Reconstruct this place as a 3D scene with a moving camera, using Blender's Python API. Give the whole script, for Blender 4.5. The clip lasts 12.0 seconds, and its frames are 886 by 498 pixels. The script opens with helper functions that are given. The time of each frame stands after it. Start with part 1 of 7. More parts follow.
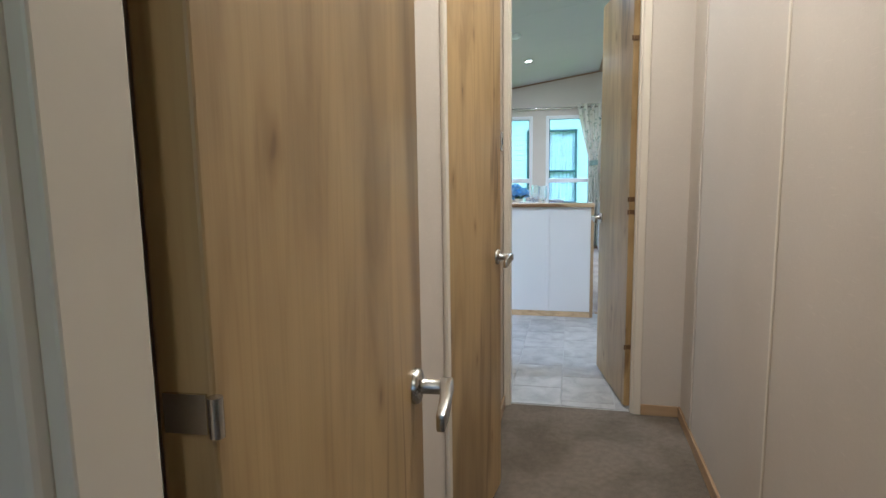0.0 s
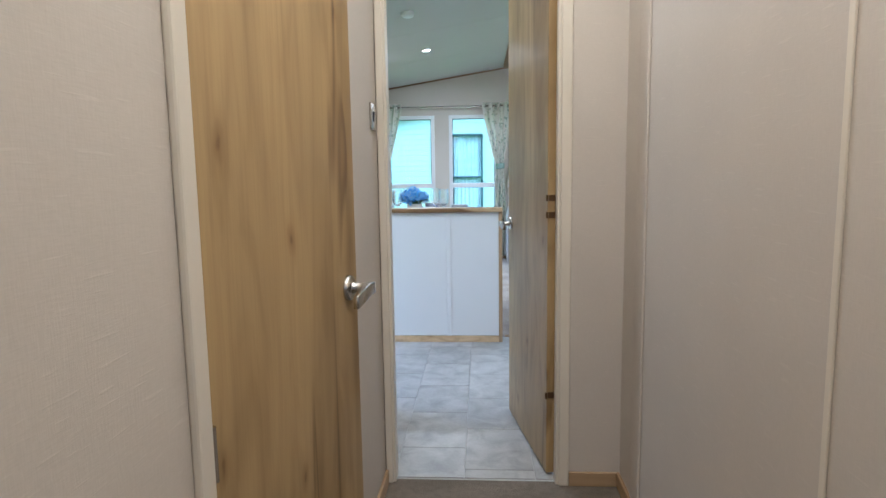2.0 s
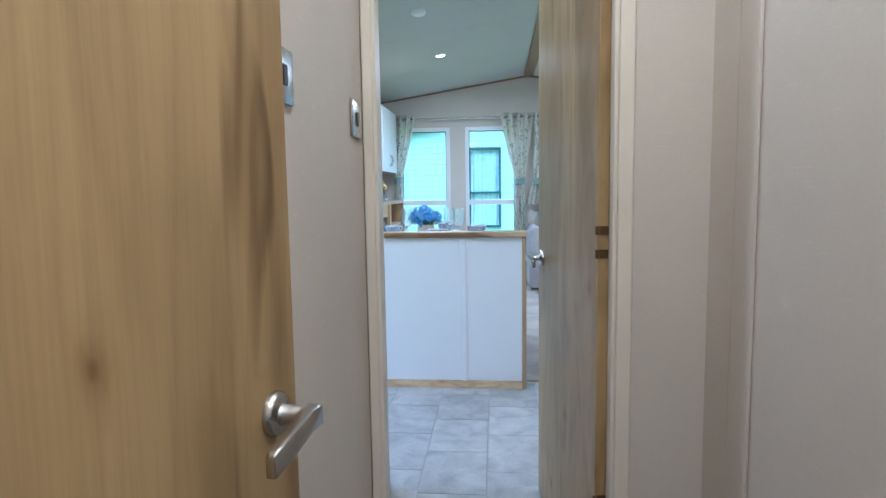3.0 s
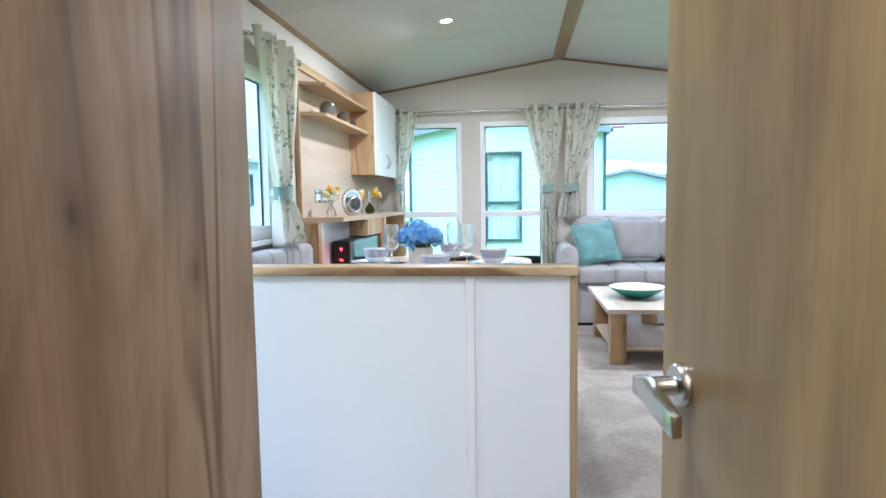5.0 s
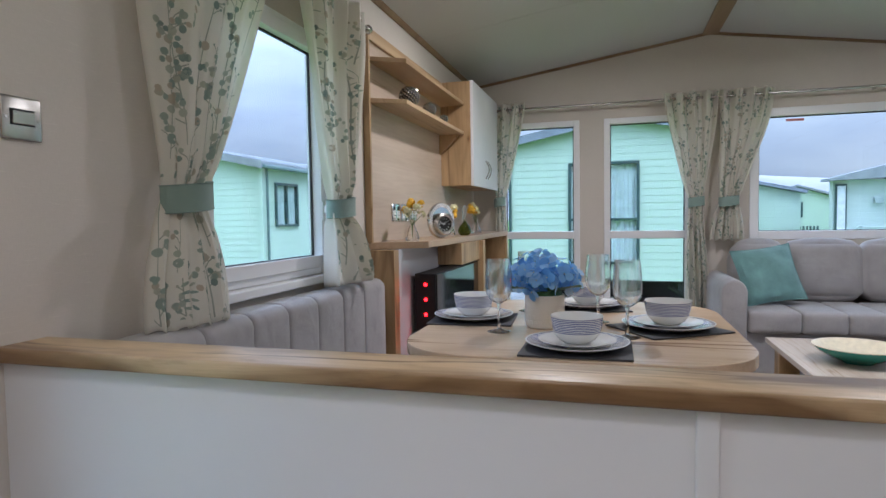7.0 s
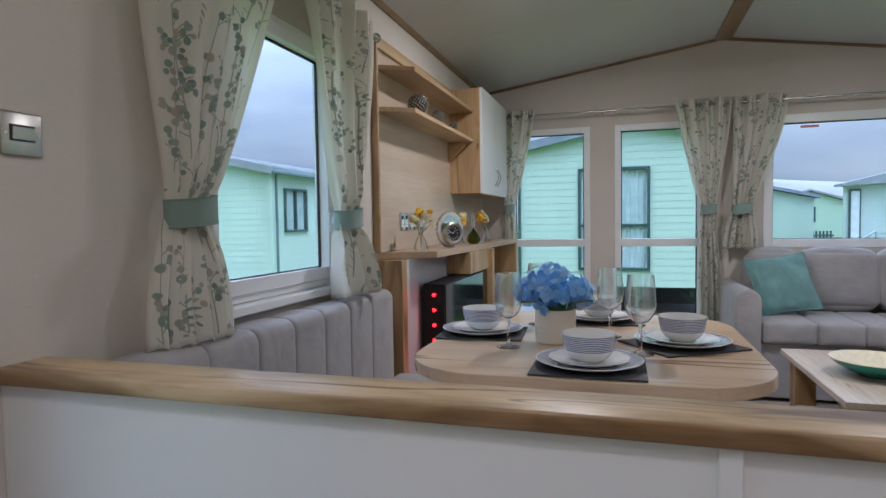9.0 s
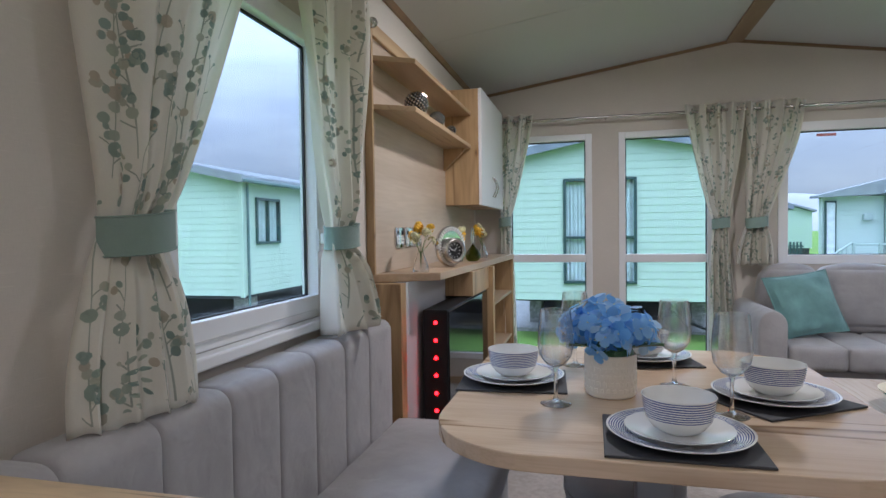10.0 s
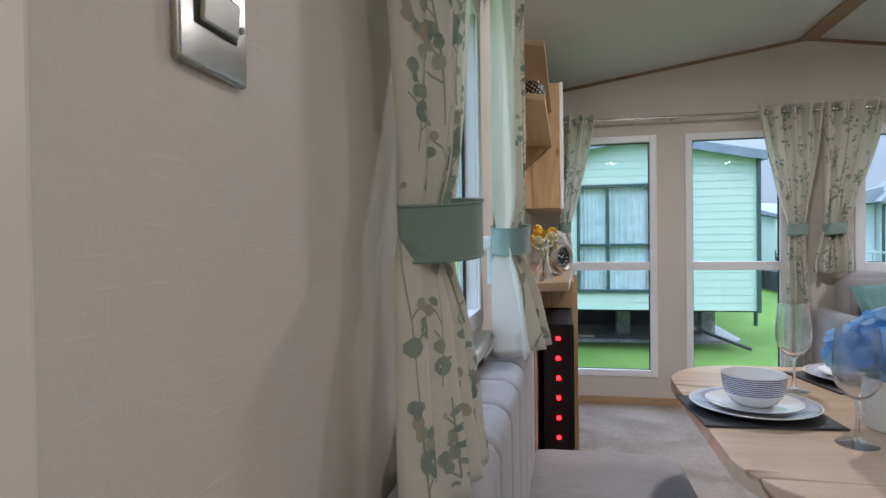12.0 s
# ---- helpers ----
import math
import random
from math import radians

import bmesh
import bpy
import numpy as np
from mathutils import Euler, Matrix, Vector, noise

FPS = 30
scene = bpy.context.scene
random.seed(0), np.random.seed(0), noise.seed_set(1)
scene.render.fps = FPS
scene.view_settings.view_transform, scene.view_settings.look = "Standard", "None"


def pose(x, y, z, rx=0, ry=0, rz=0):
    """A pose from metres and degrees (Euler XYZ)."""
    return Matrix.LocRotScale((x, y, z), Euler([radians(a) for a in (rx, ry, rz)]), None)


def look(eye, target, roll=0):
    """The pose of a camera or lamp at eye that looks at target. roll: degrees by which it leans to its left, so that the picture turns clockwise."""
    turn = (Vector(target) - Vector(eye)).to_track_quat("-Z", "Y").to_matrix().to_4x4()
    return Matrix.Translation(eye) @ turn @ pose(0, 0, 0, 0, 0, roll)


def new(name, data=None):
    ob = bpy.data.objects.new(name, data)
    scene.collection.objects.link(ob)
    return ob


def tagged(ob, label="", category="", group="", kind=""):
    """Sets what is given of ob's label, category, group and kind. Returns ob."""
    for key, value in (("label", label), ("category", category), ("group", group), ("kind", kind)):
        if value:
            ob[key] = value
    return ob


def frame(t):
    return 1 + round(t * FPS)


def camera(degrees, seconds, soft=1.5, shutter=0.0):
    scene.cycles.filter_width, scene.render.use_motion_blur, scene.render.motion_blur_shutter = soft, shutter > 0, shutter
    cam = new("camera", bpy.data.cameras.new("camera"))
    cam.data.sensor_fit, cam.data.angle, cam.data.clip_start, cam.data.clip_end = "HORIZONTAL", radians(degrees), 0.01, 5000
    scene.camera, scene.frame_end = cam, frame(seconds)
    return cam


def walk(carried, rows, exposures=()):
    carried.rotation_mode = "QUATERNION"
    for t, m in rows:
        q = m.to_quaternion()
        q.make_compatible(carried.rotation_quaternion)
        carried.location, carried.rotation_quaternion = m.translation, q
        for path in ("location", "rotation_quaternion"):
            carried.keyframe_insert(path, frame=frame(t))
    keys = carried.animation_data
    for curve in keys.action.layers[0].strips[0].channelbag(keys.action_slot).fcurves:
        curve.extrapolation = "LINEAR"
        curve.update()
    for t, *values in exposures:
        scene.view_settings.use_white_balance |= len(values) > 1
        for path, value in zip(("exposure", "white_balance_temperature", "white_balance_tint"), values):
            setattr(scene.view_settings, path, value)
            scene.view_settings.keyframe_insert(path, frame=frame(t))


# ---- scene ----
cam = camera(73.4, 12.0)
METRES, EYE, TILT, LEAN, TURN = 5.3, 1.188, 0.0, 0.0, 12.3
ROWS = [
    (0.0, 0.0, 0.0, 0.0, -0.11, -7.76, 0.83),
    (0.5, 0.0128, 0.0282, -0.0062, -5.58, -8.89, 0.84),
    (1.0, 0.0147, 0.0675, -0.0044, -9.01, -8.63, 0.8),
    (1.5, 0.0218, 0.1033, -0.0104, -9.32, -8.04, 0.95),
    (2.0, 0.0377, 0.1501, -0.0147, -8.77, -6.99, 0.87),
    (2.5, 0.0483, 0.1985, -0.0126, -7.81, -6.17, 0.83),
    (3.0, 0.0571, 0.2551, -0.0097, -7.13, -5.64, 0.85),
    (5.0, 0.1042, 0.5076, -0.0126, -5.4, -4.62, 0.84),
    (5.5, 0.1052, 0.5642, -0.0122, -4.5, -4.29, 0.82),
    (6.0, 0.1046, 0.6189, -0.0096, -2.38, -3.93, 0.87),
    (6.5, 0.1066, 0.6764, -0.011, 0.77, -3.36, 0.92),
    (7.0, 0.0984, 0.7232, -0.0102, 3.69, -2.92, 0.91),
    (9.0, 0.0983, 0.7304, -0.005, 4.56, -2.53, 0.86),
    (9.5, 0.0845, 0.7683, -0.0019, 3.15, -2.18, 0.83),
    (10.0, 0.067, 0.8046, 0.0009, 1.88, -1.62, 0.78),
    (10.5, 0.0433, 0.833, 0.0004, 0.7, -1.12, 0.81),
    (11.0, 0.0032, 0.8418, -0.0018, -1.1, -0.89, 0.8),
    (11.5, -0.0274, 0.8483, 0.0032, -1.24, -0.81, 0.72),
    (12.0, -0.0442, 0.8579, -0.0007, -0.68, -0.83, 0.73),
]
EXPOSURES = [(0.0, 0.7, 5000, 5), (1.5, 0.74, 5000, 6), (2.5, 0.71, 4600, 5), (3.2, 0.74, 4450, 4), (5.0, 1.05, 5250, 9), (5.6, 0.92, 5500, 13), (6.5, 0.29, 5750, 16), (7.2, -0.13, 5720, 15.5), (9.0, -0.25, 5700, 15.5), (10.5, -0.10, 5700, 15.5), (12.0, 0.0, 5850, 16)]
PATH = [(t, pose(0, 0, EYE, TILT, LEAN, TURN) @ pose(METRES * x, METRES * y, METRES * z, 90 + pitch, roll, yaw)) for t, x, y, z, yaw, pitch, roll in ROWS]
PATH += [(7.2, look((-0.315, 3.942, 1.123), (-0.917, 5.847, 1.042), -1.2)), (8.8, look((-0.275, 3.860, 1.152), (-0.889, 5.760, 1.070), -1.0))]
walk(cam, sorted(PATH, key=lambda row: row[0]), EXPOSURES)

# ---------------------------------------------------------------- plan (metres)
WX, EX, NY, SY = -1.445, 2.22, 8.77, -2.6       # inner faces of the outer walls
RX, RZ, EZ = 0.39, 2.50, 2.22                   # ridge and eaves
GROUND = -0.56
HLX, HRX, HEY = -0.325, 0.515, 2.865             # hall: side walls and end wall
T = 0.05                                        # thickness of the inner walls

# ---------------------------------------------------------------- light
world = bpy.data.worlds.new("overcast_sky")
scene.world = world
world.use_nodes = True
wn, wl = world.node_tree.nodes, world.node_tree.links
wn.clear()
w_out = wn.new("ShaderNodeOutputWorld")
w_bg = wn.new("ShaderNodeBackground")
w_sky = wn.new("ShaderNodeTexSky")
w_sky.sky_type = "NISHITA"
w_sky.sun_disc = False
w_sky.sun_elevation, w_sky.sun_rotation = radians(48), radians(40)
w_co = wn.new("ShaderNodeTexCoord")
w_map = wn.new("ShaderNodeMapping")
w_map.inputs["Scale"].default_value = (1.0, 1.0, 4.0)
w_noise = wn.new("ShaderNodeTexNoise")
w_noise.inputs["Scale"].default_value = 2.2
w_noise.inputs["Detail"].default_value = 5
w_ramp = wn.new("ShaderNodeValToRGB")
w_ramp.color_ramp.elements[0].position, w_ramp.color_ramp.elements[0].color = 0.32, (8.0, 9.8, 14.0, 1)
w_ramp.color_ramp.elements[1].position, w_ramp.color_ramp.elements[1].color = 0.68, (14.0, 15.8, 18.8, 1)
w_mix = wn.new("ShaderNodeMixRGB")
w_mix.inputs[0].default_value = 0.85
wl.new(w_co.outputs["Generated"], w_map.inputs[0])
wl.new(w_map.outputs[0], w_noise.inputs["Vector"])
wl.new(w_noise.outputs["Fac"], w_ramp.inputs[0])
wl.new(w_sky.outputs[0], w_mix.inputs[1])
wl.new(w_ramp.outputs[0], w_mix.inputs[2])
w_sep = wn.new("ShaderNodeSeparateXYZ")
wl.new(w_co.outputs["Generated"], w_sep.inputs[0])
w_rise = wn.new("ShaderNodeMapRange")
w_rise.inputs["To Min"].default_value, w_rise.inputs["To Max"].default_value = 0.34, 4.2
w_high = wn.new("ShaderNodeMath")
w_high.operation, w_high.inputs[1].default_value = "POWER", 1.6
wl.new(w_sep.outputs["Z"], w_high.inputs[0])
wl.new(w_high.outputs[0], w_rise.inputs["Value"])
w_over = wn.new("ShaderNodeMixRGB")
w_over.blend_type = "MULTIPLY"
w_over.inputs[0].default_value = 1.0
wl.new(w_mix.outputs[0], w_over.inputs[1])
wl.new(w_rise.outputs[0], w_over.inputs[2])
wl.new(w_over.outputs[0], w_bg.inputs["Color"])
w_bg.inputs["Strength"].default_value = 0.13
wl.new(w_bg.outputs[0], w_out.inputs[0])

sun = new("sun", bpy.data.lights.new("sun", "SUN"))
sun.data.energy, sun.data.angle, sun.data.color = 1.0, radians(20), (1.0, 0.96, 0.9)
sun.matrix_world = look((0, 0, 30), (-12, 14, 0))


def downlight_lamp(x, y, z, watts, color):
    lamp = new("downlight_lamp", bpy.data.lights.new("downlight_lamp", "AREA"))
    lamp.data.shape, lamp.data.size, lamp.data.energy, lamp.data.color = "DISK", 0.14, watts, color
    lamp.matrix_world = pose(x, y, z)


# ---------------------------------------------------------------- materials
def material(name, rough=0.6, metal=0.0, color=(0.5, 0.5, 0.5), spec=0.5):
    m = bpy.data.materials.new(name)
    m.use_nodes = True
    b = m.node_tree.nodes["Principled BSDF"]
    b.inputs["Base Color"].default_value = (*color, 1)
    b.inputs["Roughness"].default_value = rough
    b.inputs["Metallic"].default_value = metal
    b.inputs["Specular IOR Level"].default_value = spec
    return m, m.node_tree.nodes, m.node_tree.links, b


def node(nodes, kind, **inputs):
    n = nodes.new(kind)
    for key, value in inputs.items():
        n.inputs[key.replace("_", " ")].default_value = value
    return n


def coords(nodes, links, scale=(1, 1, 1), source="Object", turn=(0, 0, 0)):
    c = nodes.new("ShaderNodeTexCoord")
    m = nodes.new("ShaderNodeMapping")
    m.inputs["Scale"].default_value = scale
    m.inputs["Rotation"].default_value = turn
    links.new(c.outputs[source], m.inputs[0])
    return m.outputs[0]


def ramp(nodes, links, value, stops):
    r = nodes.new("ShaderNodeValToRGB")
    e = r.color_ramp.elements
    while len(e) < len(stops):
        e.new(0.5)
    for k, (p, c) in zip(e, stops):
        k.position, k.color = p, (*c, 1)
    links.new(value, r.inputs[0])
    return r.outputs[0]


def mixed(nodes, links, fac, a, b, mode="MIX"):
    m = nodes.new("ShaderNodeMixRGB")
    m.blend_type = mode
    for sock, v in zip(m.inputs, (fac, a, b)):
        if isinstance(v, (int, float)):
            sock.default_value = v
        elif isinstance(v, tuple):
            sock.default_value = (*v, 1)
        else:
            links.new(v, sock)
    return m.outputs[0]


def bumped(nodes, links, b, value, strength, distance=0.01):
    n = nodes.new("ShaderNodeBump")
    n.inputs["Strength"].default_value, n.inputs["Distance"].default_value = strength, distance
    links.new(value, n.inputs["Height"])
    links.new(n.outputs[0], b.inputs["Normal"])


def plain(name, color, rough=0.5, metal=0.0, vary=0.08, scale=6.0, bump=0.0, bump_scale=200.0, spec=0.5):
    """A surface of one colour with faint large blotches and a fine grain."""
    m, n, l, b = material(name, rough, metal, color, spec)
    co = coords(n, l)
    big = node(n, "ShaderNodeTexNoise", Scale=scale, Detail=4.0)
    l.new(co, big.inputs["Vector"])
    lo, hi = tuple(c * (1 - vary) for c in color), tuple(min(1, c * (1 + vary)) for c in color)
    l.new(ramp(n, l, big.outputs["Fac"], [(0.3, lo), (0.7, hi)]), b.inputs["Base Color"])
    if bump:
        fine = node(n, "ShaderNodeTexNoise", Scale=bump_scale, Detail=3.0)
        l.new(co, fine.inputs["Vector"])
        bumped(n, l, b, fine.outputs["Fac"], bump, 0.002)
    return m


def wallpaper(name, color):
    """Embossed woven-look wall vinyl."""
    m, n, l, b = material(name, 0.62, 0, color, 0.3)
    big = node(n, "ShaderNodeTexNoise", Scale=1.6, Detail=3.0)
    l.new(coords(n, l), big.inputs["Vector"])
    sums = []
    for s in ((60, 60, 500), (420, 420, 70)):
        w = node(n, "ShaderNodeTexNoise", Scale=1.0, Detail=2.0)
        l.new(coords(n, l, s), w.inputs["Vector"])
        sums.append(w.outputs["Fac"])
    weave = mixed(n, l, 0.5, sums[0], sums[1])
    tone = ramp(n, l, big.outputs["Fac"], [(0.3, tuple(c * 0.95 for c in color)), (0.7, tuple(c * 1.04 for c in color))])
    grain = ramp(n, l, weave, [(0.35, (0.95, 0.95, 0.945)), (0.65, (1, 1, 1))])
    slub = node(n, "ShaderNodeTexNoise", Scale=1.0, Detail=1.0)
    l.new(coords(n, l, (16, 16, 190)), slub.inputs["Vector"])
    slubs = ramp(n, l, slub.outputs["Fac"], [(0.66, (0, 0, 0)), (0.74, (1, 1, 1))])
    tone = mixed(n, l, 0.10, tone, mixed(n, l, slubs, (1, 1, 1), (1.5, 1.5, 1.5)), "MULTIPLY")
    l.new(mixed(n, l, 1.0, tone, grain, "MULTIPLY"), b.inputs["Base Color"])
    bumped(n, l, b, mixed(n, l, 0.25, weave, slubs), 0.2, 0.002)
    return m


def oak(name, axis="z", light=(0.52, 0.375, 0.225), dark=(0.33, 0.215, 0.115), rough=0.42, seed=0.0, knots=True, figure=0.0, bold=1.0):
    """Light oak laminate: long grain along one axis, broad bands, thin dark cracks and small knots."""
    m, n, l, b = material(name, rough, 0, light, 0.4)
    k = "xyz".index(axis)
    squeeze = [1.0, 1.0, 1.0]
    squeeze[k] = 0.06
    info = n.new("ShaderNodeObjectInfo")
    co = coords(n, l)
    shift = node(n, "ShaderNodeVectorMath")
    shift.operation = "ADD"
    off = n.new("ShaderNodeCombineXYZ")
    mul = n.new("ShaderNodeMath")
    mul.operation = "MULTIPLY_ADD"
    mul.inputs[1].default_value, mul.inputs[2].default_value = 7.0, seed
    l.new(info.outputs["Random"], mul.inputs[0])
    for i in range(3):
        l.new(mul.outputs[0], off.inputs[i])
    l.new(co, shift.inputs[0])
    l.new(off.outputs[0], shift.inputs[1])

    def stretched(scale, detail, distortion=0.0, s=None):
        mp = n.new("ShaderNodeMapping")
        mp.inputs["Scale"].default_value = s or squeeze
        l.new(shift.outputs[0], mp.inputs[0])
        t = node(n, "ShaderNodeTexNoise", Scale=scale, Detail=detail, Distortion=distortion)
        l.new(mp.outputs[0], t.inputs["Vector"])
        return t.outputs["Fac"]
    bands = stretched(6.5 * bold - figure, 3.0 + bold, 0.45 + 0.4 * figure)
    fine = stretched(70.0, 5.0, 0.4)
    cracks = stretched(13.0 - 4 * figure, 2.0 + figure, 0.3 + 0.5 * figure)
    tone = ramp(n, l, bands, [(0.30, dark), (0.47, tuple((a + c) / 2 for a, c in zip(light, dark))), (0.62, light), (0.8, tuple(min(1, c * 1.12) for c in light))])
    tone = mixed(n, l, 0.5 * bold, tone, ramp(n, l, fine, [(0.34, (0.84, 0.81, 0.77)), (0.6, (1, 1, 1))]), "MULTIPLY")
    patch = stretched(2.2 * bold ** 1.5, 4.0, 0.5, [0.35 / bold if i == k else 1.0 for i in range(3)])
    tone = mixed(n, l, 0.8, tone, ramp(n, l, patch, [(0.32, (0.80, 0.76, 0.72)), (0.5, (0.97, 0.96, 0.95)), (0.68, (1.08, 1.07, 1.05))]), "MULTIPLY")
    line = ramp(n, l, cracks, [(0.486, (1, 1, 1)), (0.5, tuple(c - d * figure for c, d in zip((0.70, 0.63, 0.55), (0.26, 0.28, 0.27)))), (0.514, (1, 1, 1))])
    mask = ramp(n, l, stretched(3.0, 1.0), [(0.52 - 0.09 * figure, (0, 0, 0)), (0.62 - 0.07 * figure, (1, 1, 1))])
    tone = mixed(n, l, mask, tone, mixed(n, l, 0.85, tone, line, "MULTIPLY"))
    if knots:
        mp = n.new("ShaderNodeMapping")
        mp.inputs["Scale"].default_value = [0.45 if i == k else 1.0 for i in range(3)]
        l.new(shift.outputs[0], mp.inputs[0])
        v = node(n, "ShaderNodeTexVoronoi", Scale=3.6)
        l.new(mp.outputs[0], v.inputs["Vector"])
        spot = ramp(n, l, v.outputs["Distance"], [(0.02, (0.42, 0.3, 0.2)), (0.05, (0.82, 0.75, 0.66)), (0.10, (1, 1, 1))])
        tone = mixed(n, l, 0.8, tone, spot, "MULTIPLY")
    l.new(tone, b.inputs["Base Color"])
    bumped(n, l, b, fine, 0.12, 0.001)
    return m


def plank_oak(name, axis, light, dark, rough, seed, crack=0.6, knot=0.8, bold=1.0, size=1.0):
    """Rustic oak laminate: wandering figure, faint pores, a few long dark cracks and haloed knots."""
    m, n, l, b = material(name, rough, 0, light, 0.5)
    k = "xyz".index(axis)
    info = n.new("ShaderNodeObjectInfo")
    mul = n.new("ShaderNodeMath")
    mul.operation = "MULTIPLY_ADD"
    mul.inputs[1].default_value, mul.inputs[2].default_value = 5.0, seed
    l.new(info.outputs["Random"], mul.inputs[0])
    shift = n.new("ShaderNodeVectorMath")
    shift.operation = "ADD"
    l.new(coords(n, l), shift.inputs[0])
    l.new(mul.outputs[0], shift.inputs[1])

    def stretched(scale, detail, distortion, squeeze):
        mp = n.new("ShaderNodeMapping")
        mp.inputs["Scale"].default_value = [squeeze if i == k else 1.0 for i in range(3)]
        l.new(shift.outputs[0], mp.inputs[0])
        t = node(n, "ShaderNodeTexNoise", Scale=scale * size, Detail=detail, Distortion=distortion)
        l.new(mp.outputs[0], t.inputs["Vector"])
        return t.outputs["Fac"]
    mean = tuple((p * 0.6 + q * 0.4) for p, q in zip(light, dark))
    board = stretched(3.6, 2.0, 0.8, 0.15)
    tone = ramp(n, l, board, [(0.38, dark), (0.46, mean), (0.54, light), (0.66, tuple(min(1, c * 1.08) for c in light))])
    figure = n.new("ShaderNodeMath")
    figure.operation, figure.inputs[1].default_value = "PINGPONG", 0.045
    l.new(stretched(5.0, 2.0, 0.7, 0.12), figure.inputs[0])
    tone = mixed(n, l, 0.42 * bold, tone, ramp(n, l, figure.outputs[0], [(0.0, (0.78, 0.74, 0.69)), (0.012, (0.93, 0.92, 0.91)), (0.045, (1.05, 1.05, 1.04))]), "MULTIPLY")
    pores = stretched(240.0, 3.0, 0.3, 0.03)
    tone = mixed(n, l, 0.30, tone, ramp(n, l, pores, [(0.36, (0.80, 0.77, 0.73)), (0.55, (1, 1, 1))]), "MULTIPLY")
    line = ramp(n, l, stretched(5.5, 2.0, 0.6, 0.07), [(0.480, (1, 1, 1)), (0.496, (0.36, 0.28, 0.21)), (0.504, (0.36, 0.28, 0.21)), (0.524, (1, 1, 1))])
    mask = ramp(n, l, stretched(2.6, 2.0, 0.3, 0.22), [(0.46, (0, 0, 0)), (0.54, (1, 1, 1))])
    tone = mixed(n, l, mask, tone, mixed(n, l, crack, tone, line, "MULTIPLY"))
    blotch = stretched(9.0, 4.0, 1.0, 0.28)
    tone = mixed(n, l, 0.8 * bold, tone, ramp(n, l, blotch, [(0.36, (0.74, 0.70, 0.64)), (0.48, (0.95, 0.94, 0.93)), (0.60, (1.06, 1.06, 1.05))]), "MULTIPLY")
    if knot:
        # knots lie in the face: one axis across the board, one along it
        sep = n.new("ShaderNodeSeparateXYZ")
        l.new(shift.outputs[0], sep.inputs[0])
        across = n.new("ShaderNodeMath")
        across.operation = "ADD"
        for i, j in enumerate(c for c in range(3) if c != k):
            l.new(sep.outputs[j], across.inputs[i])
        along = n.new("ShaderNodeMath")
        along.operation, along.inputs[1].default_value = "MULTIPLY", 0.55
        l.new(sep.outputs[k], along.inputs[0])
        flat = n.new("ShaderNodeCombineXYZ")
        l.new(across.outputs[0], flat.inputs[0])
        l.new(along.outputs[0], flat.inputs[1])
        warp = node(n, "ShaderNodeTexNoise", Scale=30.0, Detail=2.0)
        l.new(flat.outputs[0], warp.inputs["Vector"])
        bend = n.new("ShaderNodeVectorMath")
        bend.operation = "MULTIPLY_ADD"
        bend.inputs[1].default_value = (0.02, 0.02, 0.02)
        l.new(warp.outputs["Color"], bend.inputs[0])
        l.new(flat.outputs[0], bend.inputs[2])
        v = n.new("ShaderNodeTexVoronoi")
        v.voronoi_dimensions = "2D"
        v.inputs["Scale"].default_value = 4.2
        l.new(bend.outputs[0], v.inputs["Vector"])
        spot = ramp(n, l, v.outputs["Distance"], [(0.012, (0.36, 0.27, 0.19)), (0.03, (0.66, 0.58, 0.49)), (0.075, (0.92, 0.90, 0.87)), (0.14, (1, 1, 1))])
        some = ramp(n, l, v.outputs["Color"], [(0.40, (0, 0, 0)), (0.46, (knot, knot, knot))])
        tone = mixed(n, l, some, tone, mixed(n, l, 1.0, tone, spot, "MULTIPLY"))
    l.new(tone, b.inputs["Base Color"])
    rougher = node(n, "ShaderNodeMapRange")
    rougher.inputs["To Min"].default_value, rougher.inputs["To Max"].default_value = rough * 0.9, rough * 1.15
    l.new(pores, rougher.inputs["Value"])
    l.new(rougher.outputs[0], b.inputs["Roughness"])
    bumped(n, l, b, pores, 0.12, 0.001)
    return m


def carpet(name, a, c):
    m, n, l, b = material(name, 0.95, 0, a, 0.1)
    co = coords(n, l)
    big = node(n, "ShaderNodeTexNoise", Scale=3.4, Detail=6.0, Distortion=0.5)
    tuft = node(n, "ShaderNodeTexNoise", Scale=260.0, Detail=2.0)
    mid = node(n, "ShaderNodeTexNoise", Scale=38.0, Detail=4.0)
    for t in (big, tuft, mid):
        l.new(co, t.inputs["Vector"])
    tone = ramp(n, l, big.outputs["Fac"], [(0.38, c), (0.6, a)])
    tone = mixed(n, l, 0.55, tone, ramp(n, l, mid.outputs["Fac"], [(0.35, (0.72, 0.72, 0.72)), (0.65, (1.0, 1.0, 1.0))]), "MULTIPLY")
    tone = mixed(n, l, 0.6, tone, ramp(n, l, tuft.outputs["Fac"], [(0.3, (0.55, 0.55, 0.55)), (0.65, (1, 1, 1))]), "MULTIPLY")
    l.new(tone, b.inputs["Base Color"])
    bumped(n, l, b, tuft.outputs["Fac"], 0.9, 0.006)
    return m


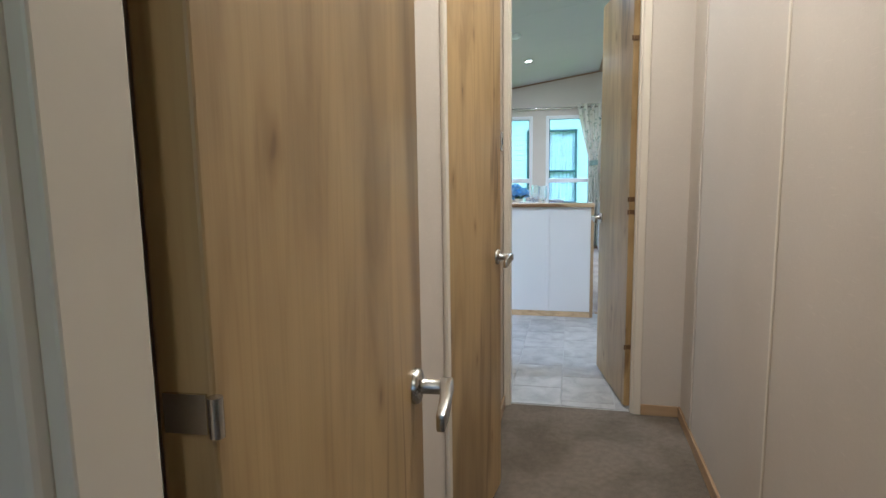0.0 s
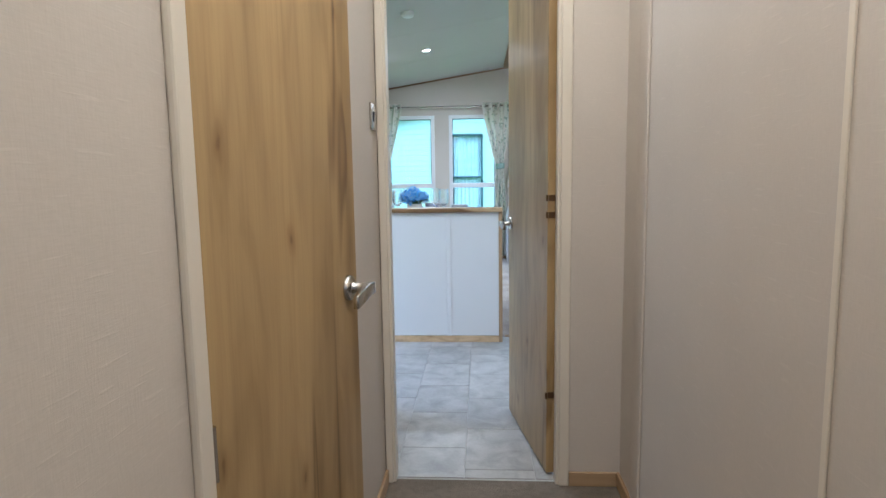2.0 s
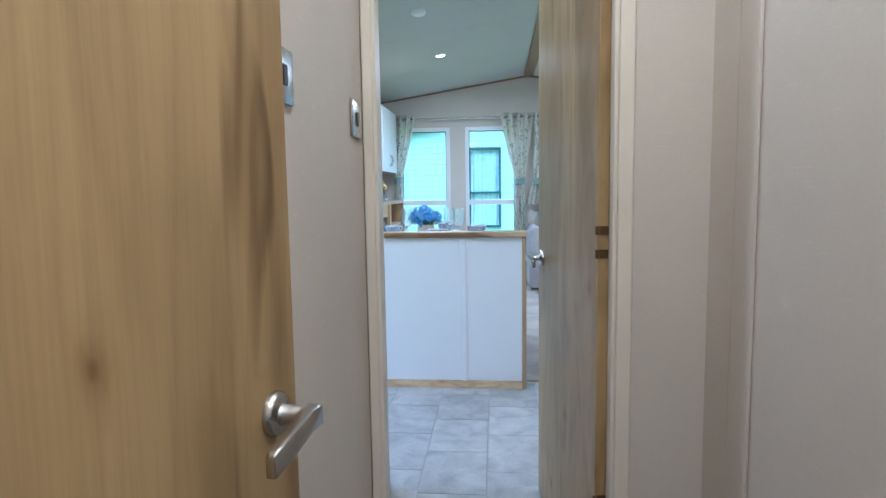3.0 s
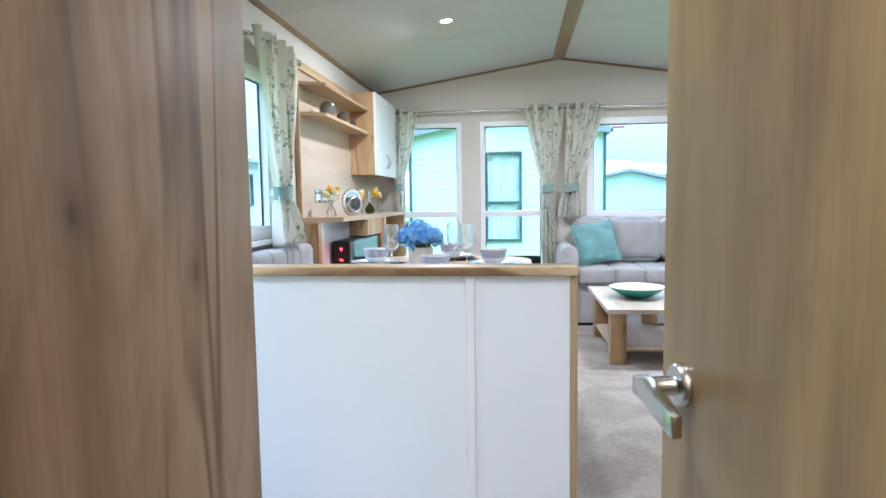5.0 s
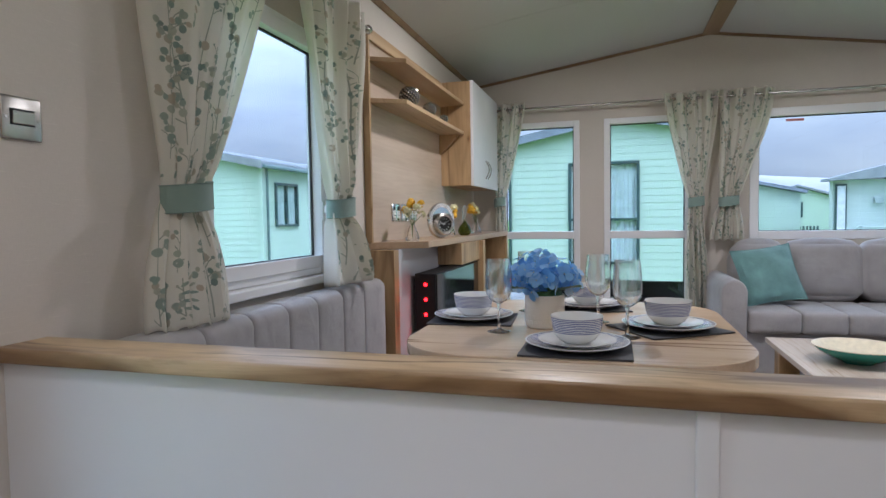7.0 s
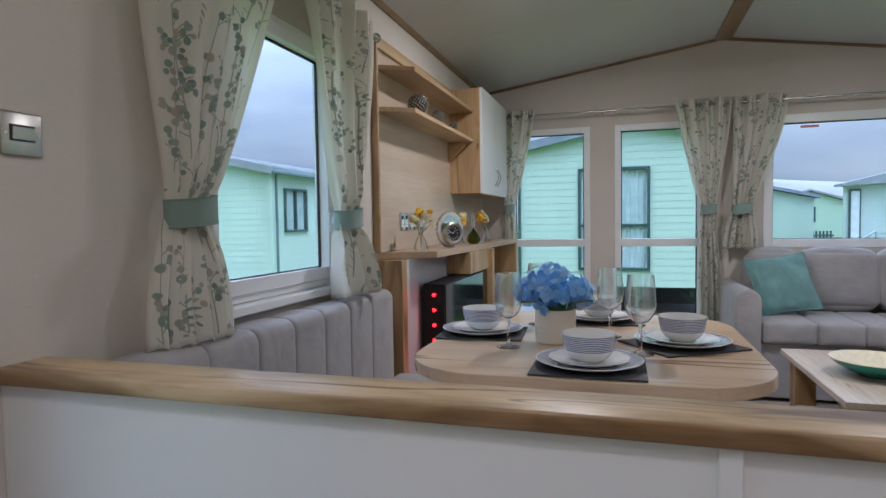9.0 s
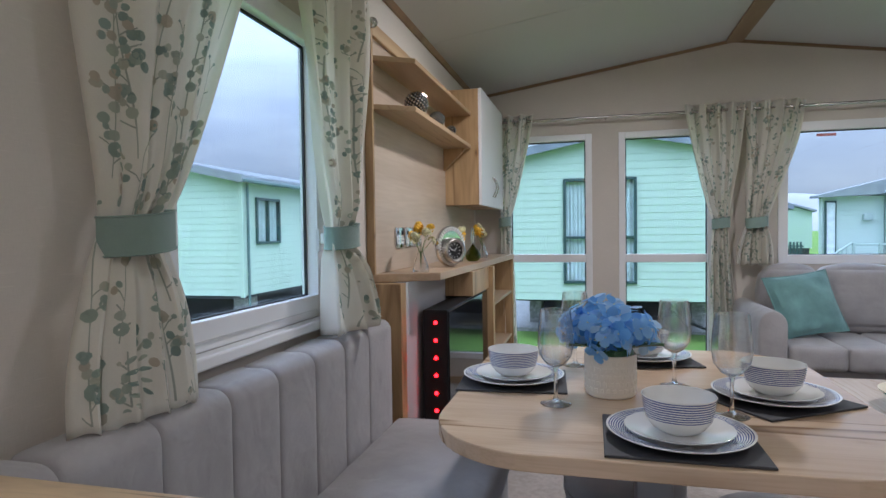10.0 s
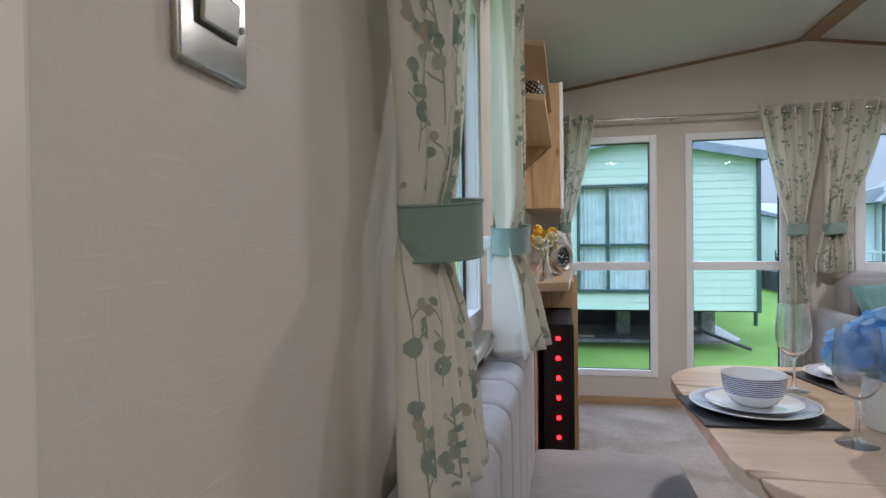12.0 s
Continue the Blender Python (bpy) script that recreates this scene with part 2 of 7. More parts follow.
def fabric(name, color, dark=0.8, rough=0.9, weave=900.0):
    m, n, l, b = material(name, rough, 0, color, 0.2)
    b.inputs["Sheen Weight"].default_value = 0.25
    co = coords(n, l)
    big = node(n, "ShaderNodeTexNoise", Scale=9.0, Detail=5.0)
    fine = node(n, "ShaderNodeTexNoise", Scale=weave, Detail=2.0)
    for t in (big, fine):
        l.new(co, t.inputs["Vector"])
    tone = ramp(n, l, big.outputs["Fac"], [(0.32, tuple(c * dark for c in color)), (0.66, color)])
    tone = mixed(n, l, 0.4, tone, ramp(n, l, fine.outputs["Fac"], [(0.35, (0.7, 0.7, 0.7)), (0.65, (1, 1, 1))]), "MULTIPLY")
    l.new(tone, b.inputs["Base Color"])
    bumped(n, l, b, fine.outputs["Fac"], 0.35, 0.002)
    crease = node(n, "ShaderNodeTexNoise", Scale=11.0, Detail=3.0, Distortion=0.6)
    l.new(co, crease.inputs["Vector"])
    soft_bump = node(n, "ShaderNodeBump", Strength=0.35, Distance=0.02)
    l.new(crease.outputs["Fac"], soft_bump.inputs["Height"])
    l.new(soft_bump.outputs[0], b.inputs["Normal"].links[0].from_node.inputs["Normal"])
    return m


def window_glass(name):
    m = bpy.data.materials.new(name)
    m.use_nodes = True
    n, l = m.node_tree.nodes, m.node_tree.links
    n.clear()
    out = n.new("ShaderNodeOutputMaterial")
    clear, gloss = n.new("ShaderNodeBsdfTransparent"), n.new("ShaderNodeBsdfGlossy")
    clear.inputs["Color"].default_value = (0.93, 0.97, 0.96, 1)
    gloss.inputs["Roughness"].default_value = 0.01
    face = node(n, "ShaderNodeLayerWeight", Blend=0.5)
    power = n.new("ShaderNodeMath")
    power.operation, power.inputs[1].default_value = "POWER", 4.0
    gain = n.new("ShaderNodeMath")
    gain.operation, gain.inputs[1].default_value, gain.inputs[2].default_value = "MULTIPLY_ADD", 0.5, 0.025
    l.new(face.outputs["Facing"], power.inputs[0])
    l.new(power.outputs[0], gain.inputs[0])
    mix = n.new("ShaderNodeMixShader")
    l.new(gain.outputs[0], mix.inputs[0])
    l.new(clear.outputs[0], mix.inputs[1])
    l.new(gloss.outputs[0], mix.inputs[2])
    l.new(mix.outputs[0], out.inputs[0])
    return m


def clear_glass(name, color=(1, 1, 1), base=0.05, rise=0.75):
    """Thin blown glass: clear face on, mirror-like towards the rim."""
    m = bpy.data.materials.new(name)
    m.use_nodes = True
    n, l = m.node_tree.nodes, m.node_tree.links
    n.clear()
    out = n.new("ShaderNodeOutputMaterial")
    clear, gloss = n.new("ShaderNodeBsdfTransparent"), n.new("ShaderNodeBsdfGlossy")
    clear.inputs["Color"].default_value = (*[c * 0.955 for c in color], 1)
    gloss.inputs["Roughness"].default_value = 0.02
    face = node(n, "ShaderNodeLayerWeight", Blend=0.5)
    power = n.new("ShaderNodeMath")
    power.operation, power.inputs[1].default_value = "POWER", 3.0
    gain = n.new("ShaderNodeMath")
    gain.operation, gain.inputs[1].default_value, gain.inputs[2].default_value = "MULTIPLY_ADD", rise, base
    l.new(face.outputs["Facing"], power.inputs[0])
    l.new(power.outputs[0], gain.inputs[0])
    mix = n.new("ShaderNodeMixShader")
    l.new(gain.outputs[0], mix.inputs[0])
    l.new(clear.outputs[0], mix.inputs[1])
    l.new(gloss.outputs[0], mix.inputs[2])
    l.new(mix.outputs[0], out.inputs[0])
    return m


def glowing(name, color, strength):
    m, n, l, b = material(name, 0.4, 0, color)
    b.inputs["Emission Color"].default_value = (*color, 1)
    b.inputs["Emission Strength"].default_value = strength
    return m


def striped_china(name, rings):
    """White china with fine blue hand-drawn lines: rings on a plate, bands on a bowl."""
    m, n, l, b = material(name, 0.12, 0, (0.82, 0.82, 0.8))
    co = coords(n, l)
    sep = n.new("ShaderNodeSeparateXYZ")
    l.new(co, sep.inputs[0])
    wob = node(n, "ShaderNodeTexNoise", Scale=35.0, Detail=2.0)
    l.new(co, wob.inputs["Vector"])
    if rings:
        length = n.new("ShaderNodeVectorMath")
        length.operation = "LENGTH"
        flat = node(n, "ShaderNodeMapping", Scale=(1, 1, 0))
        l.new(co, flat.inputs[0])
        l.new(flat.outputs[0], length.inputs[0])
        value, lo, hi, pitch = length.outputs["Value"], 0.088, 0.134, 0.0044
    else:
        value, lo, hi, pitch = sep.outputs["Z"], 0.030, 0.069, 0.0046
    jig = n.new("ShaderNodeMath")
    jig.operation = "MULTIPLY_ADD"
    jig.inputs[1].default_value = 0.0022
    l.new(wob.outputs["Fac"], jig.inputs[0])
    l.new(value, jig.inputs[2])
    mod = n.new("ShaderNodeMath")
    mod.operation = "PINGPONG"
    mod.inputs[1].default_value = pitch / 2
    l.new(jig.outputs[0], mod.inputs[0])
    line = n.new("ShaderNodeMath")
    line.operation = "LESS_THAN"
    line.inputs[1].default_value = pitch * 0.25
    l.new(mod.outputs[0], line.inputs[0])
    mask = line.outputs[0]
    for op, edge in (("GREATER_THAN", lo), ("LESS_THAN", hi)):
        test = n.new("ShaderNodeMath")
        test.operation = op
        test.inputs[1].default_value = edge
        l.new(value, test.inputs[0])
        both = n.new("ShaderNodeMath")
        both.operation = "MULTIPLY"
        l.new(mask, both.inputs[0])
        l.new(test.outputs[0], both.inputs[1])
        mask = both.outputs[0]
    l.new(mixed(n, l, mask, (0.82, 0.82, 0.8), (0.06, 0.09, 0.27)), b.inputs["Base Color"])
    return m


def cladding(name, color, lines=0.0):
    """Painted plastic boarding with weathering; fine board lines where the boards are too far to build."""
    m, n, l, b = material(name, 0.5, 0, color)
    co = coords(n, l)
    big = node(n, "ShaderNodeTexNoise", Scale=1.3, Detail=6.0)
    l.new(co, big.inputs["Vector"])
    streak = node(n, "ShaderNodeTexNoise", Scale=1.0, Detail=4.0)
    l.new(coords(n, l, (1.5, 1.5, 18)), streak.inputs["Vector"])
    tone = ramp(n, l, big.outputs["Fac"], [(0.3, tuple(c * 0.92 for c in color)), (0.7, color)])
    tone = mixed(n, l, 0.35, tone, ramp(n, l, streak.outputs["Fac"], [(0.35, (0.86, 0.88, 0.86)), (0.6, (1, 1, 1))]), "MULTIPLY")
    if lines:
        w = node(n, "ShaderNodeTexWave", Scale=1.0)
        w.wave_profile, w.bands_direction = "SAW", "Z"
        l.new(coords(n, l, (1, 1, 0.314159 / lines)), w.inputs["Vector"])
        tone = mixed(n, l, 0.5, tone, ramp(n, l, w.outputs["Fac"], [(0.0, (0.72, 0.76, 0.74)), (0.18, (1, 1, 1))]), "MULTIPLY")
        bumped(n, l, b, w.outputs["Fac"], 0.5, 0.02)
    l.new(tone, b.inputs["Base Color"])
    return m


M_WALL = wallpaper("wall_vinyl", (0.63, 0.577, 0.515))
M_CEIL = plain("ceiling_board", (0.52, 0.515, 0.495), 0.55, vary=0.02, scale=1.5, bump=0.1, bump_scale=500)
M_OAK = plank_oak("oak_upright", "z", (0.50, 0.34, 0.18), (0.32, 0.20, 0.092), 0.42, 0.0, 0.6)
M_OAKX = oak("oak_across", "x", seed=2.0)
M_OAKY = oak("oak_along", "y", seed=4.0)
M_CAP = plank_oak("oak_cap", "x", (0.62, 0.455, 0.27), (0.24, 0.14, 0.065), 0.38, 1.0, 0.95, size=2.4)
M_DOOR = plank_oak("oak_door", "z", (0.44, 0.312, 0.145), (0.29, 0.195, 0.085), 0.36, 3.0, 0.75)
M_LARDER = plank_oak("larder_oak", "z", (0.46, 0.335, 0.22), (0.315, 0.21, 0.125), 0.40, 8.4, 0.85)
M_CORNICE = oak("walnut_cover_strip", "x", (0.30, 0.20, 0.12), (0.2, 0.125, 0.07), 0.5, 5.0, False)
M_TABLE = plank_oak("oak_tabletop", "x", (0.66, 0.495, 0.345), (0.57, 0.415, 0.28), 0.25, 6.3, 0.95, 0.3, 0.35)
M_OAKPALE = oak("pale_oak_panel", "y", (0.60, 0.50, 0.40), (0.50, 0.405, 0.31), 0.4, 11.0, False)
M_MANTEL = oak("mantel_oak", "y", (0.50, 0.37, 0.25), (0.38, 0.27, 0.17), 0.35, 12.0, False)
M_OAKWHITE = oak("bleached_oak", "y", (0.66, 0.58, 0.50), (0.55, 0.46, 0.37), 0.25, 13.0, False)
M_GREYBACK = plain("grey_recess", (0.50, 0.50, 0.52), 0.22, vary=0.02)
M_TRIM = plain("cream_trim", (0.74, 0.68, 0.58), 0.35, vary=0.03, bump=0.05)
M_PANEL = plain("white_panel", (0.745, 0.747, 0.76), 0.4, vary=0.02, scale=2, bump=0.06, bump_scale=300)
M_PVC = plain("white_plastic_frame", (0.80, 0.81, 0.82), 0.3, vary=0.02)
M_DARKFRAME = plain("dark_green_frame", (0.035, 0.075, 0.075), 0.35, vary=0.1)
M_GASKET = plain("black_gasket", (0.02, 0.022, 0.025), 0.5)
M_STEEL = plain("brushed_steel", (0.52, 0.50, 0.47), 0.27, 1.0, vary=0.06, scale=20, bump=0.08, bump_scale=400)
M_BRONZE = plain("bronzed_hinge", (0.16, 0.095, 0.05), 0.4, 0.6, vary=0.1)
M_CHROME = plain("chrome", (0.72, 0.72, 0.72), 0.08, 1.0, vary=0.02)
M_HALLCARPET = carpet("taupe_carpet", (0.30, 0.255, 0.205), (0.22, 0.185, 0.145))
M_CARPET = carpet("beige_carpet", (0.58, 0.51, 0.455), (0.45, 0.39, 0.34))
M_GROUT = plain("grout", (0.50, 0.50, 0.49), 0.8)
M_SOFA = fabric("grey_upholstery", (0.39, 0.375, 0.375), 0.86)
M_TEAL = fabric("teal_velvet", (0.19, 0.37, 0.365), 0.7, 0.75)
M_TIE = fabric("sage_tieback", (0.27, 0.37, 0.33), 0.85)
M_GLASS = window_glass("window_glass")


def stem_glass(name):
    """Blown glass: mostly refracting, in part thin and clear."""
    m, n, l, b = material(name, 0.0, 0, (1, 1, 1), 0.7)
    b.inputs["Transmission Weight"].default_value, b.inputs["IOR"].default_value = 1.0, 1.45
    thin = n.new("ShaderNodeBsdfTransparent")
    mix = n.new("ShaderNodeMixShader")
    mix.inputs[0].default_value = 0.15
    l.new(b.outputs[0], mix.inputs[1])
    l.new(thin.outputs[0], mix.inputs[2])
    l.new(mix.outputs[0], n["Material Output"].inputs[0])
    return m


M_CLEAR = stem_glass("clear_glass")
M_GREENGLASS = clear_glass("olive_glass", (0.32, 0.38, 0.03))
M_LAMP = glowing("lamp_glow", (1.0, 0.88, 0.68), 40.0)
M_RED = glowing("red_led", (1.0, 0.003, 0.003), 28.0)
M_BLACK = plain("black_gloss", (0.012, 0.012, 0.013), 0.06, vary=0.0)
M_BLACKMATT = plain("black_matt", (0.010, 0.010, 0.011), 0.5, spec=0.3)
M_SLATE = plain("dark_slate", (0.045, 0.045, 0.05), 0.65, vary=0.25, scale=14, bump=0.25, bump_scale=90)
M_PLATE = striped_china("ringed_china", True)
M_BOWL = striped_china("banded_china", False)
M_CHINA = plain("white_china", (0.80, 0.80, 0.78), 0.12, vary=0.01)
M_POT = plain("ribbed_ceramic", (0.74, 0.68, 0.58), 0.3, vary=0.04, bump=0.4, bump_scale=70)
M_LEAF = plain("deep_green_leaf", (0.06, 0.15, 0.06), 0.45, vary=0.3, scale=30)
M_YELLOW = plain("yellow_petal", (0.85, 0.52, 0.04), 0.6, vary=0.2, scale=60)
M_PALE = plain("pale_petal", (0.75, 0.72, 0.45), 0.6, vary=0.2, scale=60)
M_STEM = plain("green_stem", (0.16, 0.24, 0.07), 0.6)
M_WORKTOP = plain("grey_worktop", (0.42, 0.42, 0.42), 0.35, vary=0.12, scale=60)
M_TABLELEG = plain("grey_leg", (0.30, 0.31, 0.33), 0.35, 0.3)
M_MINT = cladding("mint_boards", (0.50, 0.63, 0.535))
M_MINTFAR = cladding("mint_boards_far", (0.50, 0.63, 0.53), 0.12)
M_GREYFAR = cladding("pale_boards_far", (0.55, 0.63, 0.61), 0.12)
M_ROOF = plain("slate_blue_roof", (0.20, 0.23, 0.28), 0.5, vary=0.2)
M_PALEROOF = plain("pale_roof", (0.25, 0.27, 0.29), 0.85, vary=0.15, spec=0.2)
M_NET = fabric("net_curtain", (0.72, 0.76, 0.80), 0.75)
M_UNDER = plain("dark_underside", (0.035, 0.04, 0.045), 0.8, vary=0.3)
M_GRAVEL = plain("gravel", (0.30, 0.295, 0.285), 0.9, vary=0.4, scale=25, bump=0.8, bump_scale=40)
# hill colour is lifted to pale grey: the distance haze is mixed in
M_HILL = plain("hazy_moor", (0.27, 0.27, 0.29), 0.95, vary=0.25, scale=0.02)
M_PAVER = plain("buff_slab", (0.45, 0.36, 0.27), 0.85, vary=0.15, scale=20)
M_PIPE = plain("grey_green_pipe", (0.10, 0.17, 0.17), 0.5, vary=0.1)
M_FENCE = plain("grey_rail", (0.35, 0.42, 0.42), 0.6)
M_BOWLRIM = plain("cream_bowl", (0.72, 0.66, 0.50), 0.4, vary=0.1, scale=40)
M_BOWLTEAL = plain("teal_glaze", (0.03, 0.25, 0.2), 0.2, vary=0.15)


def grass_material():
    m, n, l, b = material("mown_grass", 0.9, 0, (0.1, 0.25, 0.04), 0.2)
    co = coords(n, l)
    big = node(n, "ShaderNodeTexNoise", Scale=0.8, Detail=8.0)
    fine = node(n, "ShaderNodeTexNoise", Scale=60.0, Detail=3.0)
    for t in (big, fine):
        l.new(co, t.inputs["Vector"])
    tone = ramp(n, l, big.outputs["Fac"], [(0.3, (0.10, 0.20, 0.036)), (0.7, (0.17, 0.29, 0.06))])
    l.new(mixed(n, l, 0.7, tone, ramp(n, l, fine.outputs["Fac"], [(0.3, (0.5, 0.5, 0.5)), (0.65, (1, 1, 1))]), "MULTIPLY"), b.inputs["Base Color"])
    bumped(n, l, b, fine.outputs["Fac"], 0.8, 0.03)
    return m


M_GRASS = grass_material()


def tile_material():
    m, n, l, b = material("stone_vinyl_tile", 0.42, 0, (0.4, 0.39, 0.38))
    info = n.new("ShaderNodeObjectInfo")
    co = coords(n, l)
    off = n.new("ShaderNodeVectorMath")
    off.operation = "ADD"
    mul = n.new("ShaderNodeMath")
    mul.operation = "MULTIPLY"
    mul.inputs[1].default_value = 40.0
    l.new(info.outputs["Random"], mul.inputs[0])
    l.new(co, off.inputs[0])
    l.new(mul.outputs[0], off.inputs[1])
    cloud = node(n, "ShaderNodeTexNoise", Scale=9.0, Detail=7.0, Distortion=0.6)
    fine = node(n, "ShaderNodeTexNoise", Scale=90.0, Detail=3.0)
    for t in (cloud, fine):
        l.new(off.outputs[0], t.inputs["Vector"])
    tone = ramp(n, l, cloud.outputs["Fac"], [(0.3, (0.31, 0.30, 0.29)), (0.5, (0.42, 0.41, 0.395)), (0.72, (0.52, 0.51, 0.49))])
    each = ramp(n, l, info.outputs["Random"], [(0.0, (0.88, 0.88, 0.88)), (1.0, (1.05, 1.05, 1.05))])
    tone = mixed(n, l, 1.0, tone, each, "MULTIPLY")
    l.new(mixed(n, l, 0.3, tone, ramp(n, l, fine.outputs["Fac"], [(0.3, (0.7, 0.7, 0.7)), (0.65, (1, 1, 1))]), "MULTIPLY"), b.inputs["Base Color"])
    bumped(n, l, b, fine.outputs["Fac"], 0.15, 0.001)
    return m


M_TILE = tile_material()


# ---------------------------------------------------------------- building helpers
def thing(name, at, label, category, group="", kind=""):
    ob = new(name)
    ob.empty_display_size = 0.1
    ob.location = at
    return tagged(ob, label, category, group, kind)


def root_place(ob):
    p = Vector((0, 0, 0))
    while ob is not None:
        p += ob.location
        ob = ob.parent
    return p


def part(name, bm, mat, parent=None, label="", smooth=False, local=False, kind=""):
    """Links a bmesh, built in world coordinates (or local ones), as one mesh object under a thing or part."""
    if parent is not None and not local:
        bmesh.ops.translate(bm, vec=-root_place(parent), verts=bm.verts)
    me = bpy.data.meshes.new(name)
    bm.to_mesh(me)
    bm.free()
    me.materials.append(mat)
    if smooth:
        me.polygons.foreach_set("use_smooth", [True] * len(me.polygons))
        me.set_sharp_from_angle(angle=radians(38))
    ob = new(name, me)
    ob.parent = parent
    if label or kind:
        tagged(ob, label, kind=kind)
    return ob


def shell(name, bm, mat, label, category):
    return tagged(part(name, bm, mat), label, category, kind="structure")


def box(bm, a, b, bevel=0.0, seg=1, turn=None):
    lo, hi = [min(p, q) for p, q in zip(a, b)], [max(p, q) for p, q in zip(a, b)]
    size = [max(q - p, 1e-4) for p, q in zip(lo, hi)]
    mid = [(p + q) / 2 for p, q in zip(lo, hi)]
    made = bmesh.ops.create_cube(bm, size=1.0, matrix=Matrix.LocRotScale(mid, None, size))["verts"]
    if bevel:
        edges = {e for v in made for e in v.link_edges}
        got = bmesh.ops.bevel(bm, geom=list(edges), offset=min(bevel, min(size) * 0.45), segments=seg, affect="EDGES", profile=0.5)
        made = list({v for f in got["faces"] for v in f.verts} | {v for v in made if v.is_valid})
    if turn is not None:
        bmesh.ops.transform(bm, matrix=turn, verts=made)
    return made


def boxed(a, b, bevel=0.0, seg=1, turn=None):
    bm = bmesh.new()
    box(bm, a, b, bevel, seg, turn)
    return bm


def lathe(profile, seg=32, at=(0, 0, 0), axis="z", closed=False, capped=True):
    bm = bmesh.new()
    rings = []
    for r, h in profile:
        ring = []
        for i in range(seg):
            a = 2 * math.pi * i / seg
            p = Vector((r * math.cos(a), r * math.sin(a), h))
            if axis == "x":
                p = Vector((p.z, p.x, p.y))
            elif axis == "y":
                p = Vector((p.y, p.z, p.x))
            ring.append(bm.verts.new(p + Vector(at)))
        rings.append(ring)
    pairs = list(zip(rings, rings[1:]))
    if closed:
        pairs.append((rings[-1], rings[0]))
    for p, q in pairs:
        for i in range(seg):
            j = (i + 1) % seg
            bm.faces.new((p[i], p[j], q[j], q[i]))
    if not closed and capped:
        for ring, r in ((rings[0], profile[0][0]), (rings[-1], profile[-1][0])):
            if r > 1e-5:
                bm.faces.new(ring)
    bmesh.ops.remove_doubles(bm, verts=bm.verts, dist=1e-6)
    bmesh.ops.recalc_face_normals(bm, faces=bm.faces)
    return bm


def tube(points, radius, seg=10, bm=None):
    """A round bar along a line of points."""
    bm = bm or bmesh.new()
    pts = [Vector(p) for p in points]
    rings = []
    for i, p in enumerate(pts):
        d = (pts[min(i + 1, len(pts) - 1)] - pts[max(i - 1, 0)]).normalized()
        side = d.orthogonal().normalized() if i == 0 else (rings_side - d * rings_side.dot(d)).normalized()
        rings_side = side
        up = d.cross(side)
        r = radius[i] if isinstance(radius, (list, tuple)) else radius
        rings.append([bm.verts.new(p + side * r * math.cos(2 * math.pi * k / seg) + up * r * math.sin(2 * math.pi * k / seg)) for k in range(seg)])
    for p, q in zip(rings, rings[1:]):
        for i in range(seg):
            j = (i + 1) % seg
            bm.faces.new((p[i], p[j], q[j], q[i]))
    bm.faces.new(rings[0][::-1])
    bm.faces.new(rings[-1])
    return bm


def wall_with_holes(axis, c0, c1, u0, u1, z0, z1, holes):
    """A wall slab across axis between c0 and c1, from u0 to u1, with openings (ua, ub, za, zb) right through it."""
    us = sorted({u0, u1, *[h[0] for h in holes], *[h[1] for h in holes]})
    zs = sorted({z0, z1, *[h[2] for h in holes], *[h[3] for h in holes]})
    us, zs = [u for u in us if u0 <= u <= u1], [z for z in zs if z0 <= z <= z1]
    solid = {}
    for i in range(len(us) - 1):
        for k in range(len(zs) - 1):
            um, zm = (us[i] + us[i + 1]) / 2, (zs[k] + zs[k + 1]) / 2
            solid[i, k] = not any(h[0] < um < h[1] and h[2] < zm < h[3] for h in holes)
    bm = bmesh.new()
    store = {}

    def vert(c, u, z):
        key = (c, u, z)
        if key not in store:
            store[key] = bm.verts.new((c, u, z) if axis == "x" else (u, c, z))
        return store[key]
    for (i, k), full in solid.items():
        if not full:
            continue
        a, b, p, q = us[i], us[i + 1], zs[k], zs[k + 1]
        bm.faces.new([vert(c0, *s) for s in ((a, p), (a, q), (b, q), (b, p))])
        bm.faces.new([vert(c1, *s) for s in ((a, p), (b, p), (b, q), (a, q))])
        for (di, dk), (s, t) in {(-1, 0): ((a, p), (a, q)), (1, 0): ((b, p), (b, q)), (0, -1): ((a, p), (b, p)), (0, 1): ((a, q), (b, q))}.items():
            if not solid.get((i + di, k + dk), False):
                bm.faces.new((vert(c0, *s), vert(c0, *t), vert(c1, *t), vert(c1, *s)))
    bmesh.ops.recalc_face_normals(bm, faces=bm.faces)
    return bm


def prism(profile, axis, c0, c1):
    """A flat outline pushed along an axis: outline points are the two other axes in order."""
    bm = bmesh.new()

    def place(p, c):
        return {"x": (c, p[0], p[1]), "y": (p[0], c, p[1]), "z": (p[0], p[1], c)}[axis]
    a, b = [bm.verts.new(place(p, c0)) for p in profile], [bm.verts.new(place(p, c1)) for p in profile]
    bm.faces.new(a)
    bm.faces.new(b[::-1])
    for i in range(len(profile)):
        j = (i + 1) % len(profile)
        bm.faces.new((a[i], b[i], b[j], a[j]))
    bmesh.ops.recalc_face_normals(bm, faces=bm.faces)
    return bm


def soften(bm, offset, seg=2, angle=30):
    edges = [e for e in bm.edges if len(e.link_faces) == 2 and e.calc_face_angle(0) > radians(angle)]
    bmesh.ops.bevel(bm, geom=edges, offset=offset, segments=seg, affect="EDGES", profile=0.5)
    return bm


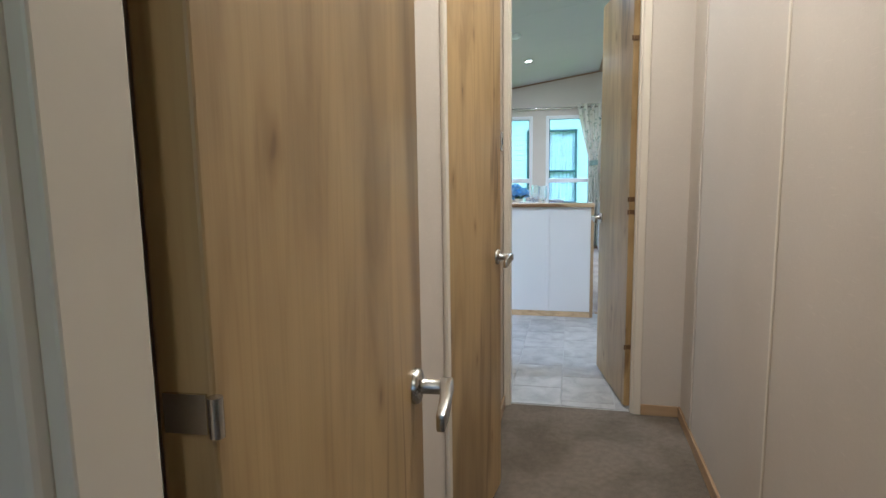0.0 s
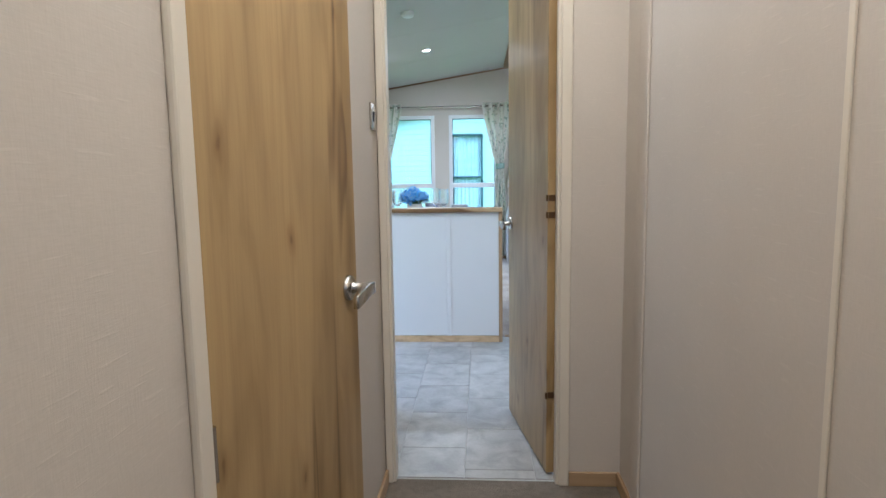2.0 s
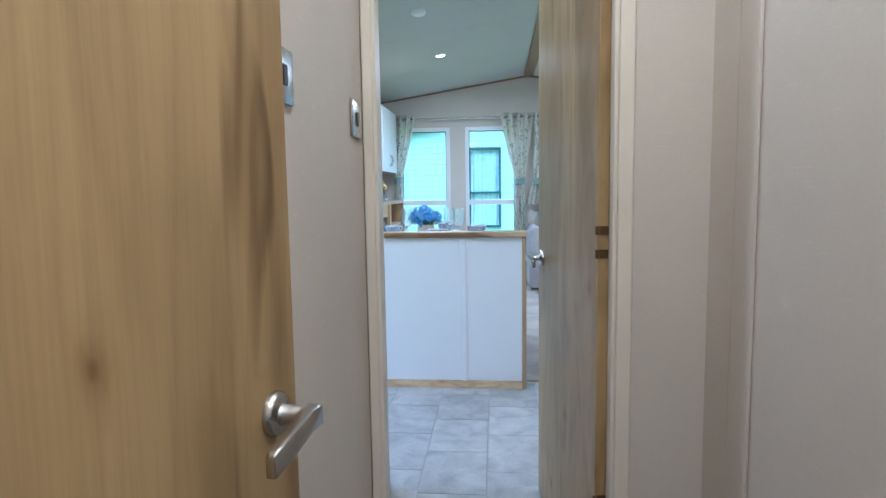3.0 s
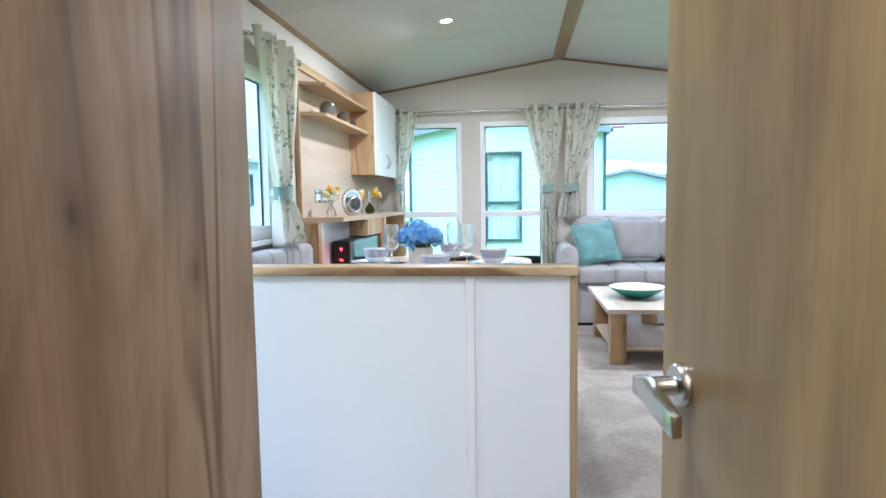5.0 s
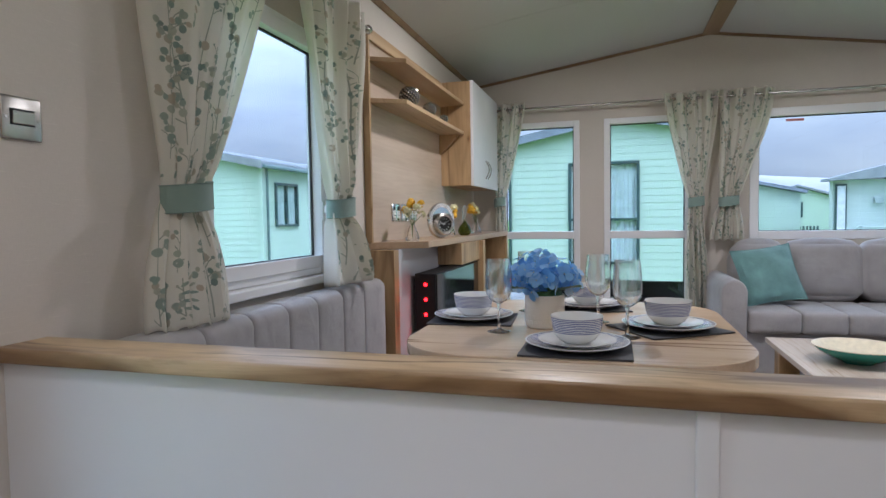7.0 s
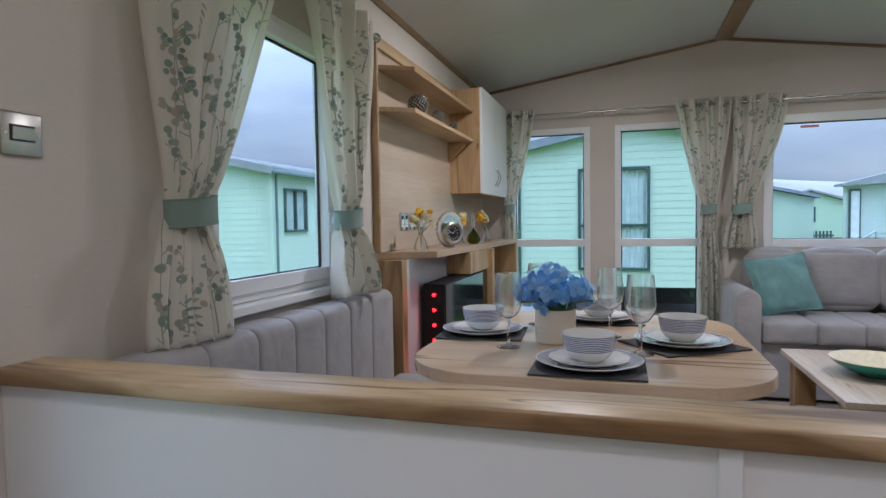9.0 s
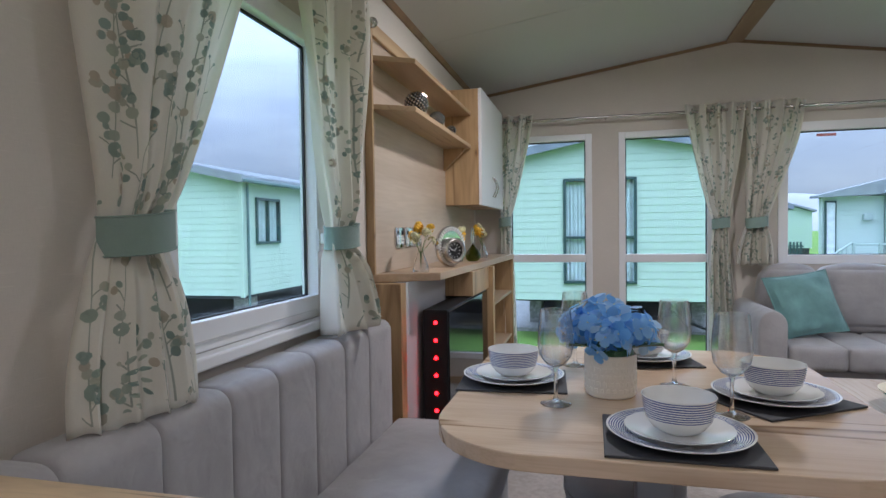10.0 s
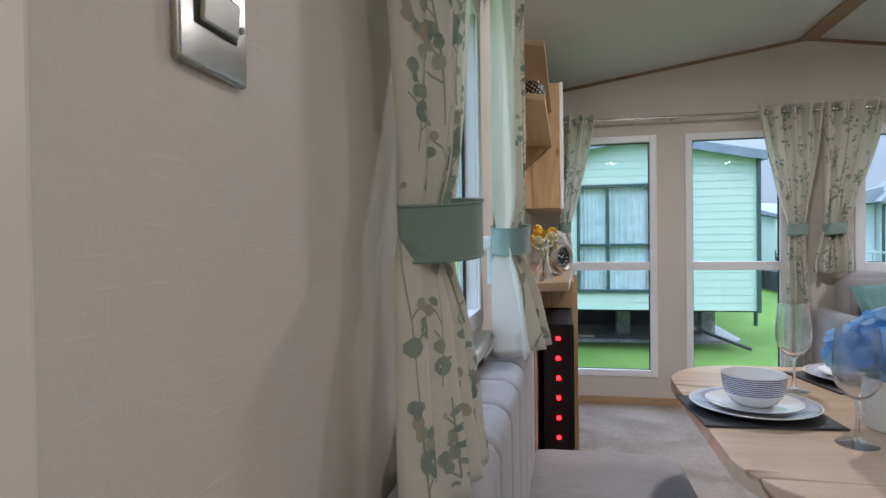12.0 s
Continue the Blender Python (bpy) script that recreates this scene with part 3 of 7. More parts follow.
def padded(a, b, puff=0.02, r=0.04, n=10):
    """An upholstered block: a finely cut box with rounded edges and a swollen middle."""
    bm = bmesh.new()
    lo, hi = Vector(a), Vector(b)
    mid, half = (lo + hi) / 2, (hi - lo) / 2
    bmesh.ops.create_cube(bm, size=2.0)
    bmesh.ops.subdivide_edges(bm, edges=bm.edges, cuts=n, use_grid_fill=True)
    for v in bm.verts:
        c = Vector([math.sin(q * math.pi / 2) for q in v.co])
        p = Vector([c[i] * half[i] for i in range(3)])
        inner = Vector([max(-half[i] + r, min(half[i] - r, p[i])) for i in range(3)])
        d = p - inner
        if d.length > 1e-6:
            p = inner + d.normalized() * min(r, d.length if d.length < r else r)
        for i in range(3):
            j, k = (i + 1) % 3, (i + 2) % 3
            swell = (1 - c[j] ** 2) * (1 - c[k] ** 2)
            p[i] += c[i] * puff * swell
        v.co = p + mid
    return bm


# ---------------------------------------------------------------- structure
OUT = 0.11
# openings in the outer walls
WIN_W = (5.28, 6.07, 0.935, 1.855)
EXTDOOR = (3.72, 4.50, 0.02, 1.98)
# WIN_K is an unseen opening, added so daylight reaches the half wall
WIN_K = (3.25, 4.45, 0.98, 1.92)
WIN_E = (6.35, 7.62, 0.95, 1.86)
N1 = (-1.200, -0.580, 0.215, 1.890)
N2 = (-0.368, 0.255, 0.215, 1.890)
N3 = (0.68, 1.96, 0.955, 1.895)
S1 = (-0.3, 1.2, 0.95, 1.86)

wall_w = shell("wall_west", wall_with_holes("x", WX - 0.05, WX, SY - OUT, NY + OUT, 0, EZ + 0.06, [WIN_W, EXTDOOR]), M_WALL, "greige embossed vinyl wall with window and entrance door", "wall")
wall_e = shell("wall_east", wall_with_holes("x", EX, EX + OUT, SY - OUT, NY + OUT, 0, EZ + 0.06, [WIN_K, WIN_E]), M_WALL, "greige embossed vinyl wall behind the corner sofa", "wall")
wall_n = shell("wall_north", wall_with_holes("y", NY, NY + OUT, WX, EX, 0, EZ, [N1, N2, N3]), M_WALL, "greige gable wall with tall glazed doors and wide window", "wall")
wall_s = shell("wall_south", wall_with_holes("y", SY - OUT, SY, WX, EX, 0, EZ, [S1]), M_WALL, "greige bedroom end wall with window", "wall")
for nm, c0, c1 in (("wall_gable_north", NY, NY + OUT), ("wall_gable_south", SY - OUT, SY)):
    shell(nm, prism([(WX, EZ), (EX, EZ), (EX, EZ + 0.04), (RX, RZ + 0.04), (WX, EZ + 0.04)], "y", c0, c1), M_WALL, "greige gable triangle under the vaulted ceiling", "wall")

# the vaulted ceiling: two slopes, in boards with narrow joints
for nm, xa in (("ceiling_west", WX), ("ceiling_east", EX)):
    bm = bmesh.new()
    ends = [SY, -1.2, 0.1, 1.32, 2.54, 3.76, 4.98, 6.20, 7.42, NY]
    for ya, yb in zip(ends, ends[1:]):
        lo, hi = (xa, EZ), (RX, RZ)
        a = [(lo[0], ya + 0.0015, lo[1]), (hi[0], ya + 0.0015, hi[1]), (hi[0], yb - 0.0015, hi[1]), (lo[0], yb - 0.0015, lo[1])]
        low = [bm.verts.new(p) for p in a]
        top = [bm.verts.new((p[0], p[1], p[2] + 0.03)) for p in a]
        bm.faces.new(low)
        bm.faces.new(top[::-1])
        for i in range(4):
            j = (i + 1) % 4
            bm.faces.new((low[i], top[i], top[j], low[j]))
    a = [(xa, SY, EZ + 0.03), (RX, SY, RZ + 0.03), (RX, NY, RZ + 0.03), (xa, NY, EZ + 0.03)]
    low, top = [bm.verts.new(p) for p in a], [bm.verts.new((p[0], p[1], p[2] + 0.05)) for p in a]
    bm.faces.new(low), bm.faces.new(top)
    for i in range(4):
        j = (i + 1) % 4
        bm.faces.new((low[i], top[i], top[j], low[j]))
    bmesh.ops.recalc_face_normals(bm, faces=bm.faces)
    shell(nm, bm, M_CEIL, "off-white vaulted ceiling slope in joined boards", "ceiling")
shell("roof_cover", prism([(WX - OUT - 0.1, EZ + 0.04), (RX, RZ + 0.12), (EX + OUT + 0.1, EZ + 0.04), (EX + OUT + 0.1, EZ + 0.10), (RX, RZ + 0.19), (WX - OUT - 0.1, EZ + 0.10)], "y", SY - OUT - 0.1, NY + OUT + 0.1), M_ROOF, "roof over the holiday home", "roof")
slope_w, slope_e = (RZ - EZ) / (RX - WX), (RZ - EZ) / (EX - RX)
# ridge cover and cornices in walnut-brown strip
shell("trim_ridge", prism([(RX - 0.055, RZ - 0.055 * slope_w - 0.014), (RX + 0.055, RZ - 0.055 * slope_e - 0.014), (RX + 0.055, RZ - 0.004), (RX - 0.055, RZ - 0.004)], "y", HEY + T, NY - 0.001), oak("walnut_ridge", "y", (0.36, 0.25, 0.155), (0.24, 0.155, 0.09), 0.5, 8.0, False), "brown wood-effect cover strip along the ceiling ridge", "trim")
for xa in (WX, EX):
    d = 1 if xa < RX else -1
    shell("trim_cornice_side", prism([(xa, EZ - 0.016), (xa + d * 0.012, EZ - 0.016), (xa + d * 0.03, EZ + 0.003), (xa + d * 0.03, EZ + 0.012), (xa, EZ + 0.012)], "y", HEY + T, NY), M_CORNICE, "slim brown cornice strip along the eaves", "trim")
    shell("trim_cornice_gable", prism([(xa, EZ - 0.02), (RX, RZ - 0.02), (RX, RZ + 0.006), (xa, EZ + 0.006)], "y", NY - 0.014, NY), M_CORNICE, "slim brown cornice strip on the gable", "trim")

# floors
floor_hall = shell("floor_hall", boxed((WX, SY, -0.06), (EX, HEY + 0.02, 0.0)), M_HALLCARPET, "taupe carpet on hall and bedroom floor", "floor")
floor_lounge = shell("floor_lounge", boxed((WX, 4.86, -0.06), (EX, NY, 0.004)), M_CARPET, "mottled beige carpet on lounge floor", "floor")
floor_kitchen = shell("floor_kitchen", boxed((WX, HEY + 0.02, -0.06), (EX, 4.86, -0.003)), M_GROUT, "grey stone-effect tiled kitchen floor", "floor")
shell("underfloor", boxed((WX - OUT, SY - OUT, -0.2), (EX + OUT, NY + OUT, -0.06)), M_UNDER, "underside of the holiday home floor", "floor")
tagged(shell("trim_threshold", soften(boxed((0.19, 4.845, 0), (EX, 4.875, 0.009)), 0.003), M_OAKX, "wood-effect threshold strip between tiles and carpet", "trim"))

# hall walls
D1 = (-0.217, 0.383)                   # bedroom doorway, along x at y 0.25
BY = 0.25
D2 = (1.515, 2.115)                    # side room doorway, along y
DOOR_H = 2.06
shell("wall_hall_west", wall_with_holes("x", HLX - T, HLX, BY, HEY, 0, 2.46, [(D2[0], D2[1], 0, DOOR_H)]), M_WALL, "cream embossed vinyl wall in the hall", "wall")
shell("wall_hall_east", wall_with_holes("x", HRX, HRX + T, BY, HEY, 0, 2.49, []), M_WALL, "cream embossed vinyl wall panel in the hall", "wall")
shell("wall_hall_end", wall_with_holes("y", HEY, HEY + T, WX, EX, 0, 2.22, [(-0.30, 0.30, 0, DOOR_H)]), M_WALL, "cream wall between hall and kitchen with open doorway", "wall")
shell("wall_hall_end_upper", prism([(WX, 2.22), (EX, 2.22), (RX, 2.5)], "y", HEY, HEY + T), M_WALL, "cream wall above the kitchen doorway", "wall")
shell("wall_bedroom", wall_with_holes("y", BY - T, BY, WX, EX, 0, 2.22, [(D1[0], D1[1], 0, DOOR_H)]), M_WALL, "cream wall with bedroom doorway", "wall")
shell("wall_bedroom_upper", prism([(WX, 2.22), (EX, 2.22), (RX, 2.5)], "y", BY - T, BY), M_WALL, "cream wall above the bedroom doorway", "wall")
# narrow joint cover on the hall panel, and the proud end panel
shell("trim_panel_joint", soften(boxed((HRX - 0.004, 1.650, 0.055), (HRX, 1.664, 2.3)), 0.0015), M_TRIM, "thin cream joint strip on the hall wall", "trim")
shell("trim_end_panel", soften(boxed((HRX - 0.007, 2.60, 0.055), (HRX, 2.70, 2.3)), 0.006, 5), M_WALL, "rounded cream cover panel at the hall corner", "trim")

# skirting
for a, b in (((HRX - 0.012, BY, 0), (HRX, HEY, 0.052)), ((HLX, 2.13, 0), (HLX + 0.012, HEY, 0.052)), ((HLX, BY, 0), (HLX + 0.012, 1.505, 0.052)), ((0.335, HEY - 0.012, 0), (HRX - 0.012, HEY, 0.052)),
             ((WX + 0.3, NY - 0.014, 0.004), (EX, NY, 0.06)), ((EX - 0.014, 5.6, 0.004), (EX, NY - 0.014, 0.06)), ((WX, HEY + T, 0), (-0.45, HEY + T + 0.012, 0.052))):
    shell("baseboard", soften(boxed(a, b), 0.003), M_OAKY if abs(a[1] - b[1]) > abs(a[0] - b[0]) else M_OAKX, "oak-effect skirting board", "baseboard")


# ---------------------------------------------------------------- doors
def lever_handle(parent, x, y, z, out, along):
    """Round rose with a turned-down flat lever; out: away from the door, along: lever's direction (unit vectors)."""
    out, along = Vector(out), Vector(along)
    base = Vector((x, y, z))
    up = Vector((0, 0, 1))
    rose = lathe([(0.0, 0), (0.027, 0), (0.027, 0.006), (0.024, 0.010), (0.013, 0.012), (0.0115, 0.014), (0.0115, 0.045), (0.0, 0.045)], 28)
    m = Matrix.Translation(base) @ out.to_track_quat("Z", "Y").to_matrix().to_4x4()
    bmesh.ops.transform(rose, matrix=m, verts=rose.verts)
    h = part("handle", rose, M_STEEL, parent, "brushed steel lever handle on round rose", True)
    bm = bmesh.new()
    side = along
    prof = []
    for s, drop, w, dp in ((-0.012, 0.0, 0.012, 0.010), (0.02, 0.002, 0.0125, 0.009), (0.055, 0.0, 0.0125, 0.008), (0.085, -0.003, 0.013, 0.007), (0.112, -0.008, 0.0125, 0.006)):
        c = base + out * (0.048 + 0.010 * math.sin(max(0, s) * 16)) + side * s + up * drop
        prof.append([bm.verts.new(c + up * a * w + out * b * dp) for a, b in ((1, 1), (1, -1), (-1, -1), (-1, 1))])
    for p, q in zip(prof, prof[1:]):
        for i in range(4):
            j = (i + 1) % 4
            bm.faces.new((p[i], p[j], q[j], q[i]))
    bm.faces.new(prof[0])
    bm.faces.new(prof[-1])
    bmesh.ops.recalc_face_normals(bm, faces=bm.faces)
    soften(bm, 0.003, 2, 40)
    part("lever", bm, M_STEEL, h, "", True)


def door_leaf(name, hinge, free, z0, z1, thick, side, label, handles, hinge_z, small=None, knob=0.862):
    """A flush oak-effect leaf from hinge to free edge (x, y); side: +1 if the body lies to the left of that way."""
    h, f = Vector((*hinge, 0)), Vector((*free, 0))
    d = (f - h).normalized()
    nrm = Vector((-d.y, d.x, 0)) * side
    ob = thing(name, (h.x, h.y, z0), label, "door")
    turn = Matrix((( d.x, nrm.x, 0, h.x), (d.y, nrm.y, 0, h.y), (0, 0, 1, 0), (0, 0, 0, 1)))
    w = (f - h).length
    part("leaf", boxed((0, 0, z0), (w, thick, z1), 0.0025, 2, turn), M_DOOR, ob)
    for face in handles:
        p = h + d * (w - 0.058) + (nrm * thick if face > 0 else Vector())
        lever_handle(ob, p.x, p.y, knob, nrm * face, -d)
    for z in hinge_z:
        tall, metal = small or (0.075, M_STEEL)
        bm = bmesh.new()
        box(bm, (-0.0025, 0.004, z), (0.0, thick - 0.005, z + tall), 0, 1, turn)
        hg = part("hinge", bm, metal, ob, "small metal butt hinge", False)
        bm = lathe([(0, 0), (0.0045, 0), (0.0045, tall), (0, tall)], 12, tuple(h - d * 0.004 - nrm * 0.003)[:2] + (z,))
        part("hinge_pin", bm, metal, hg, "", True)
    return ob


# bedroom door, folded back along the hall wall
door_leaf("door_1", (-0.200, 0.292), (-0.232, 0.892), 0.012, DOOR_H - 0.01, 0.036, 1, "oak-effect flush bedroom door standing open against the hall wall", (-1, 1), (0.30, 1.037, 1.62), (0.024, M_STEEL))
# side room door, slightly ajar
door_leaf("door_2", (-0.322, 1.534), (-0.246, 2.094), 0.012, DOOR_H - 0.01, 0.036, 1, "oak-effect flush door standing slightly ajar in the hall", (-1,), (0.72, 0.30, 1.62), knob=0.88)
# door to the kitchen, opened away from the hall
door_leaf("door_3", (0.262, 2.925), (0.155, 3.530), 0.012, DOOR_H - 0.01, 0.036, -1, "oak-effect flush door standing wide open into the kitchen", (-1, 1), (0.30, 0.958, 1.018, 1.75), (0.022, M_BRONZE), 0.897)


def door_lining(name, axis, c0, c1, u0, u1, top, faces, label):
    """Lining and architraves round an opening in a wall across axis between c0 and c1."""
    bm = bmesh.new()

    def put(ca, cb, ua, ub, za, zb, bev):
        if axis == "x":
            box(bm, (ca, ua, za), (cb, ub, zb), bev, 2)
        else:
            box(bm, (ua, ca, za), (ub, cb, zb), bev, 2)
    put(c0 - 0.002, c1 + 0.002, u0 - 0.001, u0 + 0.012, 0, top, 0.002)
    put(c0 - 0.002, c1 + 0.002, u1 - 0.012, u1 + 0.001, 0, top, 0.002)
    put(c0 - 0.002, c1 + 0.002, u0 + 0.012, u1 - 0.012, top - 0.014, top + 0.001, 0.002)
    for c, s, wl_, wr in faces:
        put(c, c + s * 0.013, u0 - wl_, u0 + 0.003, 0, top + 0.03, 0.004)
        put(c, c + s * 0.013, u1 - 0.003, u1 + wr, 0, top + 0.03, 0.004)
        put(c, c + s * 0.013, u0 + 0.003, u1 - 0.003, top - 0.003, top + 0.03, 0.004)
    return shell(name, bm, M_TRIM, label, "trim")


door_lining("trim_door_frame_kitchen", "y", HEY, HEY + T, -0.30, 0.30, DOOR_H, [(HEY, -1, 0.022, 0.034), (HEY + T, 1, 0.034, 0.034)], "cream painted frame round the kitchen doorway")
door_lining("trim_door_frame_side", "x", HLX - T, HLX, D2[0], D2[1], DOOR_H, [(HLX, 1, 0.034, 0.034)], "cream painted frame round the side room doorway")
door_lining("trim_door_frame_bedroom", "y", BY - T, BY, D1[0], D1[1], DOOR_H, [(BY - T, -1, 0.036, 0.036), (BY, 1, 0.02, 0.036)], "cream painted frame round the bedroom doorway")


def wall_plate(name, at, normal, w, h, label, kind):
    """A brushed steel wall plate with rounded corners. kind: rocker, key or socket."""
    nrm = Vector(normal)
    q = Matrix.Translation(at) @ nrm.to_track_quat("Z", "Y").to_matrix().to_4x4()
    ob = thing(name, at, label, "wall switch" if kind != "socket" else "socket", "electrical plates")
    part("plate", soften(boxed((-w / 2, -h / 2, 0), (w / 2, h / 2, 0.007), 0, 1, q), 0.004, 3), M_STEEL if kind != "socket" else M_CHROME, ob, "", True)
    if kind == "rocker":
        part("rocker_surround", boxed((-0.026, -0.014, 0.0065), (0.026, 0.018, 0.0085), 0.0008, 1, q), M_GASKET, ob, "black rocker surround")
        bm = bmesh.new()
        box(bm, (-0.023, -0.011, 0.008), (0.023, 0.015, 0.0125), 0.002, 2, q @ pose(0, 0, 0, 5, 0, 0))
        part("rocker", bm, M_STEEL, ob, "silver rocker")
        for s in (-1, 1):
            bm = lathe([(0, 0.0065), (0.0028, 0.0065), (0.0028, 0.008), (0, 0.008)], 10, (s * 0.034, 0, 0))
            bmesh.ops.transform(bm, matrix=q, verts=bm.verts)
            part("screw", bm, M_CHROME, ob)
    elif kind == "key":
        part("rocker", boxed((-0.009, -0.016, 0.006), (0.009, 0.016, 0.0095), 0.002, 2, q), M_GASKET, ob, "small black rocker")
    else:
        for s in (-1, 1):
            part("socket_face", boxed((s * w * 0.24 - 0.018, -0.028, 0.0065), (s * w * 0.24 + 0.018, 0.010, 0.0085), 0.001, 1, q), M_CHINA, ob, "white socket face")
            part("socket_switch", boxed((s * w * 0.24 - 0.008, 0.014, 0.0065), (s * w * 0.24 + 0.008, 0.032, 0.010), 0.001, 1, q), M_GASKET, ob, "black socket switch")
            bm = bmesh.new()
            for px, py in ((0, 0.002), (-0.008, -0.014), (0.008, -0.014)):
                box(bm, (s * w * 0.24 + px - 0.0025, py - 0.004, 0.008), (s * w * 0.24 + px + 0.0025, py + 0.004, 0.009), 0, 1, q)
            part("pin_slots", bm, M_GASKET, ob)
    return ob


wall_plate("wall_switch", (HLX, 2.775, 1.305), (1, 0, 0), 0.086, 0.086, "brushed steel switch plate beside the kitchen doorway", "key")
wall_plate("wall_switch", (HLX, 2.30, 1.318), (1, 0, 0), 0.086, 0.086, "brushed steel switch plate beside the ajar door", "key")
wall_plate("wall_switch", (HRX, 1.055, 1.30), (-1, 0, 0), 0.086, 0.086, "brushed steel switch plate on the hall panel", "key")
wall_plate("wall_switch", (WX, 4.775, 1.346), (1, 0, 0), 0.086, 0.086, "brushed steel rocker switch plate beside the window", "rocker")


# ---------------------------------------------------------------- windows
def window(name, axis, face, inward, u0, u1, z0, z1, label, bars=(), frame_w=0.05, cill=False, sash=False, mid=0.0):
    """A white framed window in a wall; face: inner wall face, inward: +1 or -1 towards the room along axis."""
    at = (face, (u0 + u1) / 2, z0) if axis == "x" else ((u0 + u1) / 2, face, z0)
    ob = thing(name, at, label, "window", kind="structure")
    o = -inward

    def put(bm, ca, cb, ua, ub, za, zb, bev=0.004):
        ca, cb = face + o * ca, face + o * cb
        if axis == "x":
            box(bm, (ca, ua, za), (cb, ub, zb), bev, 2)
        else:
            box(bm, (ua, ca, za), (ub, cb, zb), bev, 2)
    bm = bmesh.new()
    e = 0.012
    put(bm, -0.010, 0.043, u0 - e, u0 + frame_w, z0 - e, z1 + e)
    put(bm, -0.010, 0.043, u1 - frame_w, u1 + e, z0 - e, z1 + e)
    put(bm, -0.009, 0.042, u0 + frame_w, u1 - frame_w, z1 - frame_w, z1 + e)
    put(bm, -0.009, 0.042, u0 + frame_w, u1 - frame_w, z0 - e, z0 + frame_w)
    for za, zb in bars:
        put(bm, -0.004, 0.042, u0 + frame_w, u1 - frame_w, za, zb)
    part("window_frame", bm, M_PVC, ob)
    bm = bmesh.new()
    g = 0.008
    for ua, ub, za, zb in ((u0 + frame_w, u0 + frame_w + g, z0 + frame_w, z1 - frame_w), (u1 - frame_w - g, u1 - frame_w, z0 + frame_w, z1 - frame_w), (u0 + frame_w + g, u1 - frame_w - g, z1 - frame_w - g, z1 - frame_w), (u0 + frame_w + g, u1 - frame_w - g, z0 + frame_w, z0 + frame_w + g * 0.6)):
        put(bm, 0.022, 0.0295, ua, ub, za, zb, 0)
    part("gasket", bm, M_GASKET, ob)
    spans = [z0 + frame_w, *[v for b in bars for v in b], z1 - frame_w]
    for za, zb in zip(spans[::2], spans[1::2]):
        bm = bmesh.new()
        put(bm, 0.030, 0.034, u0 + frame_w, u1 - frame_w, za, zb, 0)
        p = part("pane", bm, M_GLASS, ob)
        p.visible_shadow = False
    if sash:
        # opening casement standing proud of the fixed frame
        bm = bmesh.new()
        c, d = 0.014, frame_w + 0.004
        put(bm, -0.019, -0.0105, u0 + c, u0 + d, z0 + c, z1 - c, 0.003)
        put(bm, -0.019, -0.0105, u1 - d, u1 - c, z0 + c, z1 - c, 0.003)
        put(bm, -0.0185, -0.0105, u0 + d, u1 - d, z1 - d, z1 - c, 0.003)
        put(bm, -0.0185, -0.0105, u0 + d, u1 - d, z0 + c, z0 + d, 0.003)
        part("casement", bm, M_PVC, ob)
    if cill:
        bm = bmesh.new()
        put(bm, -0.045, 0.0, u0 - 0.04, u1 + 0.04, z0 - 0.045, z0 - 0.013, 0.006)
        part("window_sill", bm, M_PVC, ob)
    if sash:
        bm = bmesh.new()
        put(bm, -0.024, -0.008, u1 - 0.062, u1 - 0.034, z0 + 0.20, z0 + 0.275, 0.005)
        put(bm, -0.052, -0.022, u1 - 0.057, u1 - 0.039, z0 + 0.225, z0 + 0.26, 0.006)
        put(bm, -0.052, -0.036, u1 - 0.055, u1 - 0.041, z0 + 0.125, z0 + 0.24, 0.006)
        part("window_handle", bm, M_PVC, ob, "white window handle")
    return ob


window("window_1", "x", WX, 1, *WIN_W, "white framed side window above the dining bench", cill=True, sash=True, frame_w=0.058)
window("window_2", "y", NY, -1, *N1, "tall white framed glazed panel with middle rail", bars=((0.955, 1.015),), frame_w=0.035)
window("window_3", "y", NY, -1, *N2, "tall white framed glazed panel with middle rail beside the curtain", bars=((0.955, 1.015),), frame_w=0.035)
w4 = window("window_4", "y", NY, -1, *N3, "wide white framed window behind the sofa", cill=False)
part("sticker", boxed((0.912, NY + 0.024, 1.808), (1.03, NY + 0.028, 1.826), 0.0008), plain("faded_red_label", (0.62, 0.24, 0.24), 0.5, vary=0.2, scale=60), w4, "faded red paper sticker on the pane")
window("window_5", "x", EX, -1, *WIN_E, "white framed side window above the sofa", cill=True)
window("window_6", "x", EX, -1, *WIN_K, "white framed kitchen window above the worktop")
window("window_7", "y", SY, 1, *S1, "white framed bedroom window")

# entrance door
ed = thing("door_4", (WX, 4.11, 0.02), "white glazed entrance door standing open outwards", "door")
LX = WX - 0.115
part("leaf", wall_with_holes("y", 3.725, 3.775, LX - 0.68, LX, 0.05, 1.935, [(LX - 0.58, LX - 0.10, 0.25, 1.83)]), M_PVC, ed, "white glazed leaf")
p = part("pane", boxed((LX - 0.585, 3.747, 0.245), (LX - 0.095, 3.753, 1.835)), M_GLASS, ed)
p.visible_shadow = False
bm = bmesh.new()
box(bm, (WX - 0.10, 3.72, 0.02), (WX + 0.012, 3.77, 1.98), 0.004)
box(bm, (WX - 0.10, 4.45, 0.02), (WX + 0.012, 4.50, 1.98), 0.004)
box(bm, (WX - 0.10, 3.77, 1.94), (WX + 0.012, 4.45, 1.98), 0.004)
part("door_frame", bm, M_TRIM, ed)
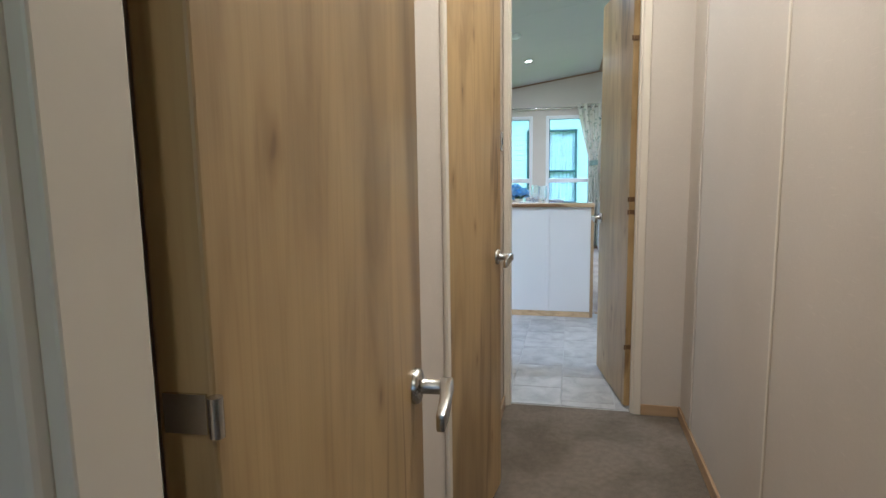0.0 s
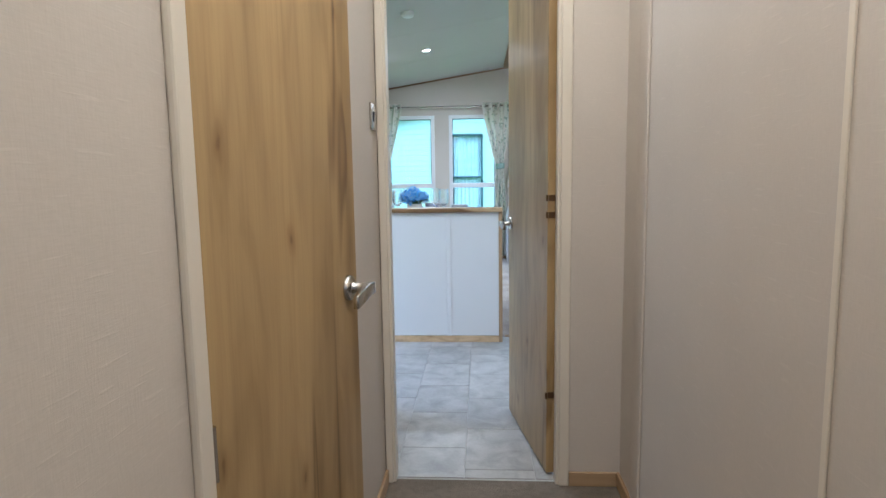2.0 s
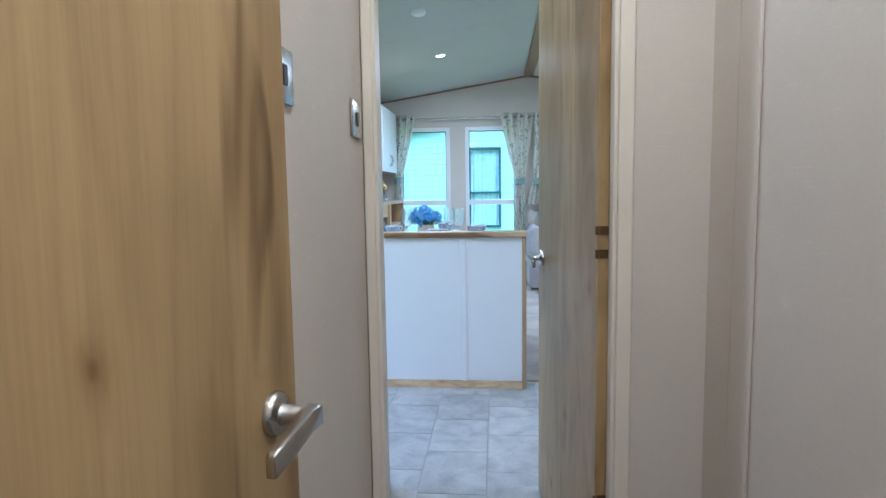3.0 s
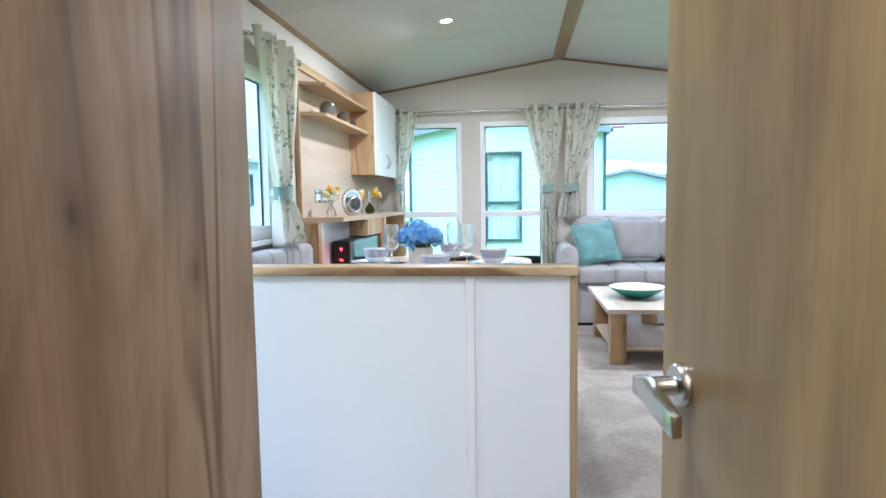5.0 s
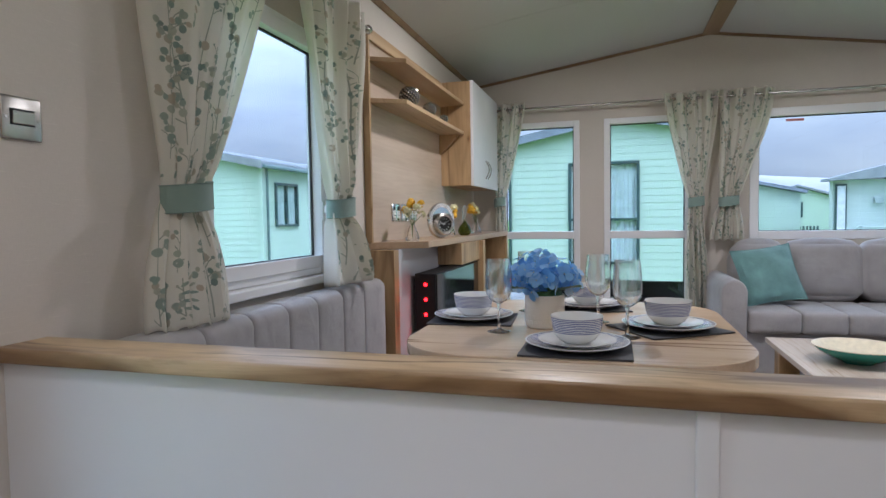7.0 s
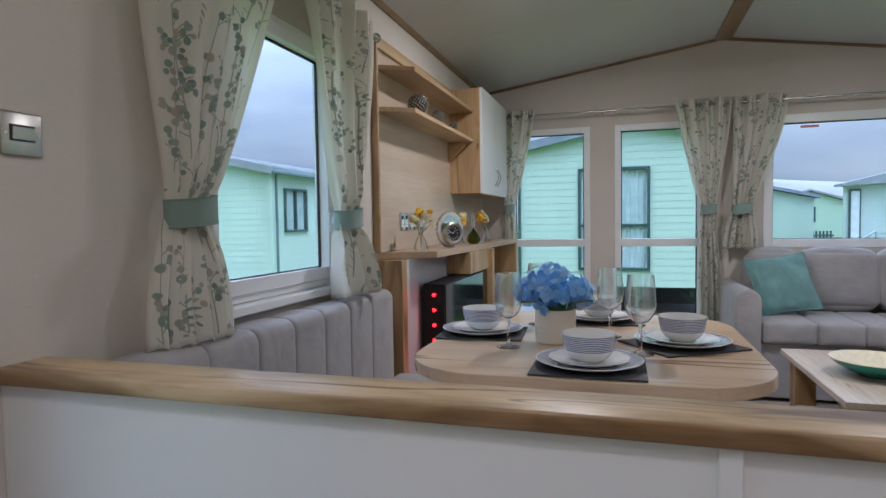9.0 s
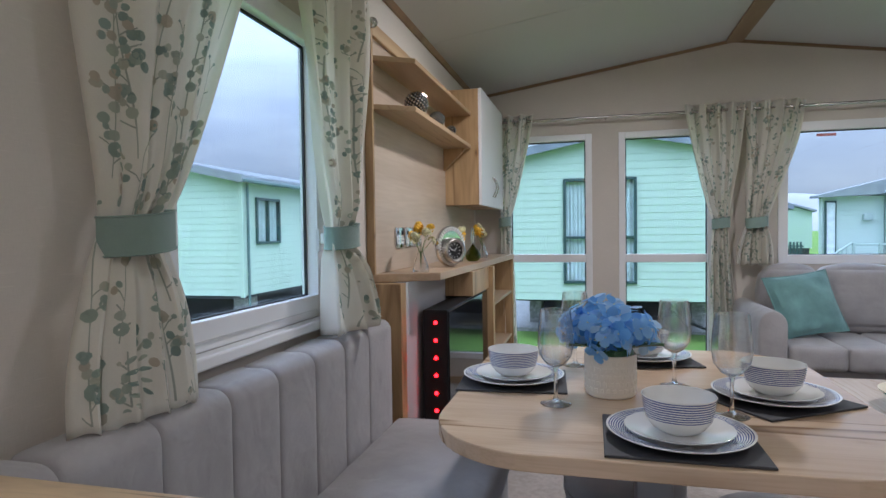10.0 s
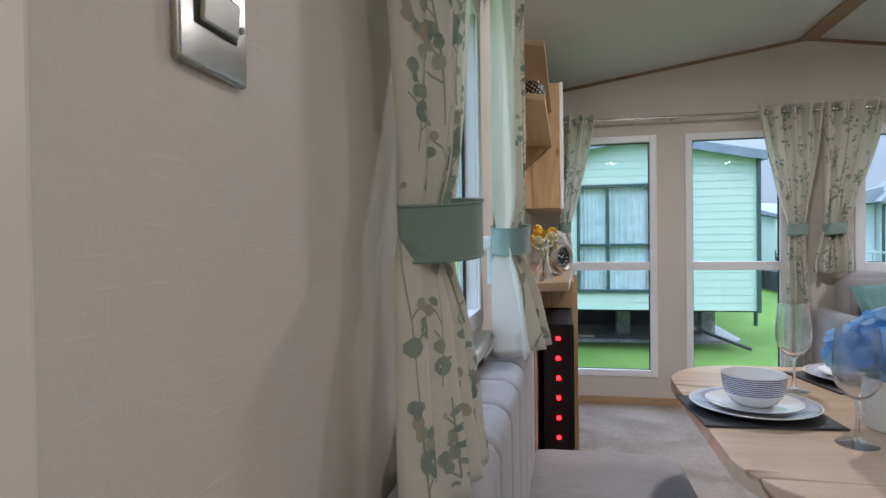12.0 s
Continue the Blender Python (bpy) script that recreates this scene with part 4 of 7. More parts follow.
lever_handle(ed, LX - 0.62, 3.775, 1.0, (0, 1, 0), (1, 0, 0))
shell("trim_entrance_architrave", soften(boxed((WX, 4.50, 0), (WX + 0.016, 4.617, 2.1)), 0.005, 2), M_TRIM, "wide cream architrave beside the entrance door", "trim")


# ---------------------------------------------------------------- ceiling lights
def downlight(x, y, watts, color):
    z = (EZ + slope_w * (x - WX)) if x < RX else (EZ + slope_e * (EX - x))
    lean = math.degrees(math.atan(slope_w)) * (-1 if x < RX else 1)
    q = Matrix.Translation((x, y, z)) @ pose(0, 0, 0, 0, lean, 0)
    ob = thing("ceiling_downlight", (x, y, z), "round recessed ceiling downlight with white rim, switched on", "light", "ceiling downlights")
    bm = lathe([(0.037, -0.006), (0.037, -0.009), (0.049, -0.008), (0.052, -0.003), (0.052, 0.0), (0.037, 0.0)], 36, closed=True)
    bmesh.ops.transform(bm, matrix=q, verts=bm.verts)
    part("rim", bm, M_PVC, ob, "", True)
    bm = lathe([(0.0, -0.006), (0.036, -0.006), (0.036, -0.003), (0.0, -0.003)], 30)
    bmesh.ops.transform(bm, matrix=q, verts=bm.verts)
    part("bulb_face", bm, M_LAMP, ob, "glowing warm bulb face")
    downlight_lamp(x, y, z - 0.035, watts, color)


NEUTRAL, WARM = (1.0, 0.93, 0.85), (1.0, 0.80, 0.58)
# only (-0.50, 6.93) is a known fitting; the others are unseen, added for brightness
for x, y, w, color in ((-0.50, 6.93, 20, NEUTRAL), (1.28, 6.93, 22, NEUTRAL), (-0.50, 3.75, 9, NEUTRAL), (1.28, 3.30, 9, NEUTRAL), (0.16, 1.25, 10, WARM), (0.10, 2.30, 4.5, WARM), (0.3, -1.0, 4.5, WARM)):
    downlight(x, y, w, color)
sd = thing("smoke_alarm", (-0.52, 5.55, EZ + slope_w * (-0.52 - WX)), "small round white smoke alarm on the ceiling", "alarm")
zz = EZ + slope_w * (-0.52 - WX)
part("body", lathe([(0, -0.035), (0.035, -0.035), (0.05, -0.022), (0.052, 0.004), (0, 0.004)], 32, (-0.52, 5.55, zz)), M_PVC, sd, "", True)


# ---------------------------------------------------------------- half wall behind the dining area
hw = thing("half_wall", (-0.62, 4.77, 0), "white panelled half wall with oak capping between kitchen and dining area", "partition")
HWX, HWY0, HWY1, HWZ = 0.165, 4.715, 4.785, 0.872
part("left_panel", soften(boxed((WX, HWY0, 0.045), (-0.192, HWY1, HWZ)), 0.002), M_PANEL, hw, "smooth white panel")
part("end_panel", soften(boxed((-0.176, HWY0, 0.045), (HWX - 0.02, HWY1, HWZ)), 0.002), M_PANEL, hw, "smooth white panel")
part("joint_strip", soften(boxed((-0.200, HWY0 - 0.008, 0.045), (-0.170, HWY0 + 0.02, HWZ)), 0.003, 2), M_PANEL, hw, "slim white joint strip")
part("plinth", soften(boxed((WX, HWY0 - 0.004, 0.0), (HWX - 0.02, HWY1 + 0.004, 0.044)), 0.003), M_CAP, hw, "oak plinth")
part("capping", soften(boxed((WX, HWY0 - 0.020, HWZ), (HWX + 0.006, HWY1 + 0.026, HWZ + 0.030)), 0.005, 3), M_CAP, hw, "solid oak capping with rounded edges", True)
part("end_post", soften(boxed((HWX - 0.020, HWY0 - 0.006, 0.0), (HWX + 0.004, HWY1 + 0.02, HWZ)), 0.005, 3), oak("oak_post", "z", (0.52, 0.38, 0.235), (0.33, 0.22, 0.12), 0.4, 9.0), hw, "oak end post", True)

# ---------------------------------------------------------------- kitchen
tc = thing("tall_cupboard", (-0.9, 3.29, 0), "tall oak-effect larder cupboard beside the doorway", "cupboard")
part("side_panel", soften(boxed((-0.436, HEY + T + 0.016, 0.0), (-0.414, 3.57, 2.15)), 0.002), M_LARDER, tc)
part("body", boxed((WX, HEY + T + 0.016, 0.08), (-0.437, 3.55, 2.15)), M_OAK, tc)
part("cupboard_door", soften(boxed((WX + 0.01, 3.552, 0.1), (-0.90, 3.57, 2.14)), 0.002), M_OAK, tc)
part("cupboard_door", soften(boxed((-0.895, 3.552, 0.1), (-0.44, 3.57, 2.14)), 0.002), M_OAK, tc)

ku = thing("kitchen_base_unit", (1.5, 4.4, 0), "oak-effect kitchen base units along the window wall", "kitchen unit")
part("carcass", boxed((1.115, HEY + T + 0.62, 0.10), (EX - 0.02, 5.52, 0.845)), M_OAK, ku)
part("plinth", boxed((1.16, HEY + T + 0.62, 0), (EX - 0.02, 5.50, 0.10)), M_OAKY, ku)
for y in (3.62, 4.10, 4.58, 5.06):
    d = part("unit_door", soften(boxed((1.097, y, 0.12), (1.114, y + 0.45, 0.83)), 0.002), M_OAK, ku)
    part("door_handle", tube([(1.075, y + 0.06, 0.64), (1.068, y + 0.06, 0.66), (1.068, y + 0.06, 0.76), (1.075, y + 0.06, 0.78)], 0.005), M_STEEL, d, "", True)
wt = tagged(part("worktop", soften(boxed((1.085, HEY + T + 0.62, 0.846), (EX - 0.002, 5.505, 0.884)), 0.004, 2), M_WORKTOP), "speckled grey laminate worktop on oak-effect units", "worktop")
corner = [(1.045 + 0.05 - 0.05 * math.cos(a), 0.905 + 0.05 * math.sin(a)) for a in [math.pi / 2 * i / 8 for i in range(9)]]
ep = tagged(part("end_panel", soften(prism([(1.045, 0.0), *corner, (EX - 0.02, 0.955), (EX - 0.02, 0.0)], "y", 5.522, 5.562), 0.006, 3), M_OAK, smooth=True), "oak end panel with rounded top corner closing the kitchen units", "panel")

# ---------------------------------------------------------------- dining bench
dbn = thing("dining_bench", (-1.1, 5.6, 0), "grey upholstered dining bench with channelled back along the wall", "bench")
BENCH = [4.83, 4.93, 5.135, 5.345, 5.54, 5.735, 5.935, 6.135, 6.385]


def bench_channel(y0, y1, round_end):
    """One upholstered channel of the back: rounded top, drawn in at the seams on either side."""
    r = 0.042
    face = [(-1.405, 0.46), (-1.302, 0.46)] + [(-1.302, 0.46 + (0.868 - r - 0.46) * i / 6) for i in range(1, 7)]
    face += [(-1.302 - r + r * math.cos(a), 0.868 - r + r * math.sin(a)) for a in [math.pi / 2 * i / 7 for i in range(1, 8)]] + [(-1.405, 0.868)]
    bm = bmesh.new()
    rows = []
    for t in (0.0, 0.0015, 0.004, 0.008, 0.014, 0.022, 0.034):
        rows.append(y0 + t)
    rows += [y0 + (y1 - y0) * q for q in (0.35, 0.5, 0.65)]
    for t in (0.034, 0.022, 0.014, 0.008, 0.004, 0.0015, 0.0):
        rows.append(y1 - t)
    rings = []
    for y in rows:
        near, far = y - y0, y1 - y
        draw = 0.009 * math.exp(-near / 0.005) + (0.009 * math.exp(-far / 0.005) if not round_end else 0.045 * max(0.0, 1 - far / 0.034) ** 2)
        belly = 0.0025 * math.sin(math.pi * near / (y1 - y0))
        ring = []
        for x, z in face:
            front = (x + 1.405) / 0.103
            high = max(0.0, (z - 0.46) / 0.408)
            ring.append(bm.verts.new((x + front * (belly - draw), y, z + high ** 4 * (belly - draw))))
        rings.append(ring)
    for p, q in zip(rings, rings[1:]):
        for i in range(len(face)):
            j = (i + 1) % len(face)
            bm.faces.new((p[i], p[j], q[j], q[i]))
    bm.faces.new(rings[0])
    bm.faces.new(rings[-1])
    bmesh.ops.recalc_face_normals(bm, faces=bm.faces)
    return bm


for y0, y1 in zip(BENCH, BENCH[1:]):
    part("back_channel", bench_channel(y0, y1, y1 == BENCH[-1]), M_SOFA, dbn, "", True)
part("back_board", boxed((WX, 4.83, 0.1), (-1.41, 6.385, 0.83), 0.004), M_SOFA, dbn)
for y0, y1 in ((4.83, 5.62), (5.63, 6.43)):
    part("seat_cushion", padded((-1.31, y0, 0.36), (-0.845, y1, 0.48), 0.010, 0.03, 8), M_SOFA, dbn, "", True)
part("base", boxed((-1.40, 4.83, 0.004), (-0.875, 6.42, 0.36), 0.004), M_SOFA, dbn)


# ---------------------------------------------------------------- curtains
def curtain(name, axis, plane, inward, top, tie, bot, z_top, z_tie, z_bot, waves, label, seed, rod_rings=True, soft_fold=1.0, tuck=0.0, belly=0.0):
    """A lined, eyelet-headed curtain held in by a tie-back. axis: the way it runs; plane: its place across; inward: to the room."""
    rng = random.Random(seed)
    centre = (top[0] + top[1]) / 2
    at = (centre, plane, z_bot) if axis == "x" else (plane, centre, z_bot)
    ob = thing(name, at, label, "curtain", "leaf print curtains")
    cloth = (top[1] - top[0]) * 1.25
    phases = [rng.uniform(0, 6.28) for _ in range(4)]

    def spot(u, v):
        """u 0..1 across the cloth, v 0..1 from head to hem."""
        u, v = min(1.0, max(0.0, u)), min(1.0, max(0.0, v))
        z = z_top + (z_bot - z_top) * v
        vt = (z_top - z_tie) / (z_top - z_bot)
        if v < vt:
            s = v / vt
            w = s ** 1.35
            l, r = top[0] + (tie[0] - top[0]) * w, top[1] + (tie[1] - top[1]) * w
        else:
            s = (v - vt) / (1 - vt)
            w = 1 - (1 - min(1.0, s * 1.15)) ** 1.8
            l, r = tie[0] + (bot[0] - tie[0]) * w, tie[1] + (bot[1] - tie[1]) * w
        gather = math.exp(-((v - vt) / 0.05) ** 2)
        head = math.exp(-(v / 0.12) ** 2)
        amp = 0.016 + 0.016 * head + 0.020 * (v > vt) * min(1, (v - vt) * 3)
        amp *= (1 - 0.55 * gather) * (soft_fold + (1 - soft_fold) * head)
        ph = 2 * math.pi * waves * u
        d = amp * math.sin(ph + 0.5 * math.sin(3 * v + phases[0])) + 0.35 * amp * math.sin(2.3 * ph + phases[1] + 2 * v) + 0.008 * math.sin(2 * math.pi * u + phases[2] + 4 * v)
        d += 0.012 * math.sin(math.pi * u) * (1 - gather)
        wob = 0.006 * math.sin(9 * v + phases[3]) * (1 - gather) * (1 - head)
        along = l + (r - l) * u + wob
        out = plane + inward * (d + 0.012) - inward * tuck * max(0.0, 1 - u / 0.3) ** 1.6
        out += inward * belly * max(0.0, (v - vt - 0.06) / (0.94 - vt)) ** 0.7
        zz = z + 0.008 * math.sin(ph) * (v > 0.98)
        return Vector((along, out, zz)) if axis == "x" else Vector((out, along, zz))

    def normal(u, v):
        e = 0.004
        n = (spot(min(1, u + e), v) - spot(max(0, u - e), v)).cross(spot(u, min(1, v + e)) - spot(u, max(0, v - e)))
        n.normalize()
        way_in = Vector((0, inward, 0)) if axis == "x" else Vector((inward, 0, 0))
        return n if n.dot(way_in) >= 0 else -n
    nu, nv = waves * 12, 64
    bm = bmesh.new()
    grid = [[bm.verts.new(spot(i / nu, k / nv)) for i in range(nu + 1)] for k in range(nv + 1)]
    for k in range(nv):
        for i in range(nu):
            bm.faces.new((grid[k][i], grid[k][i + 1], grid[k + 1][i + 1], grid[k + 1][i]))
    cl = part("cloth", bm, M_CLOTH, ob, "", True)
    thick = cl.modifiers.new("thickness", "SOLIDIFY")
    thick.thickness, thick.offset = 0.002, 0
    # printed sprays: a wandering stem with side twigs of round leaves
    height = z_top - z_bot
    leaves, stems = bmesh.new(), bmesh.new()

    def leaf(cu, cv, r, squash=1.0, turn=0.0, n=9):
        ring = []
        local = max(0.4 * cloth, (spot(min(1, cu + 0.012), cv) - spot(max(0, cu - 0.012), cv)).length / 0.024)
        for i in range(n):
            a = 2 * math.pi * i / n
            x, y = r * math.cos(a), r * squash * math.sin(a)
            x, y = x * math.cos(turn) - y * math.sin(turn), x * math.sin(turn) + y * math.cos(turn)
            u, v = cu + x / local, cv + y / height
            if not (0.002 < u < 0.998 and 0.002 < v < 0.998):
                return
            ring.append(spot(u, v) + normal(u, v) * lift[0])
        vs = [leaves.verts.new(p) for p in ring]
        mid_uv = (cu, cv)
        c = leaves.verts.new(spot(*mid_uv) + normal(*mid_uv) * lift[0])
        for i in range(n):
            leaves.faces.new((c, vs[i], vs[(i + 1) % n]))
        lift[0] = 0.0018 + (lift[0] - 0.0018 + 0.00009) % 0.0014

    def twig(points, w):
        prev = None
        for (u, v), (u2, v2) in zip(points, points[1:]):
            if not (0.003 < u < 0.997 and 0.003 < v < 0.997 and 0.003 < u2 < 0.997 and 0.003 < v2 < 0.997):
                prev = None
                continue
            du, dv = (u2 - u) * cloth, (v2 - v) * height
            length = math.hypot(du, dv) or 1
            ou, ov = -dv / length * w / cloth, du / length * w / height
            quad = [(u - ou, v - ov), (u + ou, v + ov), (u2 + ou, v2 + ov), (u2 - ou, v2 - ov)]
            stems.faces.new([stems.verts.new(spot(min(.999, max(.001, a)), min(.999, max(.001, b))) + normal(a, b) * 0.0017) for a, b in quad])
    lift = [0.0018]
    columns = max(2, round(cloth / 0.125))
    for c in range(columns):
        u = (c + 0.5 + rng.uniform(-0.18, 0.18)) / columns
        v = -rng.uniform(0, 0.12)
        while v < 1:
            # one spray, about a third of a metre tall, growing upwards
            tall = rng.uniform(0.30, 0.44) / height
            lean = rng.uniform(-0.085, 0.085) / cloth
            pts = [(u + lean * s + 0.010 / cloth * math.sin(5 * s + c), v + tall * (1 - s)) for s in [i / 14 for i in range(15)]]
            twig(pts, 0.0024)
            for i in range(1, 15):
                pu, pv = pts[i]
                if rng.random() < 0.24:
                    continue
                side = rng.choice((-1, 1))
                reach = rng.uniform(0.012, 0.055)
                rise = rng.uniform(0.008, 0.03)
                twig([(pu, pv), (pu + side * reach * 0.5 / cloth, pv - rise * 0.6 / height), (pu + side * reach / cloth, pv - rise / height)], 0.0016)
                if 2 < i < 13:
                    for _ in range(rng.choice((2, 3, 3, 4))):
                        leaf(pu + (side * reach + rng.uniform(-0.02, 0.02)) / cloth, pv + (-rise + rng.uniform(-0.02, 0.02)) / height, rng.uniform(0.0065, 0.0112), rng.uniform(0.75, 1.0), rng.uniform(0, 3))
                elif i >= 13:
                    leaf(pu + side * reach / cloth, pv - rise / height, rng.uniform(0.003, 0.005))
                if rng.random() < 0.35:
                    leaf(pu + rng.uniform(-0.01, 0.01) / cloth, pv, rng.uniform(0.008, 0.014))
            if rng.random() < 0.5:
                for s in range(5):
                    leaf(u - side * (0.05 + 0.006 * s) / cloth, v + (0.02 * s) / height, 0.011, 0.38, 0.6 * side + 0.3 * s)
            v += tall * rng.uniform(0.92, 1.2)
    part("leaf_print", leaves, M_PRINTLEAF, cl, "printed sage and dusky leaves", kind="stuff")
    part("stem_print", stems, M_PRINTSTEM, cl, "printed grey-green stems", kind="stuff")
    # tie-back band
    bm = bmesh.new()
    rings = []
    mid, half = (tie[0] + tie[1]) / 2, (tie[1] - tie[0]) / 2 + 0.008
    for dz, grow in ((-0.036, 0.004), (-0.034, 0.0), (0.034, 0.0), (0.036, 0.004)):
        ring = []
        for i in range(28):
            a = 2 * math.pi * i / 28
            al, ou = mid + (half + grow) * math.cos(a), plane + inward * (0.020 + (0.050 + grow) * math.sin(a) - tuck * 0.7 * max(0.0, -math.cos(a)) ** 4)
            zt = z_tie + dz + 0.008 * math.cos(a)
            ring.append(bm.verts.new((al, ou, zt) if axis == "x" else (ou, al, zt)))
        rings.append(ring)
    for p, q in zip(rings, rings[1:]):
        for i in range(28):
            j = (i + 1) % 28
            bm.faces.new((p[i], p[j], q[j], q[i]))
    tb = part("tieback", bm, M_TIE, ob, "sage green fabric tie-back", True)
    th = tb.modifiers.new("thickness", "SOLIDIFY")
    th.thickness = 0.003
    if rod_rings:
        for i in range(waves):
            al = top[0] + (top[1] - top[0]) * (i + 0.5) / waves
            p = (al, plane + inward * 0.012, z_top - 0.045) if axis == "x" else (plane + inward * 0.012, al, z_top - 0.045)
            ring = lathe([(0.019 + 0.005 * math.cos(a), 0.004 * math.sin(a)) for a in [2 * math.pi * k / 8 for k in range(8)]], 20, p, axis, True)
            part("eyelet", ring, M_STEEL, ob, "", True)
    return ob


def translucent(name, color, share=0.25, island=None):
    m, n, l, b = material(name, 0.88, 0, color, 0.15)
    tone = None
    if island:
        geo = n.new("ShaderNodeNewGeometry")
        tone = ramp(n, l, geo.outputs["Random Per Island"], island)
        l.new(tone, b.inputs["Base Color"])
    else:
        co = coords(n, l)
        w = node(n, "ShaderNodeTexNoise", Scale=700.0, Detail=2.0)
        l.new(co, w.inputs["Vector"])
        tone = mixed(n, l, 0.25, color, ramp(n, l, w.outputs["Fac"], [(0.3, (0.7, 0.7, 0.7)), (0.7, (1, 1, 1))]), "MULTIPLY")
        l.new(tone, b.inputs["Base Color"])
        bumped(n, l, b, w.outputs["Fac"], 0.2, 0.001)
    tr = n.new("ShaderNodeBsdfTranslucent")
    l.new(tone, tr.inputs["Color"])
    mix = n.new("ShaderNodeMixShader")
    mix.inputs[0].default_value = share
    l.new(b.outputs[0], mix.inputs[1])
    l.new(tr.outputs[0], mix.inputs[2])
    l.new(mix.outputs[0], n["Material Output"].inputs[0])
    return m


M_CLOTH = translucent("cream_cotton", (0.90, 0.88, 0.81), 0.55)
M_PRINTLEAF = translucent("printed_leaf", (0.3, 0.4, 0.34), 0.55, [(0.0, (0.29, 0.37, 0.34)), (0.25, (0.38, 0.47, 0.42)), (0.5, (0.44, 0.51, 0.45)), (0.72, (0.57, 0.60, 0.51)), (0.9, (0.58, 0.53, 0.44)), (1.0, (0.62, 0.55, 0.45))])
M_PETAL = translucent("blue_petal", (0.3, 0.5, 0.9), 0.42, [(0.0, (0.17, 0.42, 0.80)), (0.35, (0.29, 0.57, 0.92)), (0.7, (0.42, 0.68, 0.96)), (1.0, (0.62, 0.80, 0.97))])
M_PRINTSTEM = translucent("printed_stem", (0.47, 0.50, 0.44), 0.4)

LONG, SHORT = "long cream leaf-print curtain tied back", "short cream leaf-print curtain tied back"
curtain("curtain", "y", -1.374, 1, (5.035, 5.60), (5.10, 5.205), (5.005, 5.27), 2.03, 1.20, 0.870, 4, SHORT + " beside the dining window", 1, soft_fold=0.45, tuck=0.045, belly=0.03)
curtain("curtain", "y", -1.362, 1, (5.70, 6.285), (5.945, 6.075), (5.87, 6.225), 2.03, 1.185, 0.885, 4, SHORT + " next to the oak wall unit", 2, soft_fold=1.55, belly=0.03)
curtain("curtain", "x", 8.68, -1, (-1.27, -0.985), (-1.235, -1.165), (-1.26, -1.115), 2.045, 1.26, 0.05, 3, LONG + " beside the wall cupboard", 3, soft_fold=1.0)
curtain("curtain", "x", 8.68, -1, (0.055, 0.435), (0.24, 0.335), (0.205, 0.385), 2.045, 1.23, 0.05, 4, LONG + " beside the glazed door", 4, soft_fold=1.0)
curtain("curtain", "x", 8.68, -1, (0.445, 0.815), (0.45, 0.57), (0.375, 0.605), 2.045, 1.23, 0.945, 4, SHORT + " at the wide window", 5, soft_fold=1.0)
curtain("curtain", "x", 8.68, -1, (1.763, 2.115), (1.93, 2.06), (1.925, 2.13), 2.045, 1.22, 0.945, 4, SHORT + " in the sofa corner", 6, soft_fold=1.0)
curtain("curtain", "y", 2.15, -1, (7.36, 7.77), (7.57, 7.68), (7.50, 7.72), 2.045, 1.22, 0.945, 4, SHORT + " at the side window", 7, soft_fold=1.0)


def rod(name, a, b, label):
    ob = thing(name, a, label, "curtain rod")
    part("bar", tube([a, b], 0.0095, 14), M_STEEL, ob, "", True)
    d = (Vector(b) - Vector(a)).normalized()
    for p, s in ((Vector(a), -1), (Vector(b), 1)):
        bm = lathe([(0, 0), (0.0125, 0), (0.0135, 0.01), (0.020, 0.016), (0.020, 0.026), (0.012, 0.034), (0, 0.036)], 18)
        bmesh.ops.transform(bm, matrix=Matrix.Translation(p) @ (d * s).to_track_quat("Z", "Y").to_matrix().to_4x4(), verts=bm.verts)
        part("finial", bm, M_STEEL, ob, "", True)
    return ob


r = rod("curtain_rod", (-1.26, 8.668, 2.0), (2.15, 8.668, 2.0), "brushed steel curtain rod along the gable windows")
for x in (-0.47, 0.44, 1.45):
    part("bracket", soften(boxed((x - 0.006, 8.66, 1.992), (x + 0.006, NY, 2.008)), 0.002), M_STEEL, r)
r = rod("curtain_rod", (-1.363, 4.97, 1.985), (-1.363, 6.35, 1.985), "brushed steel curtain rod above the dining window")
for y in (5.70, 6.33):
    part("bracket", soften(boxed((WX, y - 0.006, 1.977), (-1.36, y + 0.006, 1.993)), 0.002), M_STEEL, r)
r = rod("curtain_rod", (2.138, 6.2, 2.0), (2.138, 7.83, 2.0), "brushed steel curtain rod above the side window")
for y in (6.25, 7.3):
    part("bracket", soften(boxed((2.135, y - 0.006, 1.992), (EX, y + 0.006, 2.008)), 0.002), M_STEEL, r)

# ---------------------------------------------------------------- oak wall unit with fire
MY1, MZ = 8.665, 1.024
wu = thing("wall_unit", (-1.4, 7.5, 0), "oak-effect lounge wall unit with mantel, shelves and cupboard", "wall unit")
part("back_panel", boxed((WX, 6.50, MZ), (WX + 0.018, 8.63, 2.04), 0.002), M_OAKPALE, wu, "pale oak-effect back panel")
part("edge_stile", soften(boxed((WX, 6.482, MZ), (WX + 0.034, 6.50, 2.045)), 0.002), M_OAK, wu)
part("top_rail", soften(boxed((WX + 0.018, 6.50, 1.985), (WX + 0.034, 7.74, 2.04)), 0.002), M_OAKY, wu)
for z in (1.885, 1.69):
    part("shelf", soften(prism([(WX + 0.018, 6.50), (WX + 0.02, 6.50), (-1.265, 6.60), (-1.265, 7.742), (WX + 0.018, 7.742)], "z", z, z + 0.022), 0.002), M_OAKY, wu)
